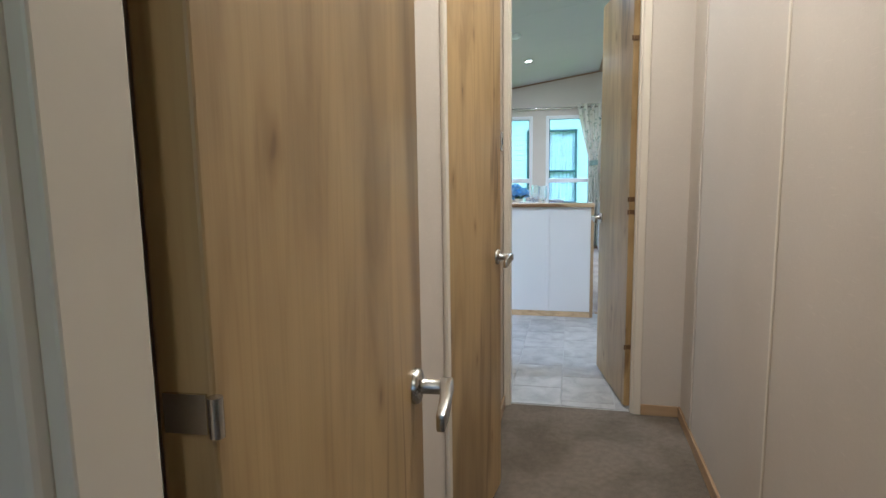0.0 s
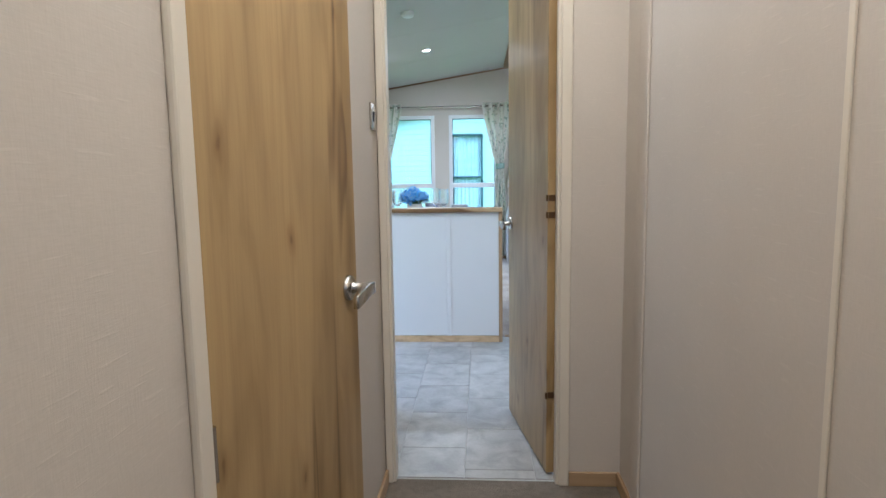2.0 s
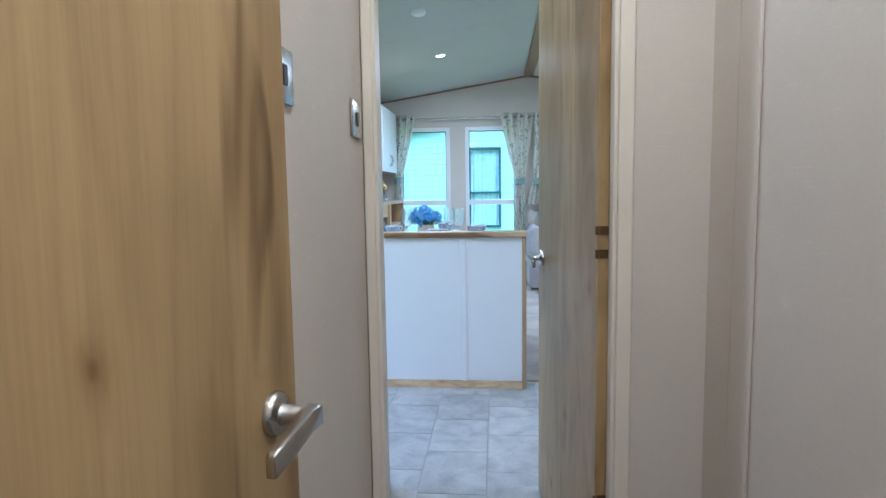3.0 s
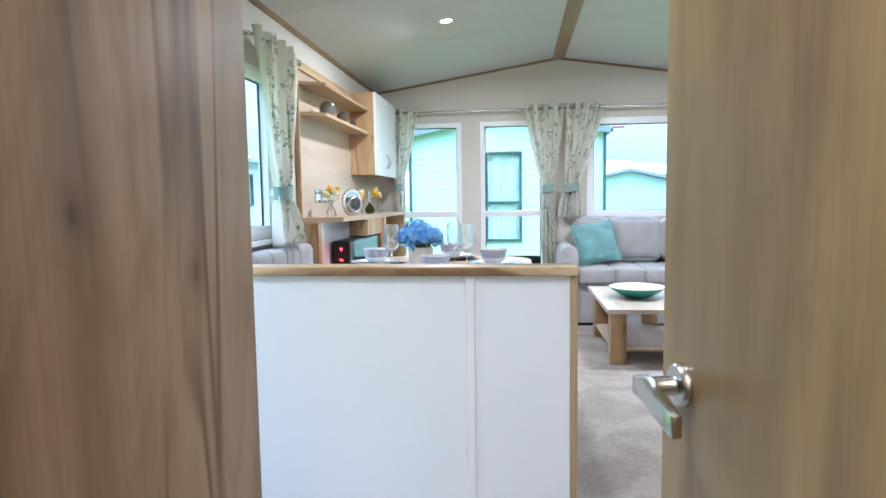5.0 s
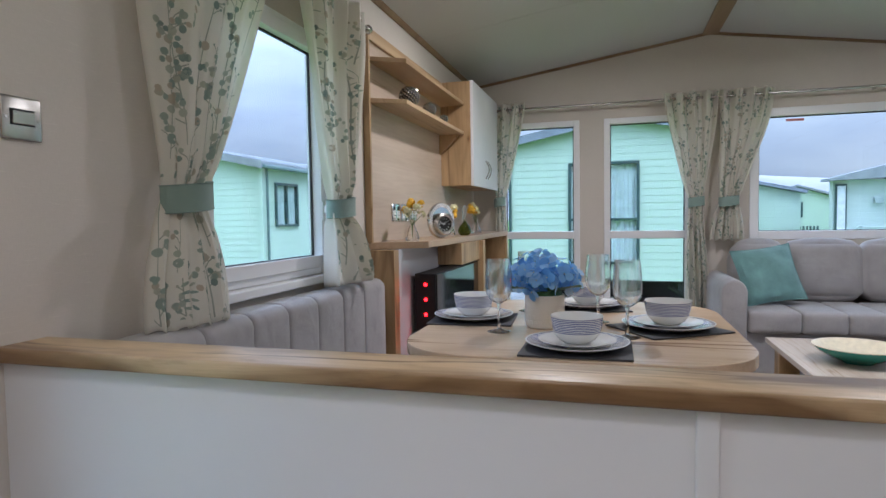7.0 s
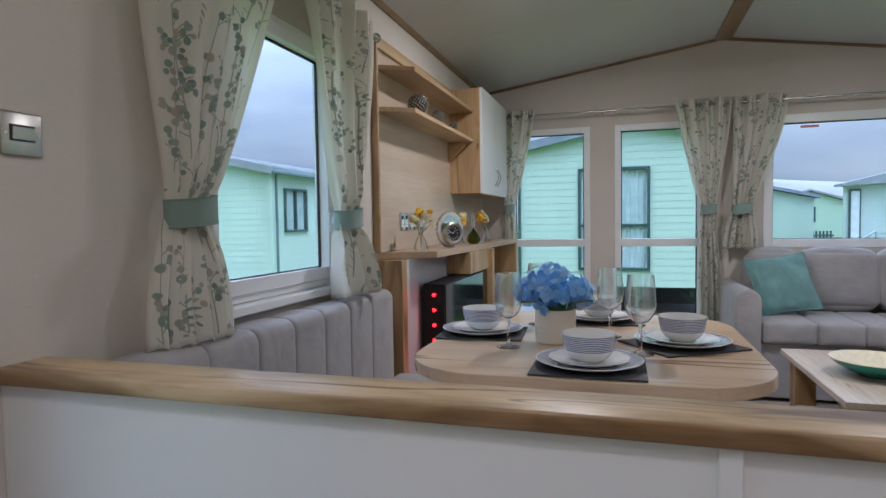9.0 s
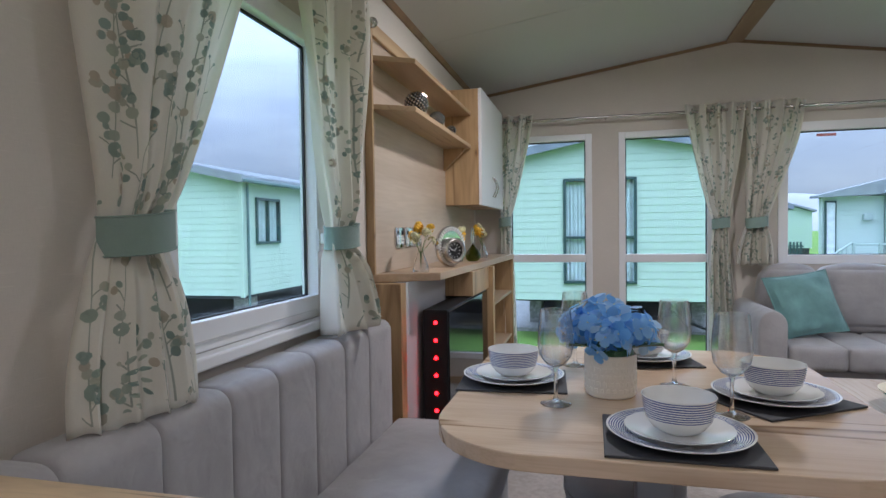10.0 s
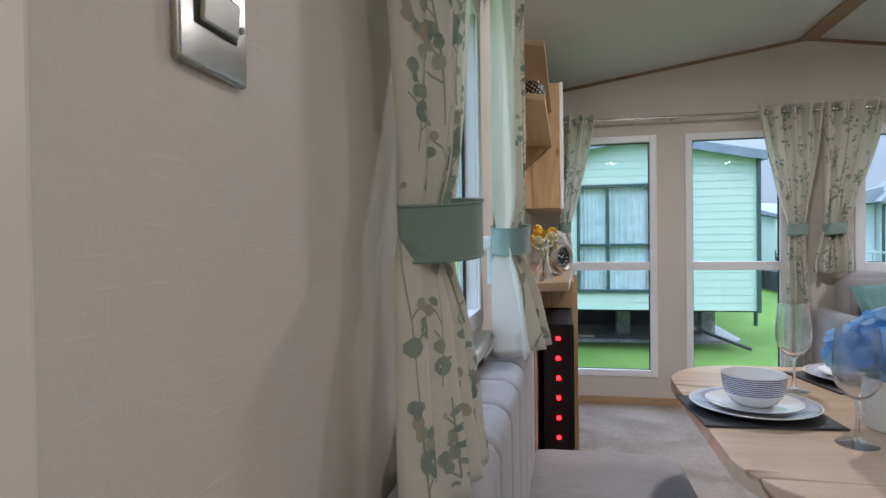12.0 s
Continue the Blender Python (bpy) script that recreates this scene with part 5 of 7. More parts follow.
part("shelf_bracket", soften(prism([(WX + 0.018, 1.69), (-1.29, 1.69), (WX + 0.018, 1.56)], "y", 7.70, 7.742), 0.002), M_OAK, wu)
part("cupboard", soften(boxed((WX + 0.018, 7.743, 1.355), (-1.222, 8.60, 2.045)), 0.002), M_OAK, wu)
for y0, y1, hy in ((7.745, 8.170, 8.135), (8.174, 8.598, 8.209)):
    d = part("cupboard_door", soften(boxed((-1.2215, y0, 1.352), (-1.203, y1, 2.048)), 0.002), M_PANEL, wu, "matt white cupboard door")
    bow = [(-1.203 + 0.026 * math.sin(math.pi * i / 10), hy + (0.01 if hy < 8.17 else -0.01) * 0, 1.42 + 0.13 * i / 10) for i in range(11)]
    part("bow_handle", tube(bow, 0.0045), M_STEEL, d, "slim steel bow handle", True)
part("mantel", soften(prism([(WX, 6.515), (-1.185, 6.655), (-1.135, MY1), (WX, MY1)], "z", MZ - 0.034, MZ), 0.003, 2), M_MANTEL, wu, "oak-effect mantel shelf")
part("left_stile", soften(boxed((WX, 6.487, 0.004), (-1.305, 6.555, MZ - 0.036)), 0.002), M_OAK, wu)
part("fire_back", boxed((WX, 6.557, 0.004), (-1.308, 7.70, MZ - 0.036)), M_GREYBACK, wu, "plain grey recess panel")
part("middle_stile", soften(boxed((WX, 7.70, 0.004), (-1.135, 7.76, MZ - 0.036)), 0.002), M_OAK, wu)
part("fascia", soften(boxed((-1.306, 7.22, 0.862), (-1.16, 7.698, MZ - 0.036)), 0.002), M_OAK, wu)
part("shelf_back", boxed((WX, 7.762, 0.004), (WX + 0.02, 8.62, MZ - 0.036)), M_OAKPALE, wu)
part("end_stile", soften(boxed((WX, 8.62, 0.004), (-1.14, 8.655, MZ - 0.036)), 0.002), M_OAK, wu)
for z in (0.10, 0.42, 0.74):
    part("shelf", soften(boxed((WX + 0.021, 7.762, z), (-1.15, 8.618, z + 0.02)), 0.002), M_OAKY, wu)
# electric fire: black case, glossy front, a column of red lamps on its side
fire = thing("electric_fire", (-1.25, 7.05, 0.004), "black glossy electric fire with a column of red lamps", "fireplace")
part("case", soften(boxed((-1.285, 6.726, 0.36), (-1.175, 7.690, 0.855)), 0.004, 2), M_BLACKMATT, fire)
part("plinth", soften(boxed((-1.285, 6.74, 0.004), (-1.18, 7.690, 0.358)), 0.003), M_BLACKMATT, fire)
part("glass_front", soften(boxed((-1.1745, 6.735, 0.37), (-1.168, 7.685, 0.848)), 0.002), M_BLACK, fire, "glossy black glass front")
for i in range(6):
    z = 0.80 - 0.077 * i
    led = part("lamp_lens", lathe([(0, 0), (0.0085, 0), (0.0076, 0.004), (0.004, 0.0065), (0, 0.007)], 16, (0, 0, 0)), M_RED, fire, "glowing red lamp", True, True)
    led.matrix_basis = Matrix.Translation(Vector((-1.228, 6.7255, z)) - Vector(fire.location)) @ pose(0, 0, 0, 90, 0, 0)

for y, z in ((6.842, 1.17), (6.985, 1.17), (7.128, 1.17)):
    wall_plate("socket", (WX + 0.018, y, z), (1, 0, 0), 0.122, 0.095, "chrome wall socket plate with white inserts above the mantel", "socket")


# ---------------------------------------------------------------- ornaments
def bud_vase(x, y, z, seed, n=7, group="bud vases"):
    """A small clear glass vase with yellow and cream flowers."""
    rng = random.Random(seed)
    ob = thing("bud_vase", (x, y, z), "small clear glass bud vase with yellow and cream flowers", "vase", group)
    part("glass", lathe([(p * 1.3, q * 1.3) for p, q in ((0, 0.001), (0.026, 0.001), (0.028, 0.006), (0.022, 0.03), (0.012, 0.055), (0.0085, 0.07), (0.010, 0.082), (0.0095, 0.082), (0.0072, 0.07), (0.010, 0.055), (0.019, 0.03), (0.024, 0.008), (0, 0.006))], 28, (x, y, z)), M_CLEAR, ob, "", True)
    for i in range(n):
        a, lean = rng.uniform(0, 6.28), rng.uniform(0.015, 0.058)
        hz = rng.uniform(0.13, 0.205)
        tip = Vector((x + lean * math.cos(a), y + lean * math.sin(a), z + hz))
        st = part("stem", tube([(x, y, z + 0.02), (x + 0.003 * math.cos(a), y + 0.003 * math.sin(a), z + 0.08), tip], 0.0013, 6), M_STEM, ob, "", True)
        bm = bmesh.new()
        size = rng.uniform(0.017, 0.025)
        for k in range(16):
            d = Vector((rng.gauss(0, 1), rng.gauss(0, 1), rng.gauss(0.3, 1))).normalized()
            c = tip + d * size * 0.55
            side = d.orthogonal().normalized() * size * 0.55
            up = d.cross(side)
            vs = [bm.verts.new(c + side * p + up * q + d * size * h) for p, q, h in ((-1, 0, 0.1), (-0.5, -0.9, 0.35), (0.6, -0.8, 0.35), (1, 0, 0.1), (0.5, 0.9, 0.4), (-0.6, 0.8, 0.4))]
            bm.faces.new(vs)
        part("blossom", bm, M_YELLOW if i % 2 == 0 else M_PALE, st, "yellow or cream blossom")
    return ob


bud_vase(-1.28, 6.69, MZ, 1)
bud_vase(-1.30, 7.47, MZ, 3, 6)
bud_vase(-1.26, 8.05, MZ, 5)

GX, GY = -1.23, 7.58
gv = thing("jug_vase", (GX, GY, MZ), "olive glass teardrop vase with looped clear handle", "vase")
part("belly", lathe([(p * 1.3, q * 1.3) for p, q in ((0, 0), (0.02, 0), (0.032, 0.012), (0.034, 0.026), (0.026, 0.046), (0.012, 0.062), (0.006, 0.072), (0, 0.074))], 28, (GX, GY, MZ)), M_GREENGLASS, gv, "", True)
loop = [(GX, GY + 0.034 * math.sin(a), MZ + 0.142 - 0.048 * math.cos(a)) for a in [2 * math.pi * i / 20 for i in range(21)]]
part("loop", tube(loop, 0.0045, 8), M_CLEAR, gv, "looped clear glass neck", True)

ck = thing("mantel_clock", (-1.22, 7.04, MZ), "silver oval mantel clock with mirror-mosaic surround", "clock")
q = Matrix.Translation((-1.24, 7.06, MZ + 0.100)) @ pose(0, 0, 0, 90, 0, 52) @ Matrix.Scale(1.32, 4)
bm = lathe([(0.0, -0.010), (0.066, -0.010), (0.072, -0.004), (0.072, 0.004), (0.066, 0.010), (0.0, 0.010)], 48)
bmesh.ops.transform(bm, matrix=q @ Matrix.Diagonal((0.92, 1.04, 1, 1)), verts=bm.verts)
bm = part("surround", bm, M_CHROME, ck, "mirror-mosaic surround", True)
bm = bmesh.new()
for ring, (r0, cnt) in enumerate(((0.058, 34), (0.066, 38))):
    for i in range(cnt):
        a = 2 * math.pi * (i + 0.5 * ring) / cnt
        box(bm, (-0.0038, -0.0032, 0.010), (0.0038, 0.0032, 0.0135), 0.0008, 1, q @ Matrix.Diagonal((0.92, 1.04, 1, 1)) @ pose(0, 0, 0, 0, 0, math.degrees(a)) @ Matrix.Translation((r0, 0, 0)))
part("mosaic_chips", bm, M_CHINA, ck, "pale mosaic chips")
bm = lathe([(0.0, 0.010), (0.040, 0.010), (0.047, 0.012), (0.047, 0.034), (0.040, 0.038), (0.032, 0.034), (0.031, 0.026), (0.0, 0.026)], 40)
bmesh.ops.transform(bm, matrix=q @ Matrix.Translation((0.0, -0.016, 0)), verts=bm.verts)
part("bezel", bm, M_STEEL, ck, "polished bezel", True)
bm = lathe([(0, 0.0262), (0.0305, 0.0262), (0.0305, 0.027), (0, 0.027)], 36)
bmesh.ops.transform(bm, matrix=q @ Matrix.Translation((0.0, -0.016, 0)), verts=bm.verts)
dial = part("dial", bm, M_BLACKMATT, ck, "dark dial with pale marks")
bm = bmesh.new()
for i in range(12):
    box(bm, (0.021, -0.0012, 0.027), (0.028, 0.0012, 0.0276), 0, 1, q @ Matrix.Translation((0, -0.016, 0)) @ pose(0, 0, 0, 0, 0, 30 * i))
for ang, ln in ((50, 0.016), (160, 0.022)):
    box(bm, (-0.002, -0.001, 0.0277), (ln, 0.001, 0.0283), 0, 1, q @ Matrix.Translation((0, -0.016, 0)) @ pose(0, 0, 0, 0, 0, ang))
part("pointers_and_marks", bm, M_CHINA, dial)


def studded_ball(x, y, z, r, label):
    ob = thing("decorative_ball", (x, y, z), label, "ornament", "silver balls on the shelf")
    part("core", lathe([(r * 0.97 * math.sin(a), r - r * 0.97 * math.cos(a)) for a in [math.pi * i / 18 for i in range(19)]], 32, (x, y, z)), M_BLACKMATT, ob, "dark core", True)
    bm = bmesh.new()
    n = 170
    for i in range(n):
        t = math.acos(1 - 2 * (i + 0.5) / n)
        p = math.pi * (1 + 5 ** 0.5) * i
        d = Vector((math.sin(t) * math.cos(p), math.sin(t) * math.sin(p), math.cos(t)))
        c = Vector((x, y, z + r)) + d * r * 0.97
        side = d.orthogonal().normalized()
        up = d.cross(side)
        w = r * 0.10
        ring = [bm.verts.new(c + (side * math.cos(a) + up * math.sin(a)) * w) for a in [2 * math.pi * k / 6 for k in range(6)]]
        tip = bm.verts.new(c + d * w * 0.8)
        for k in range(6):
            bm.faces.new((ring[k], ring[(k + 1) % 6], tip))
    part("studs", bm, M_CHROME, ob, "silver studs", True)


studded_ball(-1.322, 6.80, 1.712, 0.054, "large silver-studded decorative ball on the shelf")
studded_ball(-1.310, 7.11, 1.712, 0.040, "medium silver-studded decorative ball on the shelf")
studded_ball(-1.298, 7.37, 1.712, 0.027, "small silver-studded decorative ball on the shelf")
bird = thing("silver_ornament", (-1.19, 7.95, 0.76), "small polished silver bird ornament on the open shelf", "ornament")
part("stand", lathe([(0, 0), (0.022, 0), (0.022, 0.004), (0.006, 0.010), (0.004, 0.05), (0.009, 0.10), (0.005, 0.13), (0.0, 0.14)], 20, (-1.19, 7.95, 0.76)), M_CHROME, bird, "", True)
bm = tube([(-1.19, 7.93, 0.90), (-1.19, 7.955, 0.915), (-1.19, 7.98, 0.905), (-1.19, 8.01, 0.91)], [0.004, 0.014, 0.012, 0.003], 12)
part("bird_body", bm, M_CHROME, bird, "", True)

# ---------------------------------------------------------------- dining table and stools
TZ = 0.78


def rounded_outline(x0, x1, y0, y1, r, n=10):
    pts = []
    for cx, cy, a0 in ((x1 - r, y1 - r, 0), (x0 + r, y1 - r, 90), (x0 + r, y0 + r, 180), (x1 - r, y0 + r, 270)):
        pts += [(cx + r * math.cos(radians(a0 + 90 * i / n)), cy + r * math.sin(radians(a0 + 90 * i / n))) for i in range(n + 1)]
    return pts


dt = thing("dining_table", (-0.41, 5.82, 0), "oak-effect dining table with rounded ends on a grey pedestal", "table")
part("tabletop", soften(prism(rounded_outline(-0.905, 0.055, 5.332, 6.40, 0.235), "z", TZ - 0.034, TZ), 0.003, 2), M_TABLE, dt)
part("pedestal", soften(boxed((-0.462, 5.776, 0.02), (-0.374, 5.864, TZ - 0.036)), 0.006, 2), M_TABLELEG, dt, "grey metal pedestal", True)
part("top_plate", soften(boxed((-0.57, 5.67, TZ - 0.045), (-0.27, 5.97, TZ - 0.035)), 0.002), M_TABLELEG, dt)
part("foot_plate", soften(prism(rounded_outline(-0.66, -0.18, 5.57, 6.07, 0.06, 5), "z", 0.005, 0.02), 0.003), M_TABLELEG, dt)


def stool(x, y):
    ob = thing("stool", (x, y, 0.004), "round grey upholstered stool under the dining table", "stool", "dining stools")
    prof = [(0, 0.42), (0.12, 0.42), (0.17, 0.412), (0.188, 0.395), (0.192, 0.37), (0.190, 0.352), (0.186, 0.345), (0.188, 0.338), (0.190, 0.33)]
    part("seat_pad", lathe(prof[::-1], 48, (0, 0, 0)), M_SOFA, ob, "", True, True)
    part("drum", lathe([(0, 0.012), (0.182, 0.012), (0.186, 0.02), (0.186, 0.332), (0, 0.332)], 48), M_SOFA, ob, "", True, True)
    part("piping", lathe([(0.190 + 0.004 * math.cos(a), 0.345 + 0.004 * math.sin(a)) for a in [2 * math.pi * k / 8 for k in range(8)]], 48, closed=True), M_SOFA, ob, "", True, True)
    part("base_ring", lathe([(0.0, 0.0), (0.165, 0.0), (0.165, 0.011), (0, 0.011)], 36), M_BLACKMATT, ob, "black base", False, True)
    return ob


stool(-0.47, 6.24)
stool(-0.085, 5.97)
stool(-0.60, 5.62)


def placemat(x, y, ang, w=0.285, d=0.25):
    ob = tagged(part("placemat", boxed((-w / 2, -d / 2, 0), (w / 2, d / 2, 0.005), 0.0012, 1), M_SLATE), "dark slate rectangular placemat on the dining table", "placemat", "placemats")
    ob.matrix_basis = Matrix.Translation((x, y, TZ + 0.0005)) @ pose(0, 0, 0, 0, 0, ang)


PLATE = [(0, 0.004), (0.0791, 0.004), (0.0818, 0.0), (0.0911, 0.003), (0.1209, 0.012), (0.1358, 0.017), (0.1372, 0.019), (0.1358, 0.0195), (0.1209, 0.016), (0.0930, 0.008), (0.0837, 0.006), (0, 0.006)]
SIDE = [(0, 0.003), (0.060, 0.003), (0.062, 0.0), (0.070, 0.003), (0.092, 0.010), (0.102, 0.014), (0.1028, 0.0155), (0.102, 0.016), (0.090, 0.0135), (0.070, 0.007), (0, 0.006)]
BOWL = [(p * 0.935, q * 0.96) for p, q in ((0, 0.004), (0.034, 0.004), (0.036, 0.0), (0.041, 0.003), (0.052, 0.010), (0.065, 0.026), (0.071, 0.048), (0.074, 0.072), (0.0745, 0.074))]
BOWLIN = [(p * 0.935, q * 0.96) for p, q in ((0.0745, 0.074), (0.0735, 0.0752), (0.0722, 0.074), (0.069, 0.050), (0.062, 0.030), (0.047, 0.014), (0, 0.010))]


def china(name, profile, mat, x, y, z, label, category, group):
    ob = tagged(part(name, lathe(profile, 56, capped=False), mat, smooth=True), label, category, group)
    ob.location = (x, y, z)
    return ob


for x, y, ang in ((-0.777, 5.868, 4), (-0.402, 5.470, 0), (-0.146, 5.802, 33), (-0.405, 6.215, 12)):
    placemat(x, y, ang)
    z = TZ + 0.006
    china("dinner_plate", PLATE, M_PLATE, x, y, z, "white china dinner plate with fine blue rings", "plate", "dinner plates")
    china("side_plate", SIDE, M_CHINA, x, y, z + 0.0065, "plain white china side plate on a dinner plate", "plate", "side plates")
    bw = china("bowl", BOWL, M_BOWL, x, y, z + 0.0130, "white china bowl with fine blue bands on stacked plates", "bowl", "breakfast bowls")
    part("inside", lathe(BOWLIN, 56, capped=False), M_CHINA, bw, "plain white glazed inside", True, True)

FOOT = [(0, 0.0), (0.036, 0.0), (0.0368, 0.0012), (0.035, 0.0022), (0.020, 0.0045), (0.0085, 0.009), (0, 0.0105)]
STEM = [(0, 0.0), (0.0075, 0.0), (0.0052, 0.006), (0.0043, 0.016), (0.0040, 0.045), (0.0046, 0.066), (0.0075, 0.0775), (0, 0.078)]
GLASSBOWL = [(0, 0.0), (0.009, 0.001), (0.024, 0.010), (0.038, 0.030), (0.0425, 0.054), (0.041, 0.087), (0.036, 0.138), (0.0353, 0.1385), (0.0348, 0.138), (0.0397, 0.087), (0.0412, 0.054), (0.0367, 0.031), (0.023, 0.012), (0.006, 0.0035), (0, 0.003)]
for x, y in ((-0.650, 5.668), (-0.617, 6.09), (-0.357, 5.895), (-0.269, 5.650)):
    gl = thing("wine_glass", (x, y, TZ + 0.0005), "tall clear stemmed wine glass on the dining table", "wine glass", "wine glasses")
    part("foot", lathe(FOOT, 40), M_CLEAR, gl, "", True, True)
    st = part("stem", lathe(STEM, 24), M_CLEAR, gl, "", True, True)
    st.location.z = 0.0100
    gb = part("bowl", lathe(GLASSBOWL, 44), M_CLEAR, gl, "", True, True)
    gb.location.z = 0.0875

# hydrangea in a pot
PX, PY = -0.522, 5.785
hy = thing("potted_hydrangea", (PX, PY, TZ), "artificial blue hydrangea in a ribbed cream ceramic pot", "potted plant")
part("pot", lathe([(0, 0.0), (0.055, 0.0), (0.060, 0.004), (0.063, 0.02), (0.0635, 0.10), (0.0625, 0.105), (0.058, 0.105), (0.056, 0.095), (0, 0.09)], 48, (PX, PY, TZ)), M_POT, hy, "ribbed cream ceramic pot", True)
bm = bmesh.new()
for ring in range(5):
    for i in range(26):
        a = 2 * math.pi * (i + 0.5 * (ring % 2)) / 26
        box(bm, (0.0615, -0.0045, 0.016 + ring * 0.017), (0.0639, 0.0045, 0.026 + ring * 0.017), 0.0003, 1, Matrix.Translation((PX, PY, TZ)) @ pose(0, 0, 0, 0, 0, math.degrees(a)))
part("pot_relief", bm, M_POT, hy, "raised relief pattern")
rng = random.Random(11)
for head, (hx, hyy, hz, hr) in enumerate(((-0.040, -0.015, 0.170, 0.060), (0.035, -0.03, 0.166, 0.056), (-0.01, 0.04, 0.182, 0.058), (-0.08, 0.03, 0.150, 0.045), (0.065, 0.02, 0.146, 0.045), (-0.005, -0.055, 0.146, 0.045))):
    bm, eyes = bmesh.new(), bmesh.new()
    for i in range(12):
        # spread the florets evenly over the head, each with four broad cupped petals
        t = math.acos(1 - 1.55 * (i + 0.5) / 12)
        p = math.pi * (1 + 5 ** 0.5) * i + head
        d = (Vector((math.sin(t) * math.cos(p), math.sin(t) * math.sin(p), math.cos(t))) + Vector((rng.gauss(0, 0.16), rng.gauss(0, 0.16), rng.gauss(0, 0.16)))).normalized()
        c = Vector((PX + hx, PY + hyy, TZ + hz)) + d * hr * rng.uniform(0.86, 1.08)
        side = d.orthogonal().normalized()
        side.rotate(Matrix.Rotation(rng.uniform(0, 6.28), 3, d))
        size = rng.uniform(0.020, 0.029)
        for k in range(4):
            s = side.copy()
            s.rotate(Matrix.Rotation(math.pi / 2 * k + rng.uniform(-0.12, 0.12), 3, d))
            q3 = d.cross(s)
            curl = rng.uniform(-0.003, 0.006)
            outline = ((0.10, -0.10), (0.42, -0.50), (0.85, -0.56), (1.15, -0.22), (1.18, 0.20), (0.86, 0.56), (0.42, 0.50), (0.10, 0.10))
            ring = [bm.verts.new(c + s * size * a + q3 * size * e + d * (0.004 * k % 0.005 + curl * a * a + 0.005 * abs(e) * a)) for a, e in outline]
            hub = bm.verts.new(c + s * size * 0.6 + d * (0.004 * k % 0.005 + curl * 0.36 - 0.001))
            for a, e in zip(ring, ring[1:] + ring[:1]):
                bm.faces.new((hub, a, e))
        box(eyes, (-0.0014, -0.0014, 0), (0.0014, 0.0014, 0.006), 0.0006, 1, Matrix.Translation(c) @ d.to_track_quat("Z", "Y").to_matrix().to_4x4())
    fh = part("flower_head", bm, M_PETAL, hy, "blue flower head", True, kind="stuff")
    part("flower_eyes", eyes, M_PALE, fh, "pale floret centres", kind="stuff")
part("moss_mound", lathe([(0, 0.145), (0.035, 0.138), (0.056, 0.112), (0.057, 0.088), (0, 0.088)][::-1], 24, (PX, PY, TZ)), M_LEAF, hy, "dark green filling", True)
for i, (ang, ln, rise) in enumerate(((-30, 0.14, 0.05), (-150, 0.11, 0.04), (20, 0.13, 0.03), (100, 0.12, 0.03), (-85, 0.085, 0.03), (170, 0.12, 0.05), (60, 0.12, 0.02))):
    bm = bmesh.new()
    a = radians(ang)
    d, s = Vector((math.cos(a), math.sin(a), 0)), Vector((-math.sin(a), math.cos(a), 0))
    rows = []
    for k in range(9):
        t = k / 8
        w = 0.030 * math.sin(math.pi * min(1, t * 0.95 + 0.05)) ** 0.8
        c = Vector((PX, PY, TZ + 0.108 + rise * t - 0.02 * t * t)) + d * (0.02 + ln * t * 0.85)
        rows.append([bm.verts.new(c - s * w + Vector((0, 0, 0.006))), bm.verts.new(c), bm.verts.new(c + s * w + Vector((0, 0, 0.006)))])
    for p, q2 in zip(rows, rows[1:]):
        for j in range(2):
            bm.faces.new((p[j], p[j + 1], q2[j + 1], q2[j]))
    lf = part("leaf", bm, M_LEAF, hy, "broad green leaf", True)

# ---------------------------------------------------------------- corner sofa
sf = thing("corner_sofa", (1.9, 8.3, 0), "grey upholstered L-shaped corner sofa with channelled seats", "sofa")
part("base_back", soften(boxed((0.50, 8.03, 0.03), (1.545, 8.74, 0.375)), 0.008, 2), M_SOFA, sf)
part("base_side", soften(boxed((1.545, 5.62, 0.03), (2.19, 8.74, 0.375)), 0.008, 2), M_SOFA, sf)
arm = [(0.36, 0.04), (0.505, 0.04), (0.512, 0.62)] + [(0.436 + 0.076 * math.cos(radians(a)), 0.63 + 0.085 * math.sin(radians(a))) for a in range(10, 180, 20)] + [(0.358, 0.62)]
part("armrest", soften(prism(arm, "y", 7.985, 8.72), 0.012, 3), M_SOFA, sf, "rounded upholstered armrest", True)
for xa, xb in ((0.518, 0.82), (0.82, 1.075), (1.075, 1.30), (1.30, 1.515)):
    part("seat_channel", padded((xa, 7.985, 0.375), (xb, 8.56, 0.515), 0.006, 0.024, 8), M_SOFA, sf, "", True)
ys = [8.56, 8.02, 7.82, 7.62, 7.42, 7.20, 6.98, 6.76, 6.55, 6.33, 6.10, 5.86, 5.63]
for ya, yb in zip(ys, ys[1:]):
    part("seat_channel", padded((1.515, yb, 0.375), (2.08, ya, 0.515), 0.006, 0.024, 8), M_SOFA, sf, "", True)
for xa, xb in ((0.53, 0.86), (0.86, 1.335), (1.34, 1.80)):
    bm = padded((xa, 8.50, 0.53), (xb, 8.70, 0.925), 0.035, 0.06, 9)
    bmesh.ops.rotate(bm, cent=((xa + xb) / 2, 8.6, 0.53), matrix=Matrix.Rotation(radians(-8), 3, "X"), verts=bm.verts)
    part("back_cushion", bm, M_SOFA, sf, "", True)
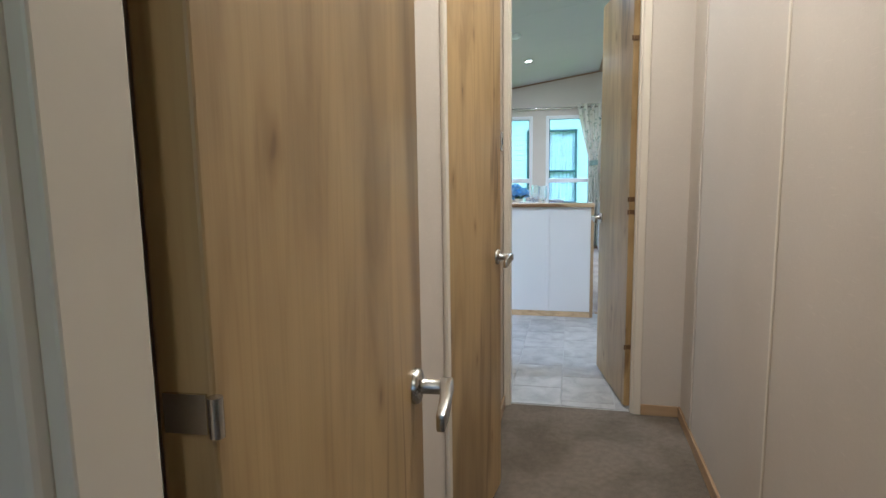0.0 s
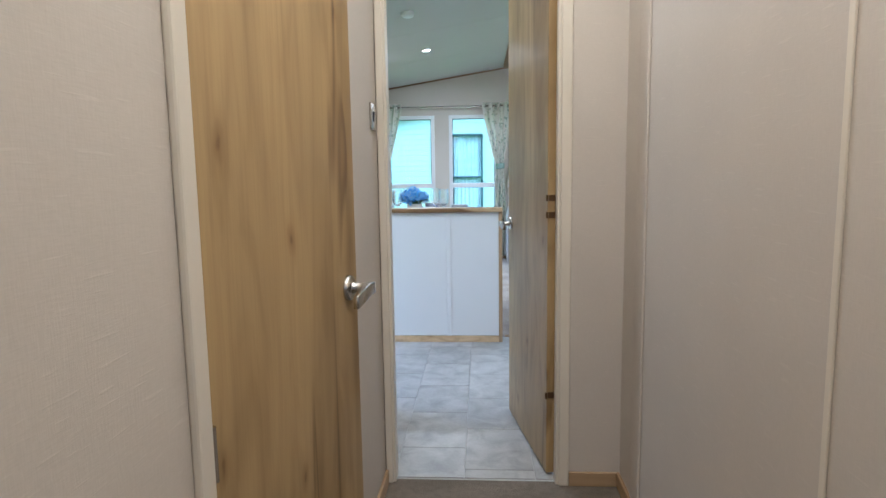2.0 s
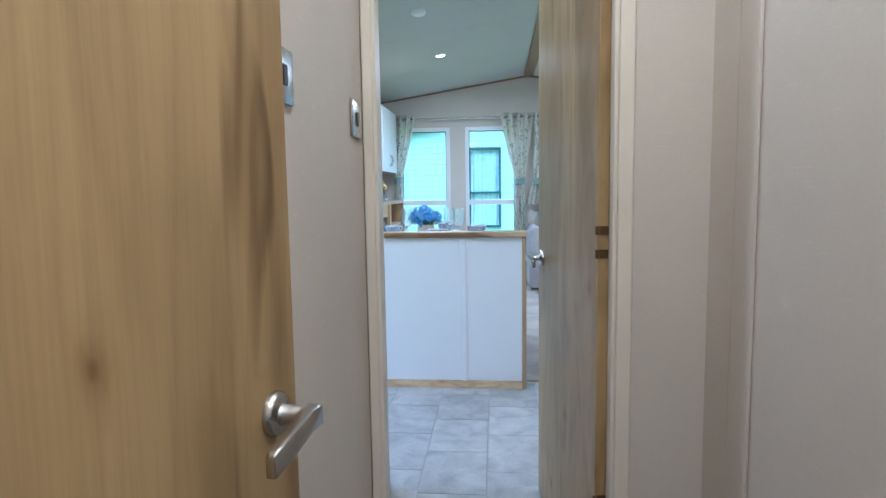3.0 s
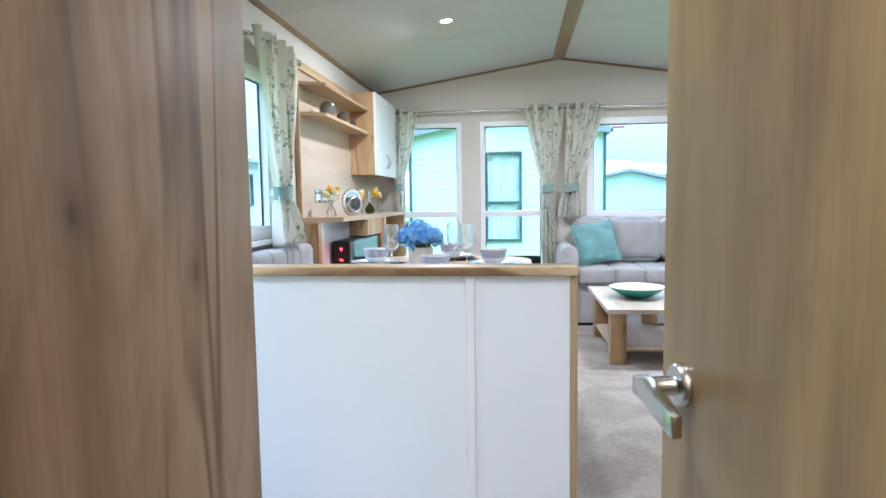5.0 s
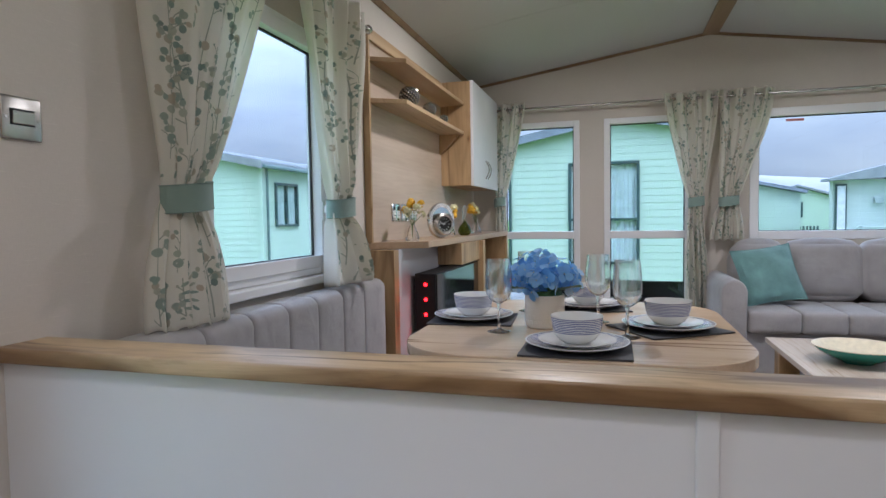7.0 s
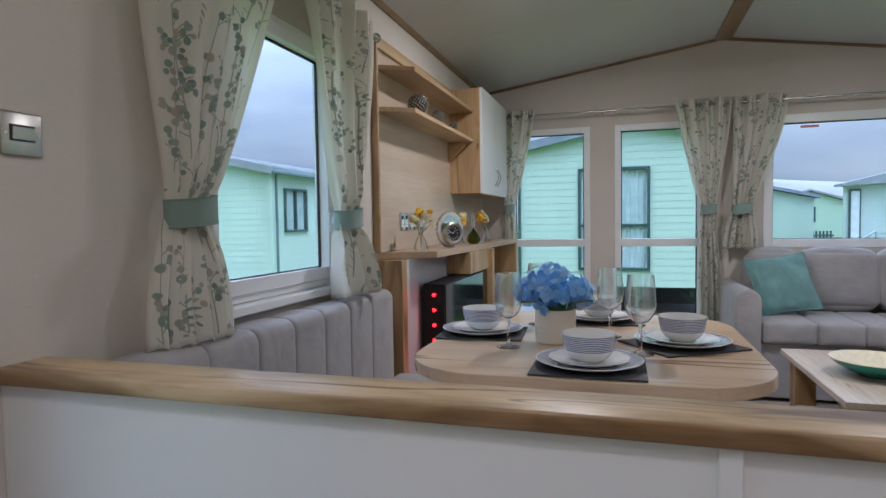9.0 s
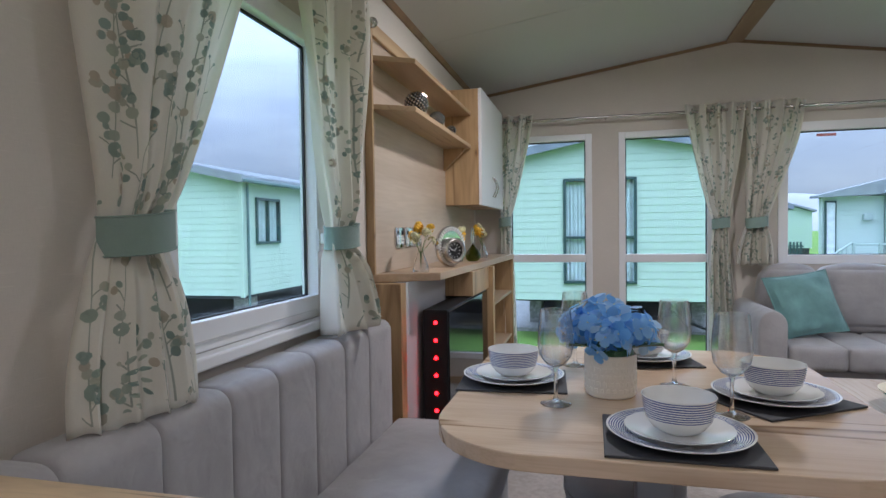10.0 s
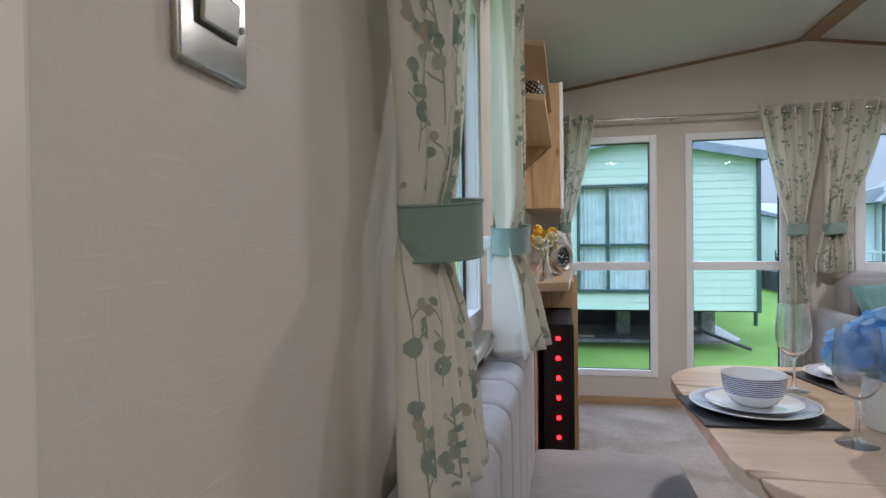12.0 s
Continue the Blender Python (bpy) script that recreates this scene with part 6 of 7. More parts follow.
for ya, yb in ((7.93, 8.48), (7.30, 7.92), (6.68, 7.29), (6.06, 6.67)):
    bm = padded((1.97, ya, 0.53), (2.17, yb, 0.925), 0.035, 0.06, 9)
    bmesh.ops.rotate(bm, cent=(2.07, (ya + yb) / 2, 0.53), matrix=Matrix.Rotation(radians(8), 3, "Y"), verts=bm.verts)
    part("back_cushion", bm, M_SOFA, sf, "", True)


def scatter_cushion(x, y, z, turn, lean, roll, size=0.40):
    ob = thing("scatter_cushion", (x, y, z), "teal velvet scatter cushion with piped edge on the sofa", "cushion", "scatter cushions")
    bm = bmesh.new()
    n = 14
    front, back = [], []
    for k in range(n + 1):
        fr, bk = [], []
        for i in range(n + 1):
            u, v = i / n * 2 - 1, k / n * 2 - 1
            pull = 1 - 0.07 * (1 - abs(u) ** 2) * abs(v) ** 4 - 0.07 * (1 - abs(v) ** 2) * abs(u) ** 4
            th = 0.075 * ((1 - u ** 2) * (1 - v ** 2)) ** 0.45
            th *= 1 + 0.10 * math.sin(5 * u + 3 * v) + 0.05 * math.sin(11 * u * v + 4 * v)
            fr.append(bm.verts.new((u * size / 2 * pull, -th, v * size / 2 * pull)))
            bk.append(fr[-1] if abs(u) == 1 or abs(v) == 1 else bm.verts.new((u * size / 2 * pull, th, v * size / 2 * pull)))
        front.append(fr), back.append(bk)
    for g, flip in ((front, False), (back, True)):
        for k in range(n):
            for i in range(n):
                f = (g[k][i], g[k][i + 1], g[k + 1][i + 1], g[k + 1][i])
                bm.faces.new(f[::-1] if flip else f)
    q = Matrix.Translation((0, 0, size / 2)) @ pose(0, 0, 0, lean, 0, 0) @ pose(0, 0, 0, 0, roll, 0)
    bmesh.ops.transform(bm, matrix=q, verts=bm.verts)
    part("cover", bm, M_TEAL, ob, "", True, True)
    edge = []
    for u, v in [(-1 + 2 * i / 10, -1) for i in range(10)] + [(1, -1 + 2 * i / 10) for i in range(10)] + [(1 - 2 * i / 10, 1) for i in range(10)] + [(-1, 1 - 2 * i / 10) for i in range(11)]:
        pull = 1 - 0.07 * (1 - abs(u) ** 2) * abs(v) ** 4 - 0.07 * (1 - abs(v) ** 2) * abs(u) ** 4
        edge.append(q @ Vector((u * size / 2 * pull, 0, v * size / 2 * pull)))
    part("piping", tube(edge, 0.004, 6), M_TEAL, ob, "", True, True)
    ob.matrix_basis = Matrix.Translation((x, y, z)) @ pose(0, 0, 0, 0, 0, turn)


scatter_cushion(0.70, 8.33, 0.52, 10, -24, -8)
scatter_cushion(1.86, 8.25, 0.52, -34, -20, 7)

# ---------------------------------------------------------------- coffee table
ct = thing("coffee_table", (0.85, 7.25, 0.004), "oak-effect coffee table with chunky legs and lower shelf", "coffee table")
part("tabletop", soften(boxed((0.565, 6.70, 0.365), (1.12, 7.78, 0.395)), 0.003, 2), M_OAKWHITE, ct)
for x in (0.60, 0.985):
    for y in (6.79, 7.60):
        part("leg", soften(boxed((x, y, 0.004), (x + 0.105, y + 0.105, 0.364)), 0.002), M_OAK, ct)
part("lower_shelf", soften(boxed((0.607, 6.83, 0.095), (1.083, 7.67, 0.115)), 0.002), M_OAKWHITE, ct)
part("apron", soften(boxed((0.65, 6.86, 0.075), (1.04, 6.88, 0.095)), 0.002), M_OAK, ct)
fb = thing("fruit_bowl", (0.85, 7.20, 0.395), "shallow teal glazed bowl with cream speckled inside", "bowl")
part("outer_shell", lathe([(0, 0.0), (0.07, 0.0), (0.075, 0.006), (0.12, 0.022), (0.17, 0.052), (0.197, 0.078), (0.198, 0.080)], 56, (0.85, 7.20, 0.395), capped=False), M_BOWLTEAL, fb, "teal glazed outside", True)
part("inside", lathe([(0.199, 0.080), (0.199, 0.084), (0.195, 0.083), (0.168, 0.058), (0.118, 0.029), (0.07, 0.013), (0, 0.010)], 56, (0.85, 7.20, 0.395), capped=False), M_BOWLRIM, fb, "cream speckled inside", True)

# ---------------------------------------------------------------- outside
bm = bmesh.new()
n = 40
grid = {}
for i in range(n + 1):
    for k in range(n + 1):
        u, v = i / n * 2 - 1, k / n * 2 - 1
        x, y = 900 * u * abs(u) ** 2, 20 + 900 * v * abs(v) ** 2
        far = max(0.0, math.hypot(x, y - 10) - 60)
        grid[i, k] = bm.verts.new((x, y, GROUND + 0.03 * math.sin(x * 0.7) * math.sin(y * 0.5) * (math.hypot(x, y) > 8) + far * 0.002))
for i in range(n):
    for k in range(n):
        bm.faces.new((grid[i, k], grid[i + 1, k], grid[i + 1, k + 1], grid[i, k + 1]))
shell("ground", bm, M_GRASS, "mown green grass round the holiday homes", "ground")
bm = prism(rounded_outline(-3.6, 1.62, 14.7, 23.5, 0.3, 4), "z", GROUND - 0.03, GROUND + 0.055)
shell("pavement_gravel", bm, M_GRAVEL, "grey gravel base under the neighbouring holiday home", "ground")
shell("pavement_gravel_side", prism(rounded_outline(-10.6, -5.3, 12.2, 24.5, 0.5, 4), "z", GROUND - 0.03, GROUND + 0.035), M_GRAVEL, "grey gravel base under the side holiday home", "ground")
bm = bmesh.new()
prof = [(-260, 0), (-200, 6), (-120, 12), (-60, 17), (-10, 20), (25, 21), (52, 19), (75, 15.5), (95, 12.5), (150, 9.5), (260, 7), (340, 0)]
rows = []
for d, k in ((0, 0.0), (40, 0.55), (90, 1.0), (160, 0.9), (230, 0.0)):
    rows.append([bm.verts.new((x * 1.3 + d * 0.1, 250 + d, GROUND + z * k * 1.12 + (1.2 * math.sin(x * 0.11) if 0 < k else 0))) for x, z in prof])
for p, q in zip(rows, rows[1:]):
    for i in range(len(prof) - 1):
        bm.faces.new((p[i], p[i + 1], q[i + 1], q[i]))
shell("backdrop_hill", bm, M_HILL, "low moorland hill in the distance, its colour paled by haze", "hill")


def board_mesh(name, length, h, axis):
    """One lapped board: a thin wedge with a rounded lower lip, lying along axis."""
    prof = [(0.0, 0.0), (0.005, 0.0), (0.0062, 0.003), (0.0062, 0.009), (0.002, h), (0.0, h)]
    bm = bmesh.new()
    ends = []
    for c in (-length / 2, length / 2):
        ends.append([bm.verts.new((c, -p[0], p[1]) if axis == "x" else (p[0], c, p[1])) for p in prof])
    bm.faces.new(ends[0])
    bm.faces.new(ends[1][::-1])
    for i in range(len(prof)):
        j = (i + 1) % len(prof)
        bm.faces.new((ends[0][i], ends[1][i], ends[1][j], ends[0][j]))
    bmesh.ops.recalc_face_normals(bm, faces=bm.faces)
    me = bpy.data.meshes.new(name)
    bm.to_mesh(me)
    bm.free()
    me.materials.append(M_MINT)
    return me


def lay_boards(parent, axis, plane, u0, u1, z0, z1, pitch, holes, top=None):
    """Lapped boards on a face; holes: (ua, ub, za, zb) left open; top(z): the span at that height under a gable."""
    base = root_place(parent)
    store = {}
    z = z0
    while z < z1 - 0.01:
        a, b = (u0, u1) if top is None else top(z + pitch)
        spans = [(a, b)]
        for ha, hb, za, zb in holes:
            if z + pitch > za + 0.01 and z < zb - 0.01:
                spans = [s for p, q in spans for s in ((p, min(q, ha)), (max(p, hb), q)) if s[1] - s[0] > 0.03]
        for p, q in spans:
            if q - p < 0.05:
                continue
            key = round(q - p, 3)
            if key not in store:
                store[key] = board_mesh("board", q - p, pitch + 0.006, axis)
            ob = new("board", store[key])
            ob.parent = parent
            mid = (p + q) / 2
            ob.location = Vector((mid, plane, z) if axis == "x" else (plane, mid, z)) - base
        z += pitch


def outside_window(parent, axis, plane, face, u0, u1, z0, z1, mullions, transoms):
    """A dark framed window with net curtains behind the panes."""
    at = (plane, (u0 + u1) / 2, z0) if axis == "y" else ((u0 + u1) / 2, plane, z0)

    def put(bm, ca, cb, ua, ub, za, zb, bev=0.0):
        ca, cb = plane + face * ca, plane + face * cb
        box(bm, (ua, ca, za) if axis == "x" else (ca, ua, za), (ub, cb, zb) if axis == "x" else (cb, ub, zb), bev)
    bm = bmesh.new()
    w = 0.045
    put(bm, -0.03, 0.045, u0, u0 + w, z0, z1, 0.004)
    put(bm, -0.03, 0.045, u1 - w, u1, z0, z1, 0.004)
    put(bm, -0.03, 0.044, u0 + w, u1 - w, z1 - w, z1, 0.004)
    put(bm, -0.03, 0.044, u0 + w, u1 - w, z0, z0 + w, 0.004)
    for m in mullions:
        put(bm, -0.03, 0.040, m - 0.019, m + 0.019, z0 + w, z1 - w, 0.004)
    for t in transoms:
        put(bm, -0.03, 0.036, u0 + w, u1 - w, t - 0.02, t + 0.02, 0.004)
    win = part("window", bm, M_DARKFRAME, parent, "dark green window frame")
    bm = bmesh.new()
    put(bm, 0.008, 0.012, u0 + w, u1 - w, z0 + w, z1 - w)
    p = part("pane", bm, M_GLASS, win)
    p.visible_shadow = False
    us = [u0 + w, *mullions, u1 - w]
    for a, b in zip(us, us[1:]):
        bm = bmesh.new()
        cols = 40
        prev = None
        for i in range(cols + 1):
            t = i / cols
            u = a + (b - a) * t
            open_ = 0.012 * math.sin(2 * math.pi * 7 * t) + 0.006 * math.sin(2 * math.pi * 17 * t + 1)
            c = plane - face * (0.03 - open_)
            col = [bm.verts.new((u, c, z) if axis == "x" else (c, u, z)) for z in (z0 + w, z1 - w)]
            if prev:
                bm.faces.new((prev[0], col[0], col[1], prev[1]))
            prev = col
        part("net_curtain", bm, M_NET, win, "white net curtain", True)
    return win


# neighbour facing the glazed doors: gable end in mint boards
NX0, NX1, NYY, NB, NE, NR = -1.98, 1.57, 13.8, 0.09, 2.34, 2.68
nh = thing("neighbour_home", (-0.2, 13.8, GROUND), "mint green boarded holiday home with dark green window", "holiday home")
WIN_N = (-1.02, 0.09, 0.355, 2.0)
part("wall", wall_with_holes("y", NYY + 0.03, NYY + 0.12, NX0 + 0.03, NX1 - 0.03, NB, NE, [WIN_N]), M_MINT, nh, "mint boarded gable wall")
part("gable", prism([(NX0 + 0.03, NE), (NX1 - 0.03, NE), ((NX0 + NX1) / 2, NR - 0.02)], "y", NYY + 0.03, NYY + 0.12), M_MINT, nh)
part("side_wall", boxed((NX1 - 0.12, NYY + 0.12, NB), (NX1, 23.0, NE)), M_MINT, nh)
part("side_wall", boxed((NX0, NYY + 0.12, NB), (NX0 + 0.12, 23.0, NE)), M_MINT, nh)
part("end_wall", boxed((NX0, 22.9, NB), (NX1, 23.0, NE)), M_MINT, nh)
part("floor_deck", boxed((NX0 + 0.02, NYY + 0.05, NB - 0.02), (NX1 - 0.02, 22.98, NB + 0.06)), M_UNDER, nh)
ridge = (NX0 + NX1) / 2
for xa, s in ((NX0, -1), (NX1, 1)):
    rf = part("roof", prism([(xa + s * 0.07, NE - 0.01), (ridge, NR + 0.02), (ridge, NR + 0.09), (xa + s * 0.07, NE + 0.07)], "y", NYY - 0.10, 23.1), M_ROOF, nh, "slate-blue roof slope")
    part("bargeboard", prism([(xa + s * 0.08, NE - 0.06), (ridge, NR - 0.03), (ridge, NR + 0.095), (xa + s * 0.08, NE + 0.075)], "y", NYY - 0.125, NYY - 0.10), M_ROOF, rf, "slate-blue bargeboard")
    part("gutter", boxed((xa + s * 0.06, NYY - 0.12, NE - 0.03), (xa + s * 0.13, 23.1, NE + 0.03), 0.01), M_DARKFRAME, rf, "dark gutter")
    part("corner_post", boxed((xa - 0.022, NYY - 0.03, NB - 0.02), (xa + 0.022, NYY + 0.03, NE), 0.004), M_DARKFRAME, nh, "dark green corner trim")
    part("downpipe", tube([(xa + s * 0.035, NYY + 0.3, NB - 0.25), (xa + s * 0.035, NYY + 0.3, NE - 0.02)], 0.028, 10), M_DARKFRAME, nh, "dark downpipe", True)
outside_window(nh, "x", NYY + 0.03, -1, *WIN_N, (-0.555,), (1.08,))
for x in (-1.6, -0.2, 1.2):
    for y in (15.5, 18.0, 20.5, 22.6):
        part("support_stack", boxed((x - 0.11, y - 0.20, GROUND), (x + 0.11, y + 0.20, NB - 0.02), 0.006), M_GRAVEL, nh, "grey block support")
part("chassis_beam", boxed((-1.15, 13.95, NB - 0.16), (-1.08, 22.9, NB - 0.02)), M_UNDER, nh)
part("chassis_beam", boxed((0.68, 13.95, NB - 0.16), (0.75, 22.9, NB - 0.02)), M_UNDER, nh)
# near-black sheet across the underside gives the deep shade beneath the floor
part("under_shade_sheet", boxed((NX0 + 0.15, 16.4, GROUND), (NX1 - 0.1, 16.45, NB - 0.02)), M_UNDER, nh, "dark sheet standing in for the shade under the home")
part("tow_bar", tube([(0.55, 14.2, NB - 0.12), (0.95, 14.4, GROUND + 0.24), (1.5, 13.95, GROUND + 0.06)], 0.025, 8), M_UNDER, nh, "dark brace under the floor", True)
for x in (-1.15, 0.2):
    tagged(part("paving_slab", soften(boxed((x, 14.85, GROUND + 0.035), (x + 0.42, 15.15, GROUND + 0.09)), 0.006)
                , M_PAVER), "buff paving slab on the gravel", "slab", "paving slabs")

# neighbour seen through the side window: long side in mint boards
SX, SY0, SY1, SB, SE, SR = -6.2, 12.98, 22.8, 0.17, 2.10, 2.50
SXW = -9.8
sh = thing("neighbour_home", (-8.0, 17.0, GROUND), "long mint green boarded holiday home with dark framed windows", "holiday home")
WINS = ((13.42, 14.22, 1.03, 1.84), (15.62, 16.28, 1.07, 1.82), (17.4, 18.1, 1.03, 1.84), (19.6, 20.4, 1.03, 1.84))
part("long_wall", wall_with_holes("x", SX - 0.12, SX - 0.03, SY0 + 0.03, SY1, SB, SE, list(WINS)), M_MINT, sh, "mint boarded long wall")
part("gable_wall", prism([(SXW, SB), (SX - 0.12, SB), (SX - 0.03, SE), ((SXW + SX) / 2, SR), (SXW, SE)], "y", SY0 + 0.03, SY0 + 0.12), M_MINT, sh, "mint boarded gable wall")
part("far_wall", boxed((SXW, SY0 + 0.12, SB), (SXW + 0.1, SY1, SE)), M_MINT, sh)
part("floor_deck", boxed((SXW, SY0 + 0.05, SB - 0.05), (SX - 0.05, SY1, SB + 0.05)), M_UNDER, sh)
ridge = (SXW + SX) / 2
for xa, s in ((SXW, -1), (SX, 1)):
    rf = part("roof", prism([(xa + s * 0.12, SE - 0.01), (ridge, SR + 0.02), (ridge, SR + 0.08), (xa + s * 0.12, SE + 0.06)], "y", SY0 - 0.14, SY1 + 0.1), M_PALEROOF, sh, "pale grey tiled roof slope")
    part("gutter", boxed((xa + s * 0.10, SY0 - 0.14, SE - 0.05), (xa + s * 0.18, SY1 + 0.1, SE + 0.01), 0.012), M_PIPE, rf, "grey-green gutter")
    part("bargeboard", prism([(xa + s * 0.12, SE - 0.06), (ridge, SR - 0.03), (ridge, SR + 0.085), (xa + s * 0.12, SE + 0.065)], "y", SY0 - 0.165, SY0 - 0.14), M_PALEROOF, rf)
bm = bmesh.new()
for i in range(32):
    y = SY0 - 0.1 + i * 0.31
    box(bm, (0, y, 0), (1.78, y + 0.05, 0.022), 0.004, 1, Matrix.Translation((SX + 0.10, 0, SE + 0.062)) @ pose(0, 0, 0, 0, math.degrees(math.atan2(SR - SE + 0.02, 1.9)), 0) @ Matrix.Diagonal((-1, 1, 1, 1)))
part("roof_ribs", bm, M_PALEROOF, sh, "raised ribs of the roof sheets")
part("corner_post", boxed((SX - 0.035, SY0 - 0.035, SB - 0.02), (SX + 0.03, SY0 + 0.03, SE), 0.004), M_MINT, sh, "mint corner trim")
part("downpipe", tube([(SX + 0.05, SY0 + 0.10, SB - 0.25), (SX + 0.05, SY0 + 0.10, SE - 0.03)], 0.024, 10), M_PIPE, sh, "grey-green downpipe", True)
for u0, u1, z0, z1 in WINS:
    outside_window(sh, "y", SX - 0.03, 1, u0, u1, z0, z1, ((u0 + u1) / 2,), ())
for y in (13.5, 16.0, 19.0, 22.0):
    for x in (-6.5, -9.4):
        part("support_stack", boxed((x - 0.11, y - 0.2, GROUND), (x + 0.11, y + 0.2, SB - 0.05), 0.006), M_GRAVEL, sh, "grey block support")
# second near-black sheet, put in for the shade under the side home
part("under_shade_sheet", boxed((-7.7, SY0 + 0.4, GROUND), (-7.65, SY1, SB - 0.05)), M_UNDER, sh, "dark sheet standing in for the shade under the home")
for y in (14.75, 15.25):
    tagged(part("gas_bottle", lathe([(0, 0), (0.14, 0), (0.155, 0.02), (0.155, 0.42), (0.12, 0.49), (0.05, 0.52), (0.05, 0.58), (0, 0.58)], 24, (-5.95, y, GROUND + 0.036)), M_PVC, smooth=True), "white gas bottle standing beside the side holiday home", "gas bottle", "gas bottles")


# homes further off
def far_home(name, x0, x1, y0, y1, z0, ze, zr, mat, roofmat, label):
    ob = thing(name, ((x0 + x1) / 2, y0, GROUND), label, "holiday home")
    r = (x0 + x1) / 2
    part("wall", prism([(x0, z0), (x1, z0), (x1, ze), (r, zr), (x0, ze)], "y", y0, y1), mat, ob, "boarded walls")
    for xa, s in ((x0, -1), (x1, 1)):
        part("roof", prism([(xa + s * 0.15, ze - 0.02), (r, zr + 0.02), (r, zr + 0.12), (xa + s * 0.15, ze + 0.09)], "y", y0 - 0.2, y1 + 0.2), roofmat, ob, "roof slope")
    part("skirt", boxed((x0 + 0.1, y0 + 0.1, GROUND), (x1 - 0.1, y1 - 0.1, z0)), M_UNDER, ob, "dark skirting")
    return ob


f1 = far_home("distant_home", 2.83, 5.63, 26.0, 36.0, 0.05, 1.80, 2.12, M_MINTFAR, M_ROOF, "mint green holiday home in the distance with slate-blue roof")
f2 = far_home("distant_home", 7.3, 10.5, 39.0, 47.0, 0.1, 2.0, 2.5, M_MINTFAR, M_PALEROOF, "far mint green holiday home beyond the railings")
part("window", boxed((8.4, 38.93, 0.9), (9.2, 39.0, 1.7), 0.01), M_DARKFRAME, f2, "small dark window")
f3 = thing("veranda_home", (8.5, 22.0, GROUND), "pale green holiday home with glazed gable and pale roof", "holiday home")
part("wall", boxed((5.06, 21.2, 0.05), (6.42, 21.45, 1.95)), M_GREYFAR, f3, "pale boarded side wall")
part("roof", prism([(4.9, 1.93), (6.5, 1.99), (6.5, 2.38), (4.9, 1.99)], "y", 20.95, 21.6), M_PALEROOF, f3, "pale roof over the side wing")
part("gable_roof", prism([(6.38, 1.96), (7.2, 2.78), (8.02, 1.96), (8.12, 2.0), (7.2, 2.92), (6.28, 2.0)], "y", 20.6, 21.7), M_PALEROOF, f3, "steep pale grey gable roof")
part("gable_wall", prism([(6.44, 0.05), (7.95, 0.05), (7.95, 1.98), (7.2, 2.72), (6.44, 2.0)], "y", 21.0, 21.6), M_GREYFAR, f3, "pale boarded gable")
part("far_wing", boxed((7.96, 21.2, 0.05), (10.5, 28.0, 1.95)), M_GREYFAR, f3)
for x in (6.48, 6.97, 7.46):
    gw = part("glazed_panel", boxed((x, 20.94, 0.25), (x + 0.40, 20.998, 1.95), 0.01), M_DARKFRAME, f3, "grey framed glazed panel")
    # panes are opaque net material; its pale colour stands for reflected sky
    p = part("pane", boxed((x + 0.05, 20.925, 0.33), (x + 0.35, 20.938, 1.88)), M_NET, gw, "opaque pane coloured pale for its sky reflection")
w3 = part("side_window", boxed((5.10, 21.13, 0.3), (5.36, 21.198, 1.85), 0.01), M_DARKFRAME, f3, "tall dark framed side window")
# same opaque pale pane, reflection given by colour alone
part("pane", boxed((5.14, 21.115, 0.36), (5.32, 21.129, 1.80)), M_NET, w3)
part("wall_lamp", soften(boxed((5.95, 21.08, 1.35), (6.15, 21.198, 1.5)), 0.01), M_FENCE, f3, "grey wall lamp")
part("skirt", boxed((5.3, 21.3, GROUND), (9.6, 28.0, 0.05)), M_UNDER, f3, "dark skirting")
rl = thing("deck_railing", (6.0, 20.2, GROUND), "grey deck railing round the veranda", "railing")
part("deck", boxed((5.0, 19.7, GROUND), (9.5, 20.95, 0.0), 0.01), M_FENCE, rl, "grey timber deck")
for z in (0.28, 0.75):
    part("rail", boxed((5.2, 19.75, z), (9.5, 19.80, z + 0.05), 0.006), M_FENCE, rl)
for i in range(9):
    part("post", boxed((5.2 + i * 0.53, 19.74, 0.0), (5.26 + i * 0.53, 19.80, 0.82), 0.006), M_FENCE, rl)
for i in range(7):
    part("stair_rail", tube([(4.55 + 0.09 * i, 19.77, 0.34 + 0.065 * i - 0.5), (4.55 + 0.09 * i, 19.77, 0.34 + 0.065 * i)], 0.016, 6), M_FENCE, rl, "", True)
part("stair_handrail", tube([(4.45, 19.77, 0.28), (5.2, 19.77, 0.82)], 0.025, 8), M_FENCE, rl, "", True)
fence = thing("picket_fence", (8.0, 34.0, GROUND), "dark timber fence in front of far holiday home", "fence")
for i in range(14):
    part("picket", boxed((6.6 + i * 0.14, 34.0, GROUND), (6.68 + i * 0.14, 34.04, 0.55), 0.005), M_DARKFRAME, fence)
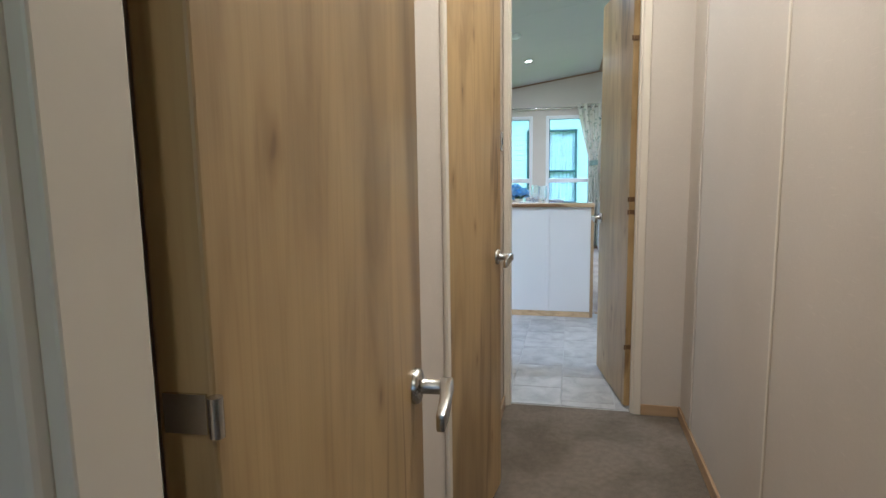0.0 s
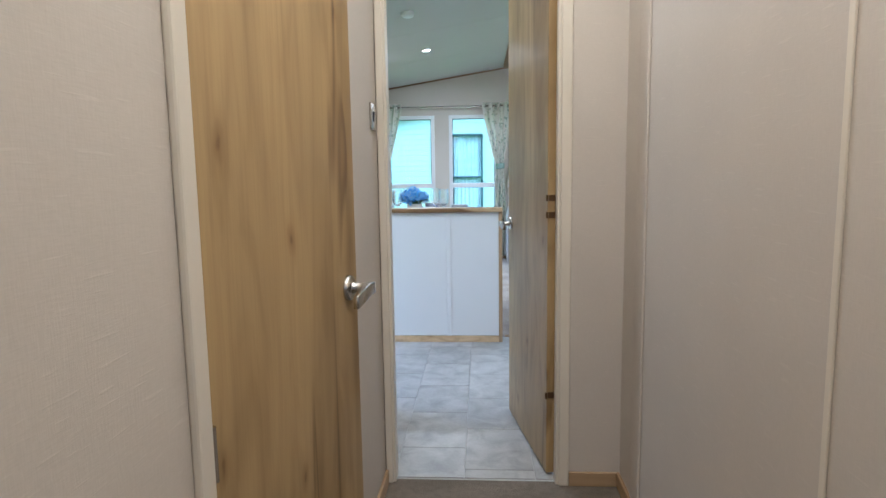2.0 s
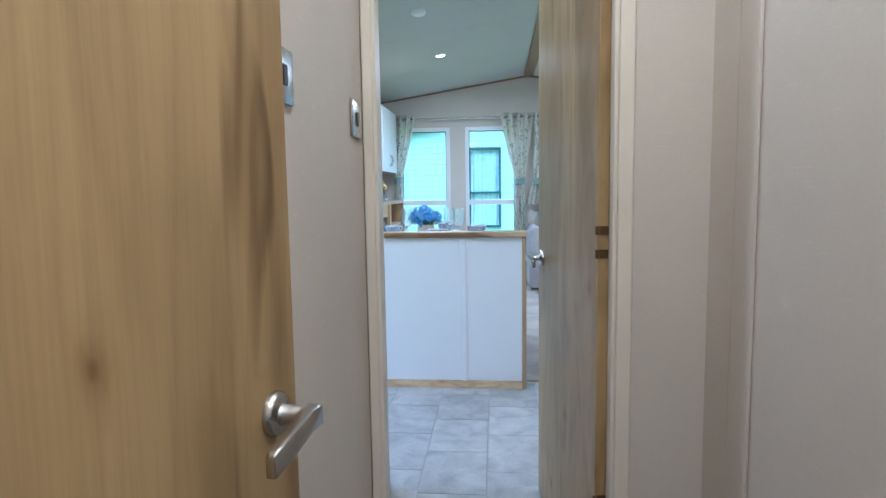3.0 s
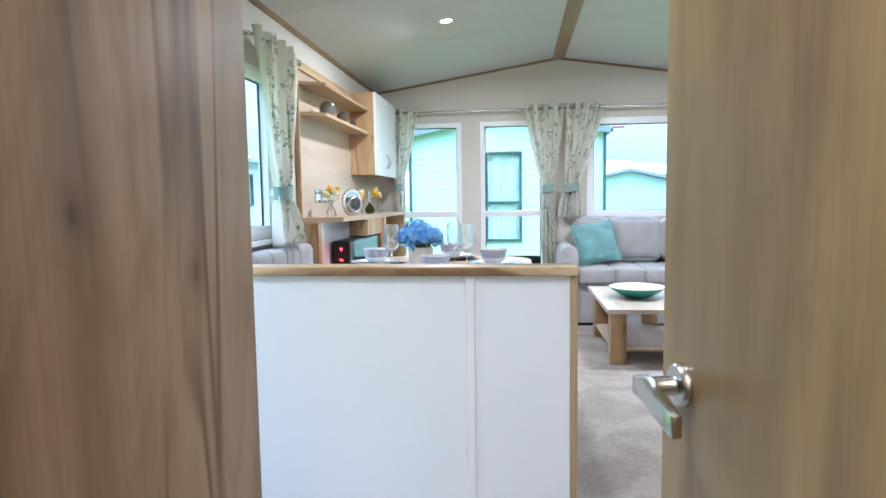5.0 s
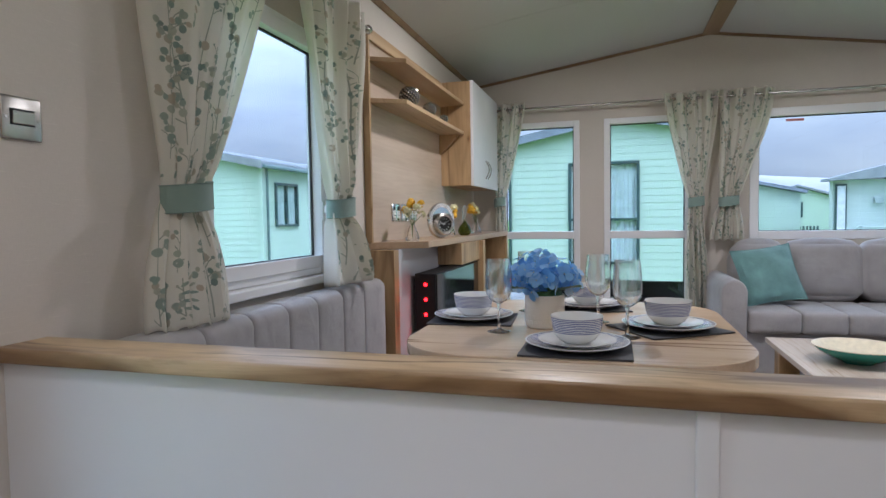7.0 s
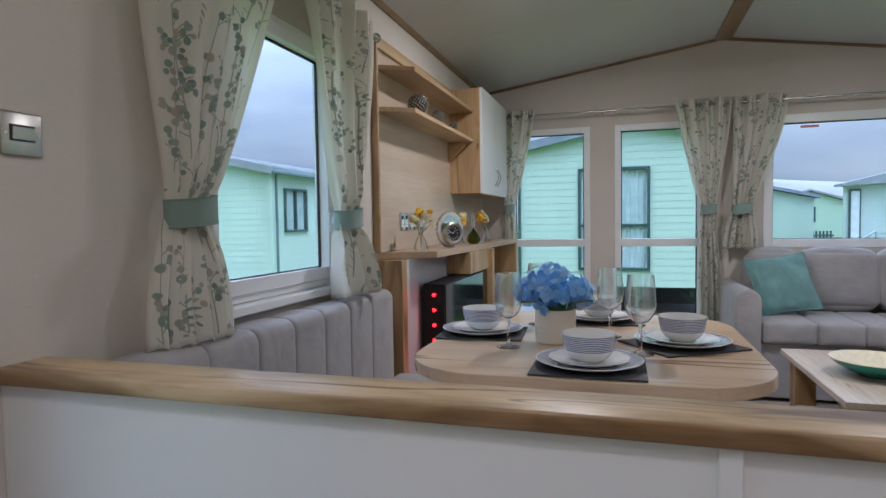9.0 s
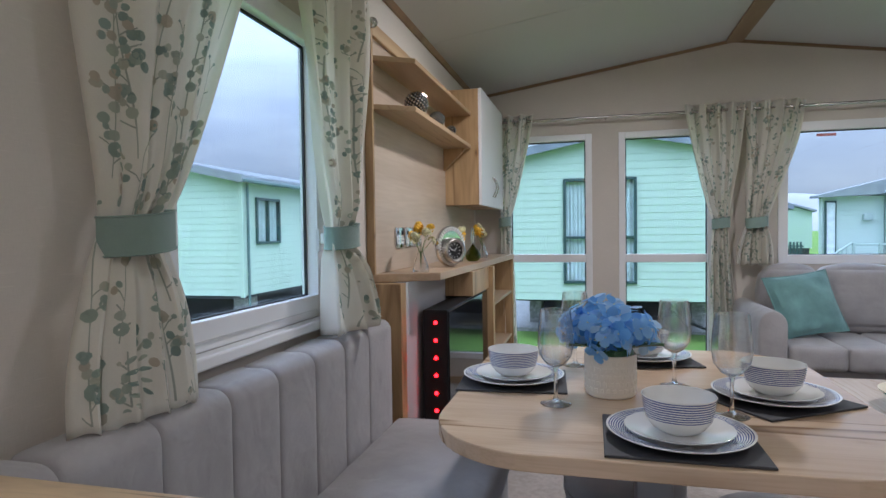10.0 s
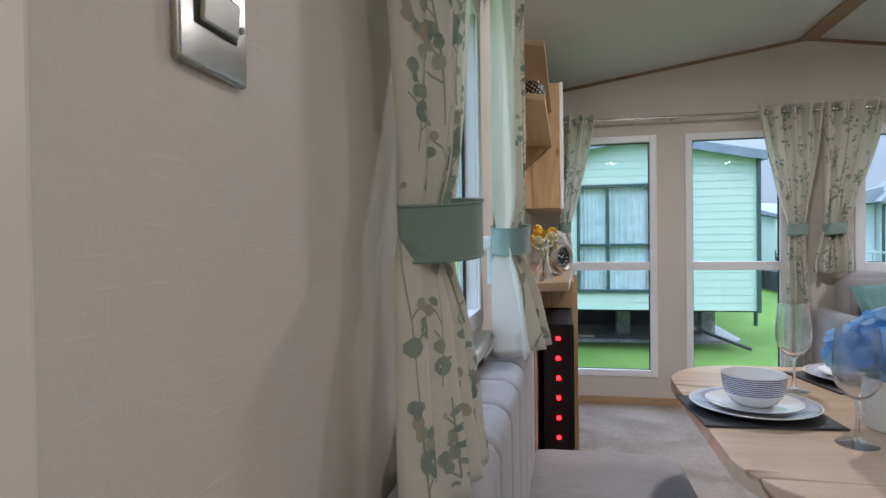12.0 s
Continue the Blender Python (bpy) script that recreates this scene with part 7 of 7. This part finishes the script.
part("rail", boxed((6.55, 34.04, 0.3), (8.6, 34.09, 0.38)), M_DARKFRAME, fence)

# ---------------------------------------------------------------- many small pieces: boards and tiles
half = (NR - NE) / ((NX1 - NX0) / 2)


def gable_span(z):
    if z <= NE:
        return NX0 + 0.03, NX1 - 0.03
    d = (z - NE) / half
    return NX0 + 0.03 + d, NX1 - 0.03 - d


lay_boards(nh, "x", NYY + 0.028, NX0, NX1, NB, NR - 0.06, 0.113, [(WIN_N[0] + 0.005, WIN_N[1] - 0.005, WIN_N[2], WIN_N[3])], gable_span)
lay_boards(sh, "y", SX - 0.028, SY0 + 0.03, SY1, SB, SE - 0.02, 0.11, [(a + 0.005, b - 0.005, c, d) for a, b, c, d in WINS])
half_s = (SR - SE) / ((SX - SXW) / 2)


def gable_span_side(z):
    d = max(0, (z - SE) / half_s)
    return SXW + d, SX - 0.03 - d


lay_boards(sh, "x", SY0 + 0.028, SXW, SX, SB, SR - 0.06, 0.11, [], gable_span_side)

# kitchen floor tiles: staggered stone-effect planks with narrow joints
TW, TL, GAP = 0.262, 0.365, 0.0035
tile_store = {}


def tile(x0, x1, y0, y1):
    key = (round(x1 - x0, 3), round(y1 - y0, 3))
    if key not in tile_store:
        bm = boxed((-key[0] / 2, -key[1] / 2, -0.003), (key[0] / 2, key[1] / 2, 0.001), 0.0012, 1)
        me = bpy.data.meshes.new("tile")
        bm.to_mesh(me)
        bm.free()
        me.materials.append(M_TILE)
        tile_store[key] = me
    ob = new("tile", tile_store[key])
    ob.parent = floor_kitchen
    ob.location = ((x0 + x1) / 2, (y0 + y1) / 2, 0)


col = 0
x = -0.04 - 6 * TW
while x < EX:
    start = 4.06 + (0.18 if (col % 2) else 0.0) - 5 * TL
    y = start
    while y < 4.85:
        xa, xb, ya, yb = max(x + GAP / 2, WX), min(x + TW - GAP / 2, EX), max(y + GAP / 2, HEY + 0.036), min(y + TL - GAP / 2, 4.85)
        if xb - xa > 0.01 and yb - ya > 0.01:
            tile(xa, xb, ya, yb)
        y += TL
    x += TW
    col += 1
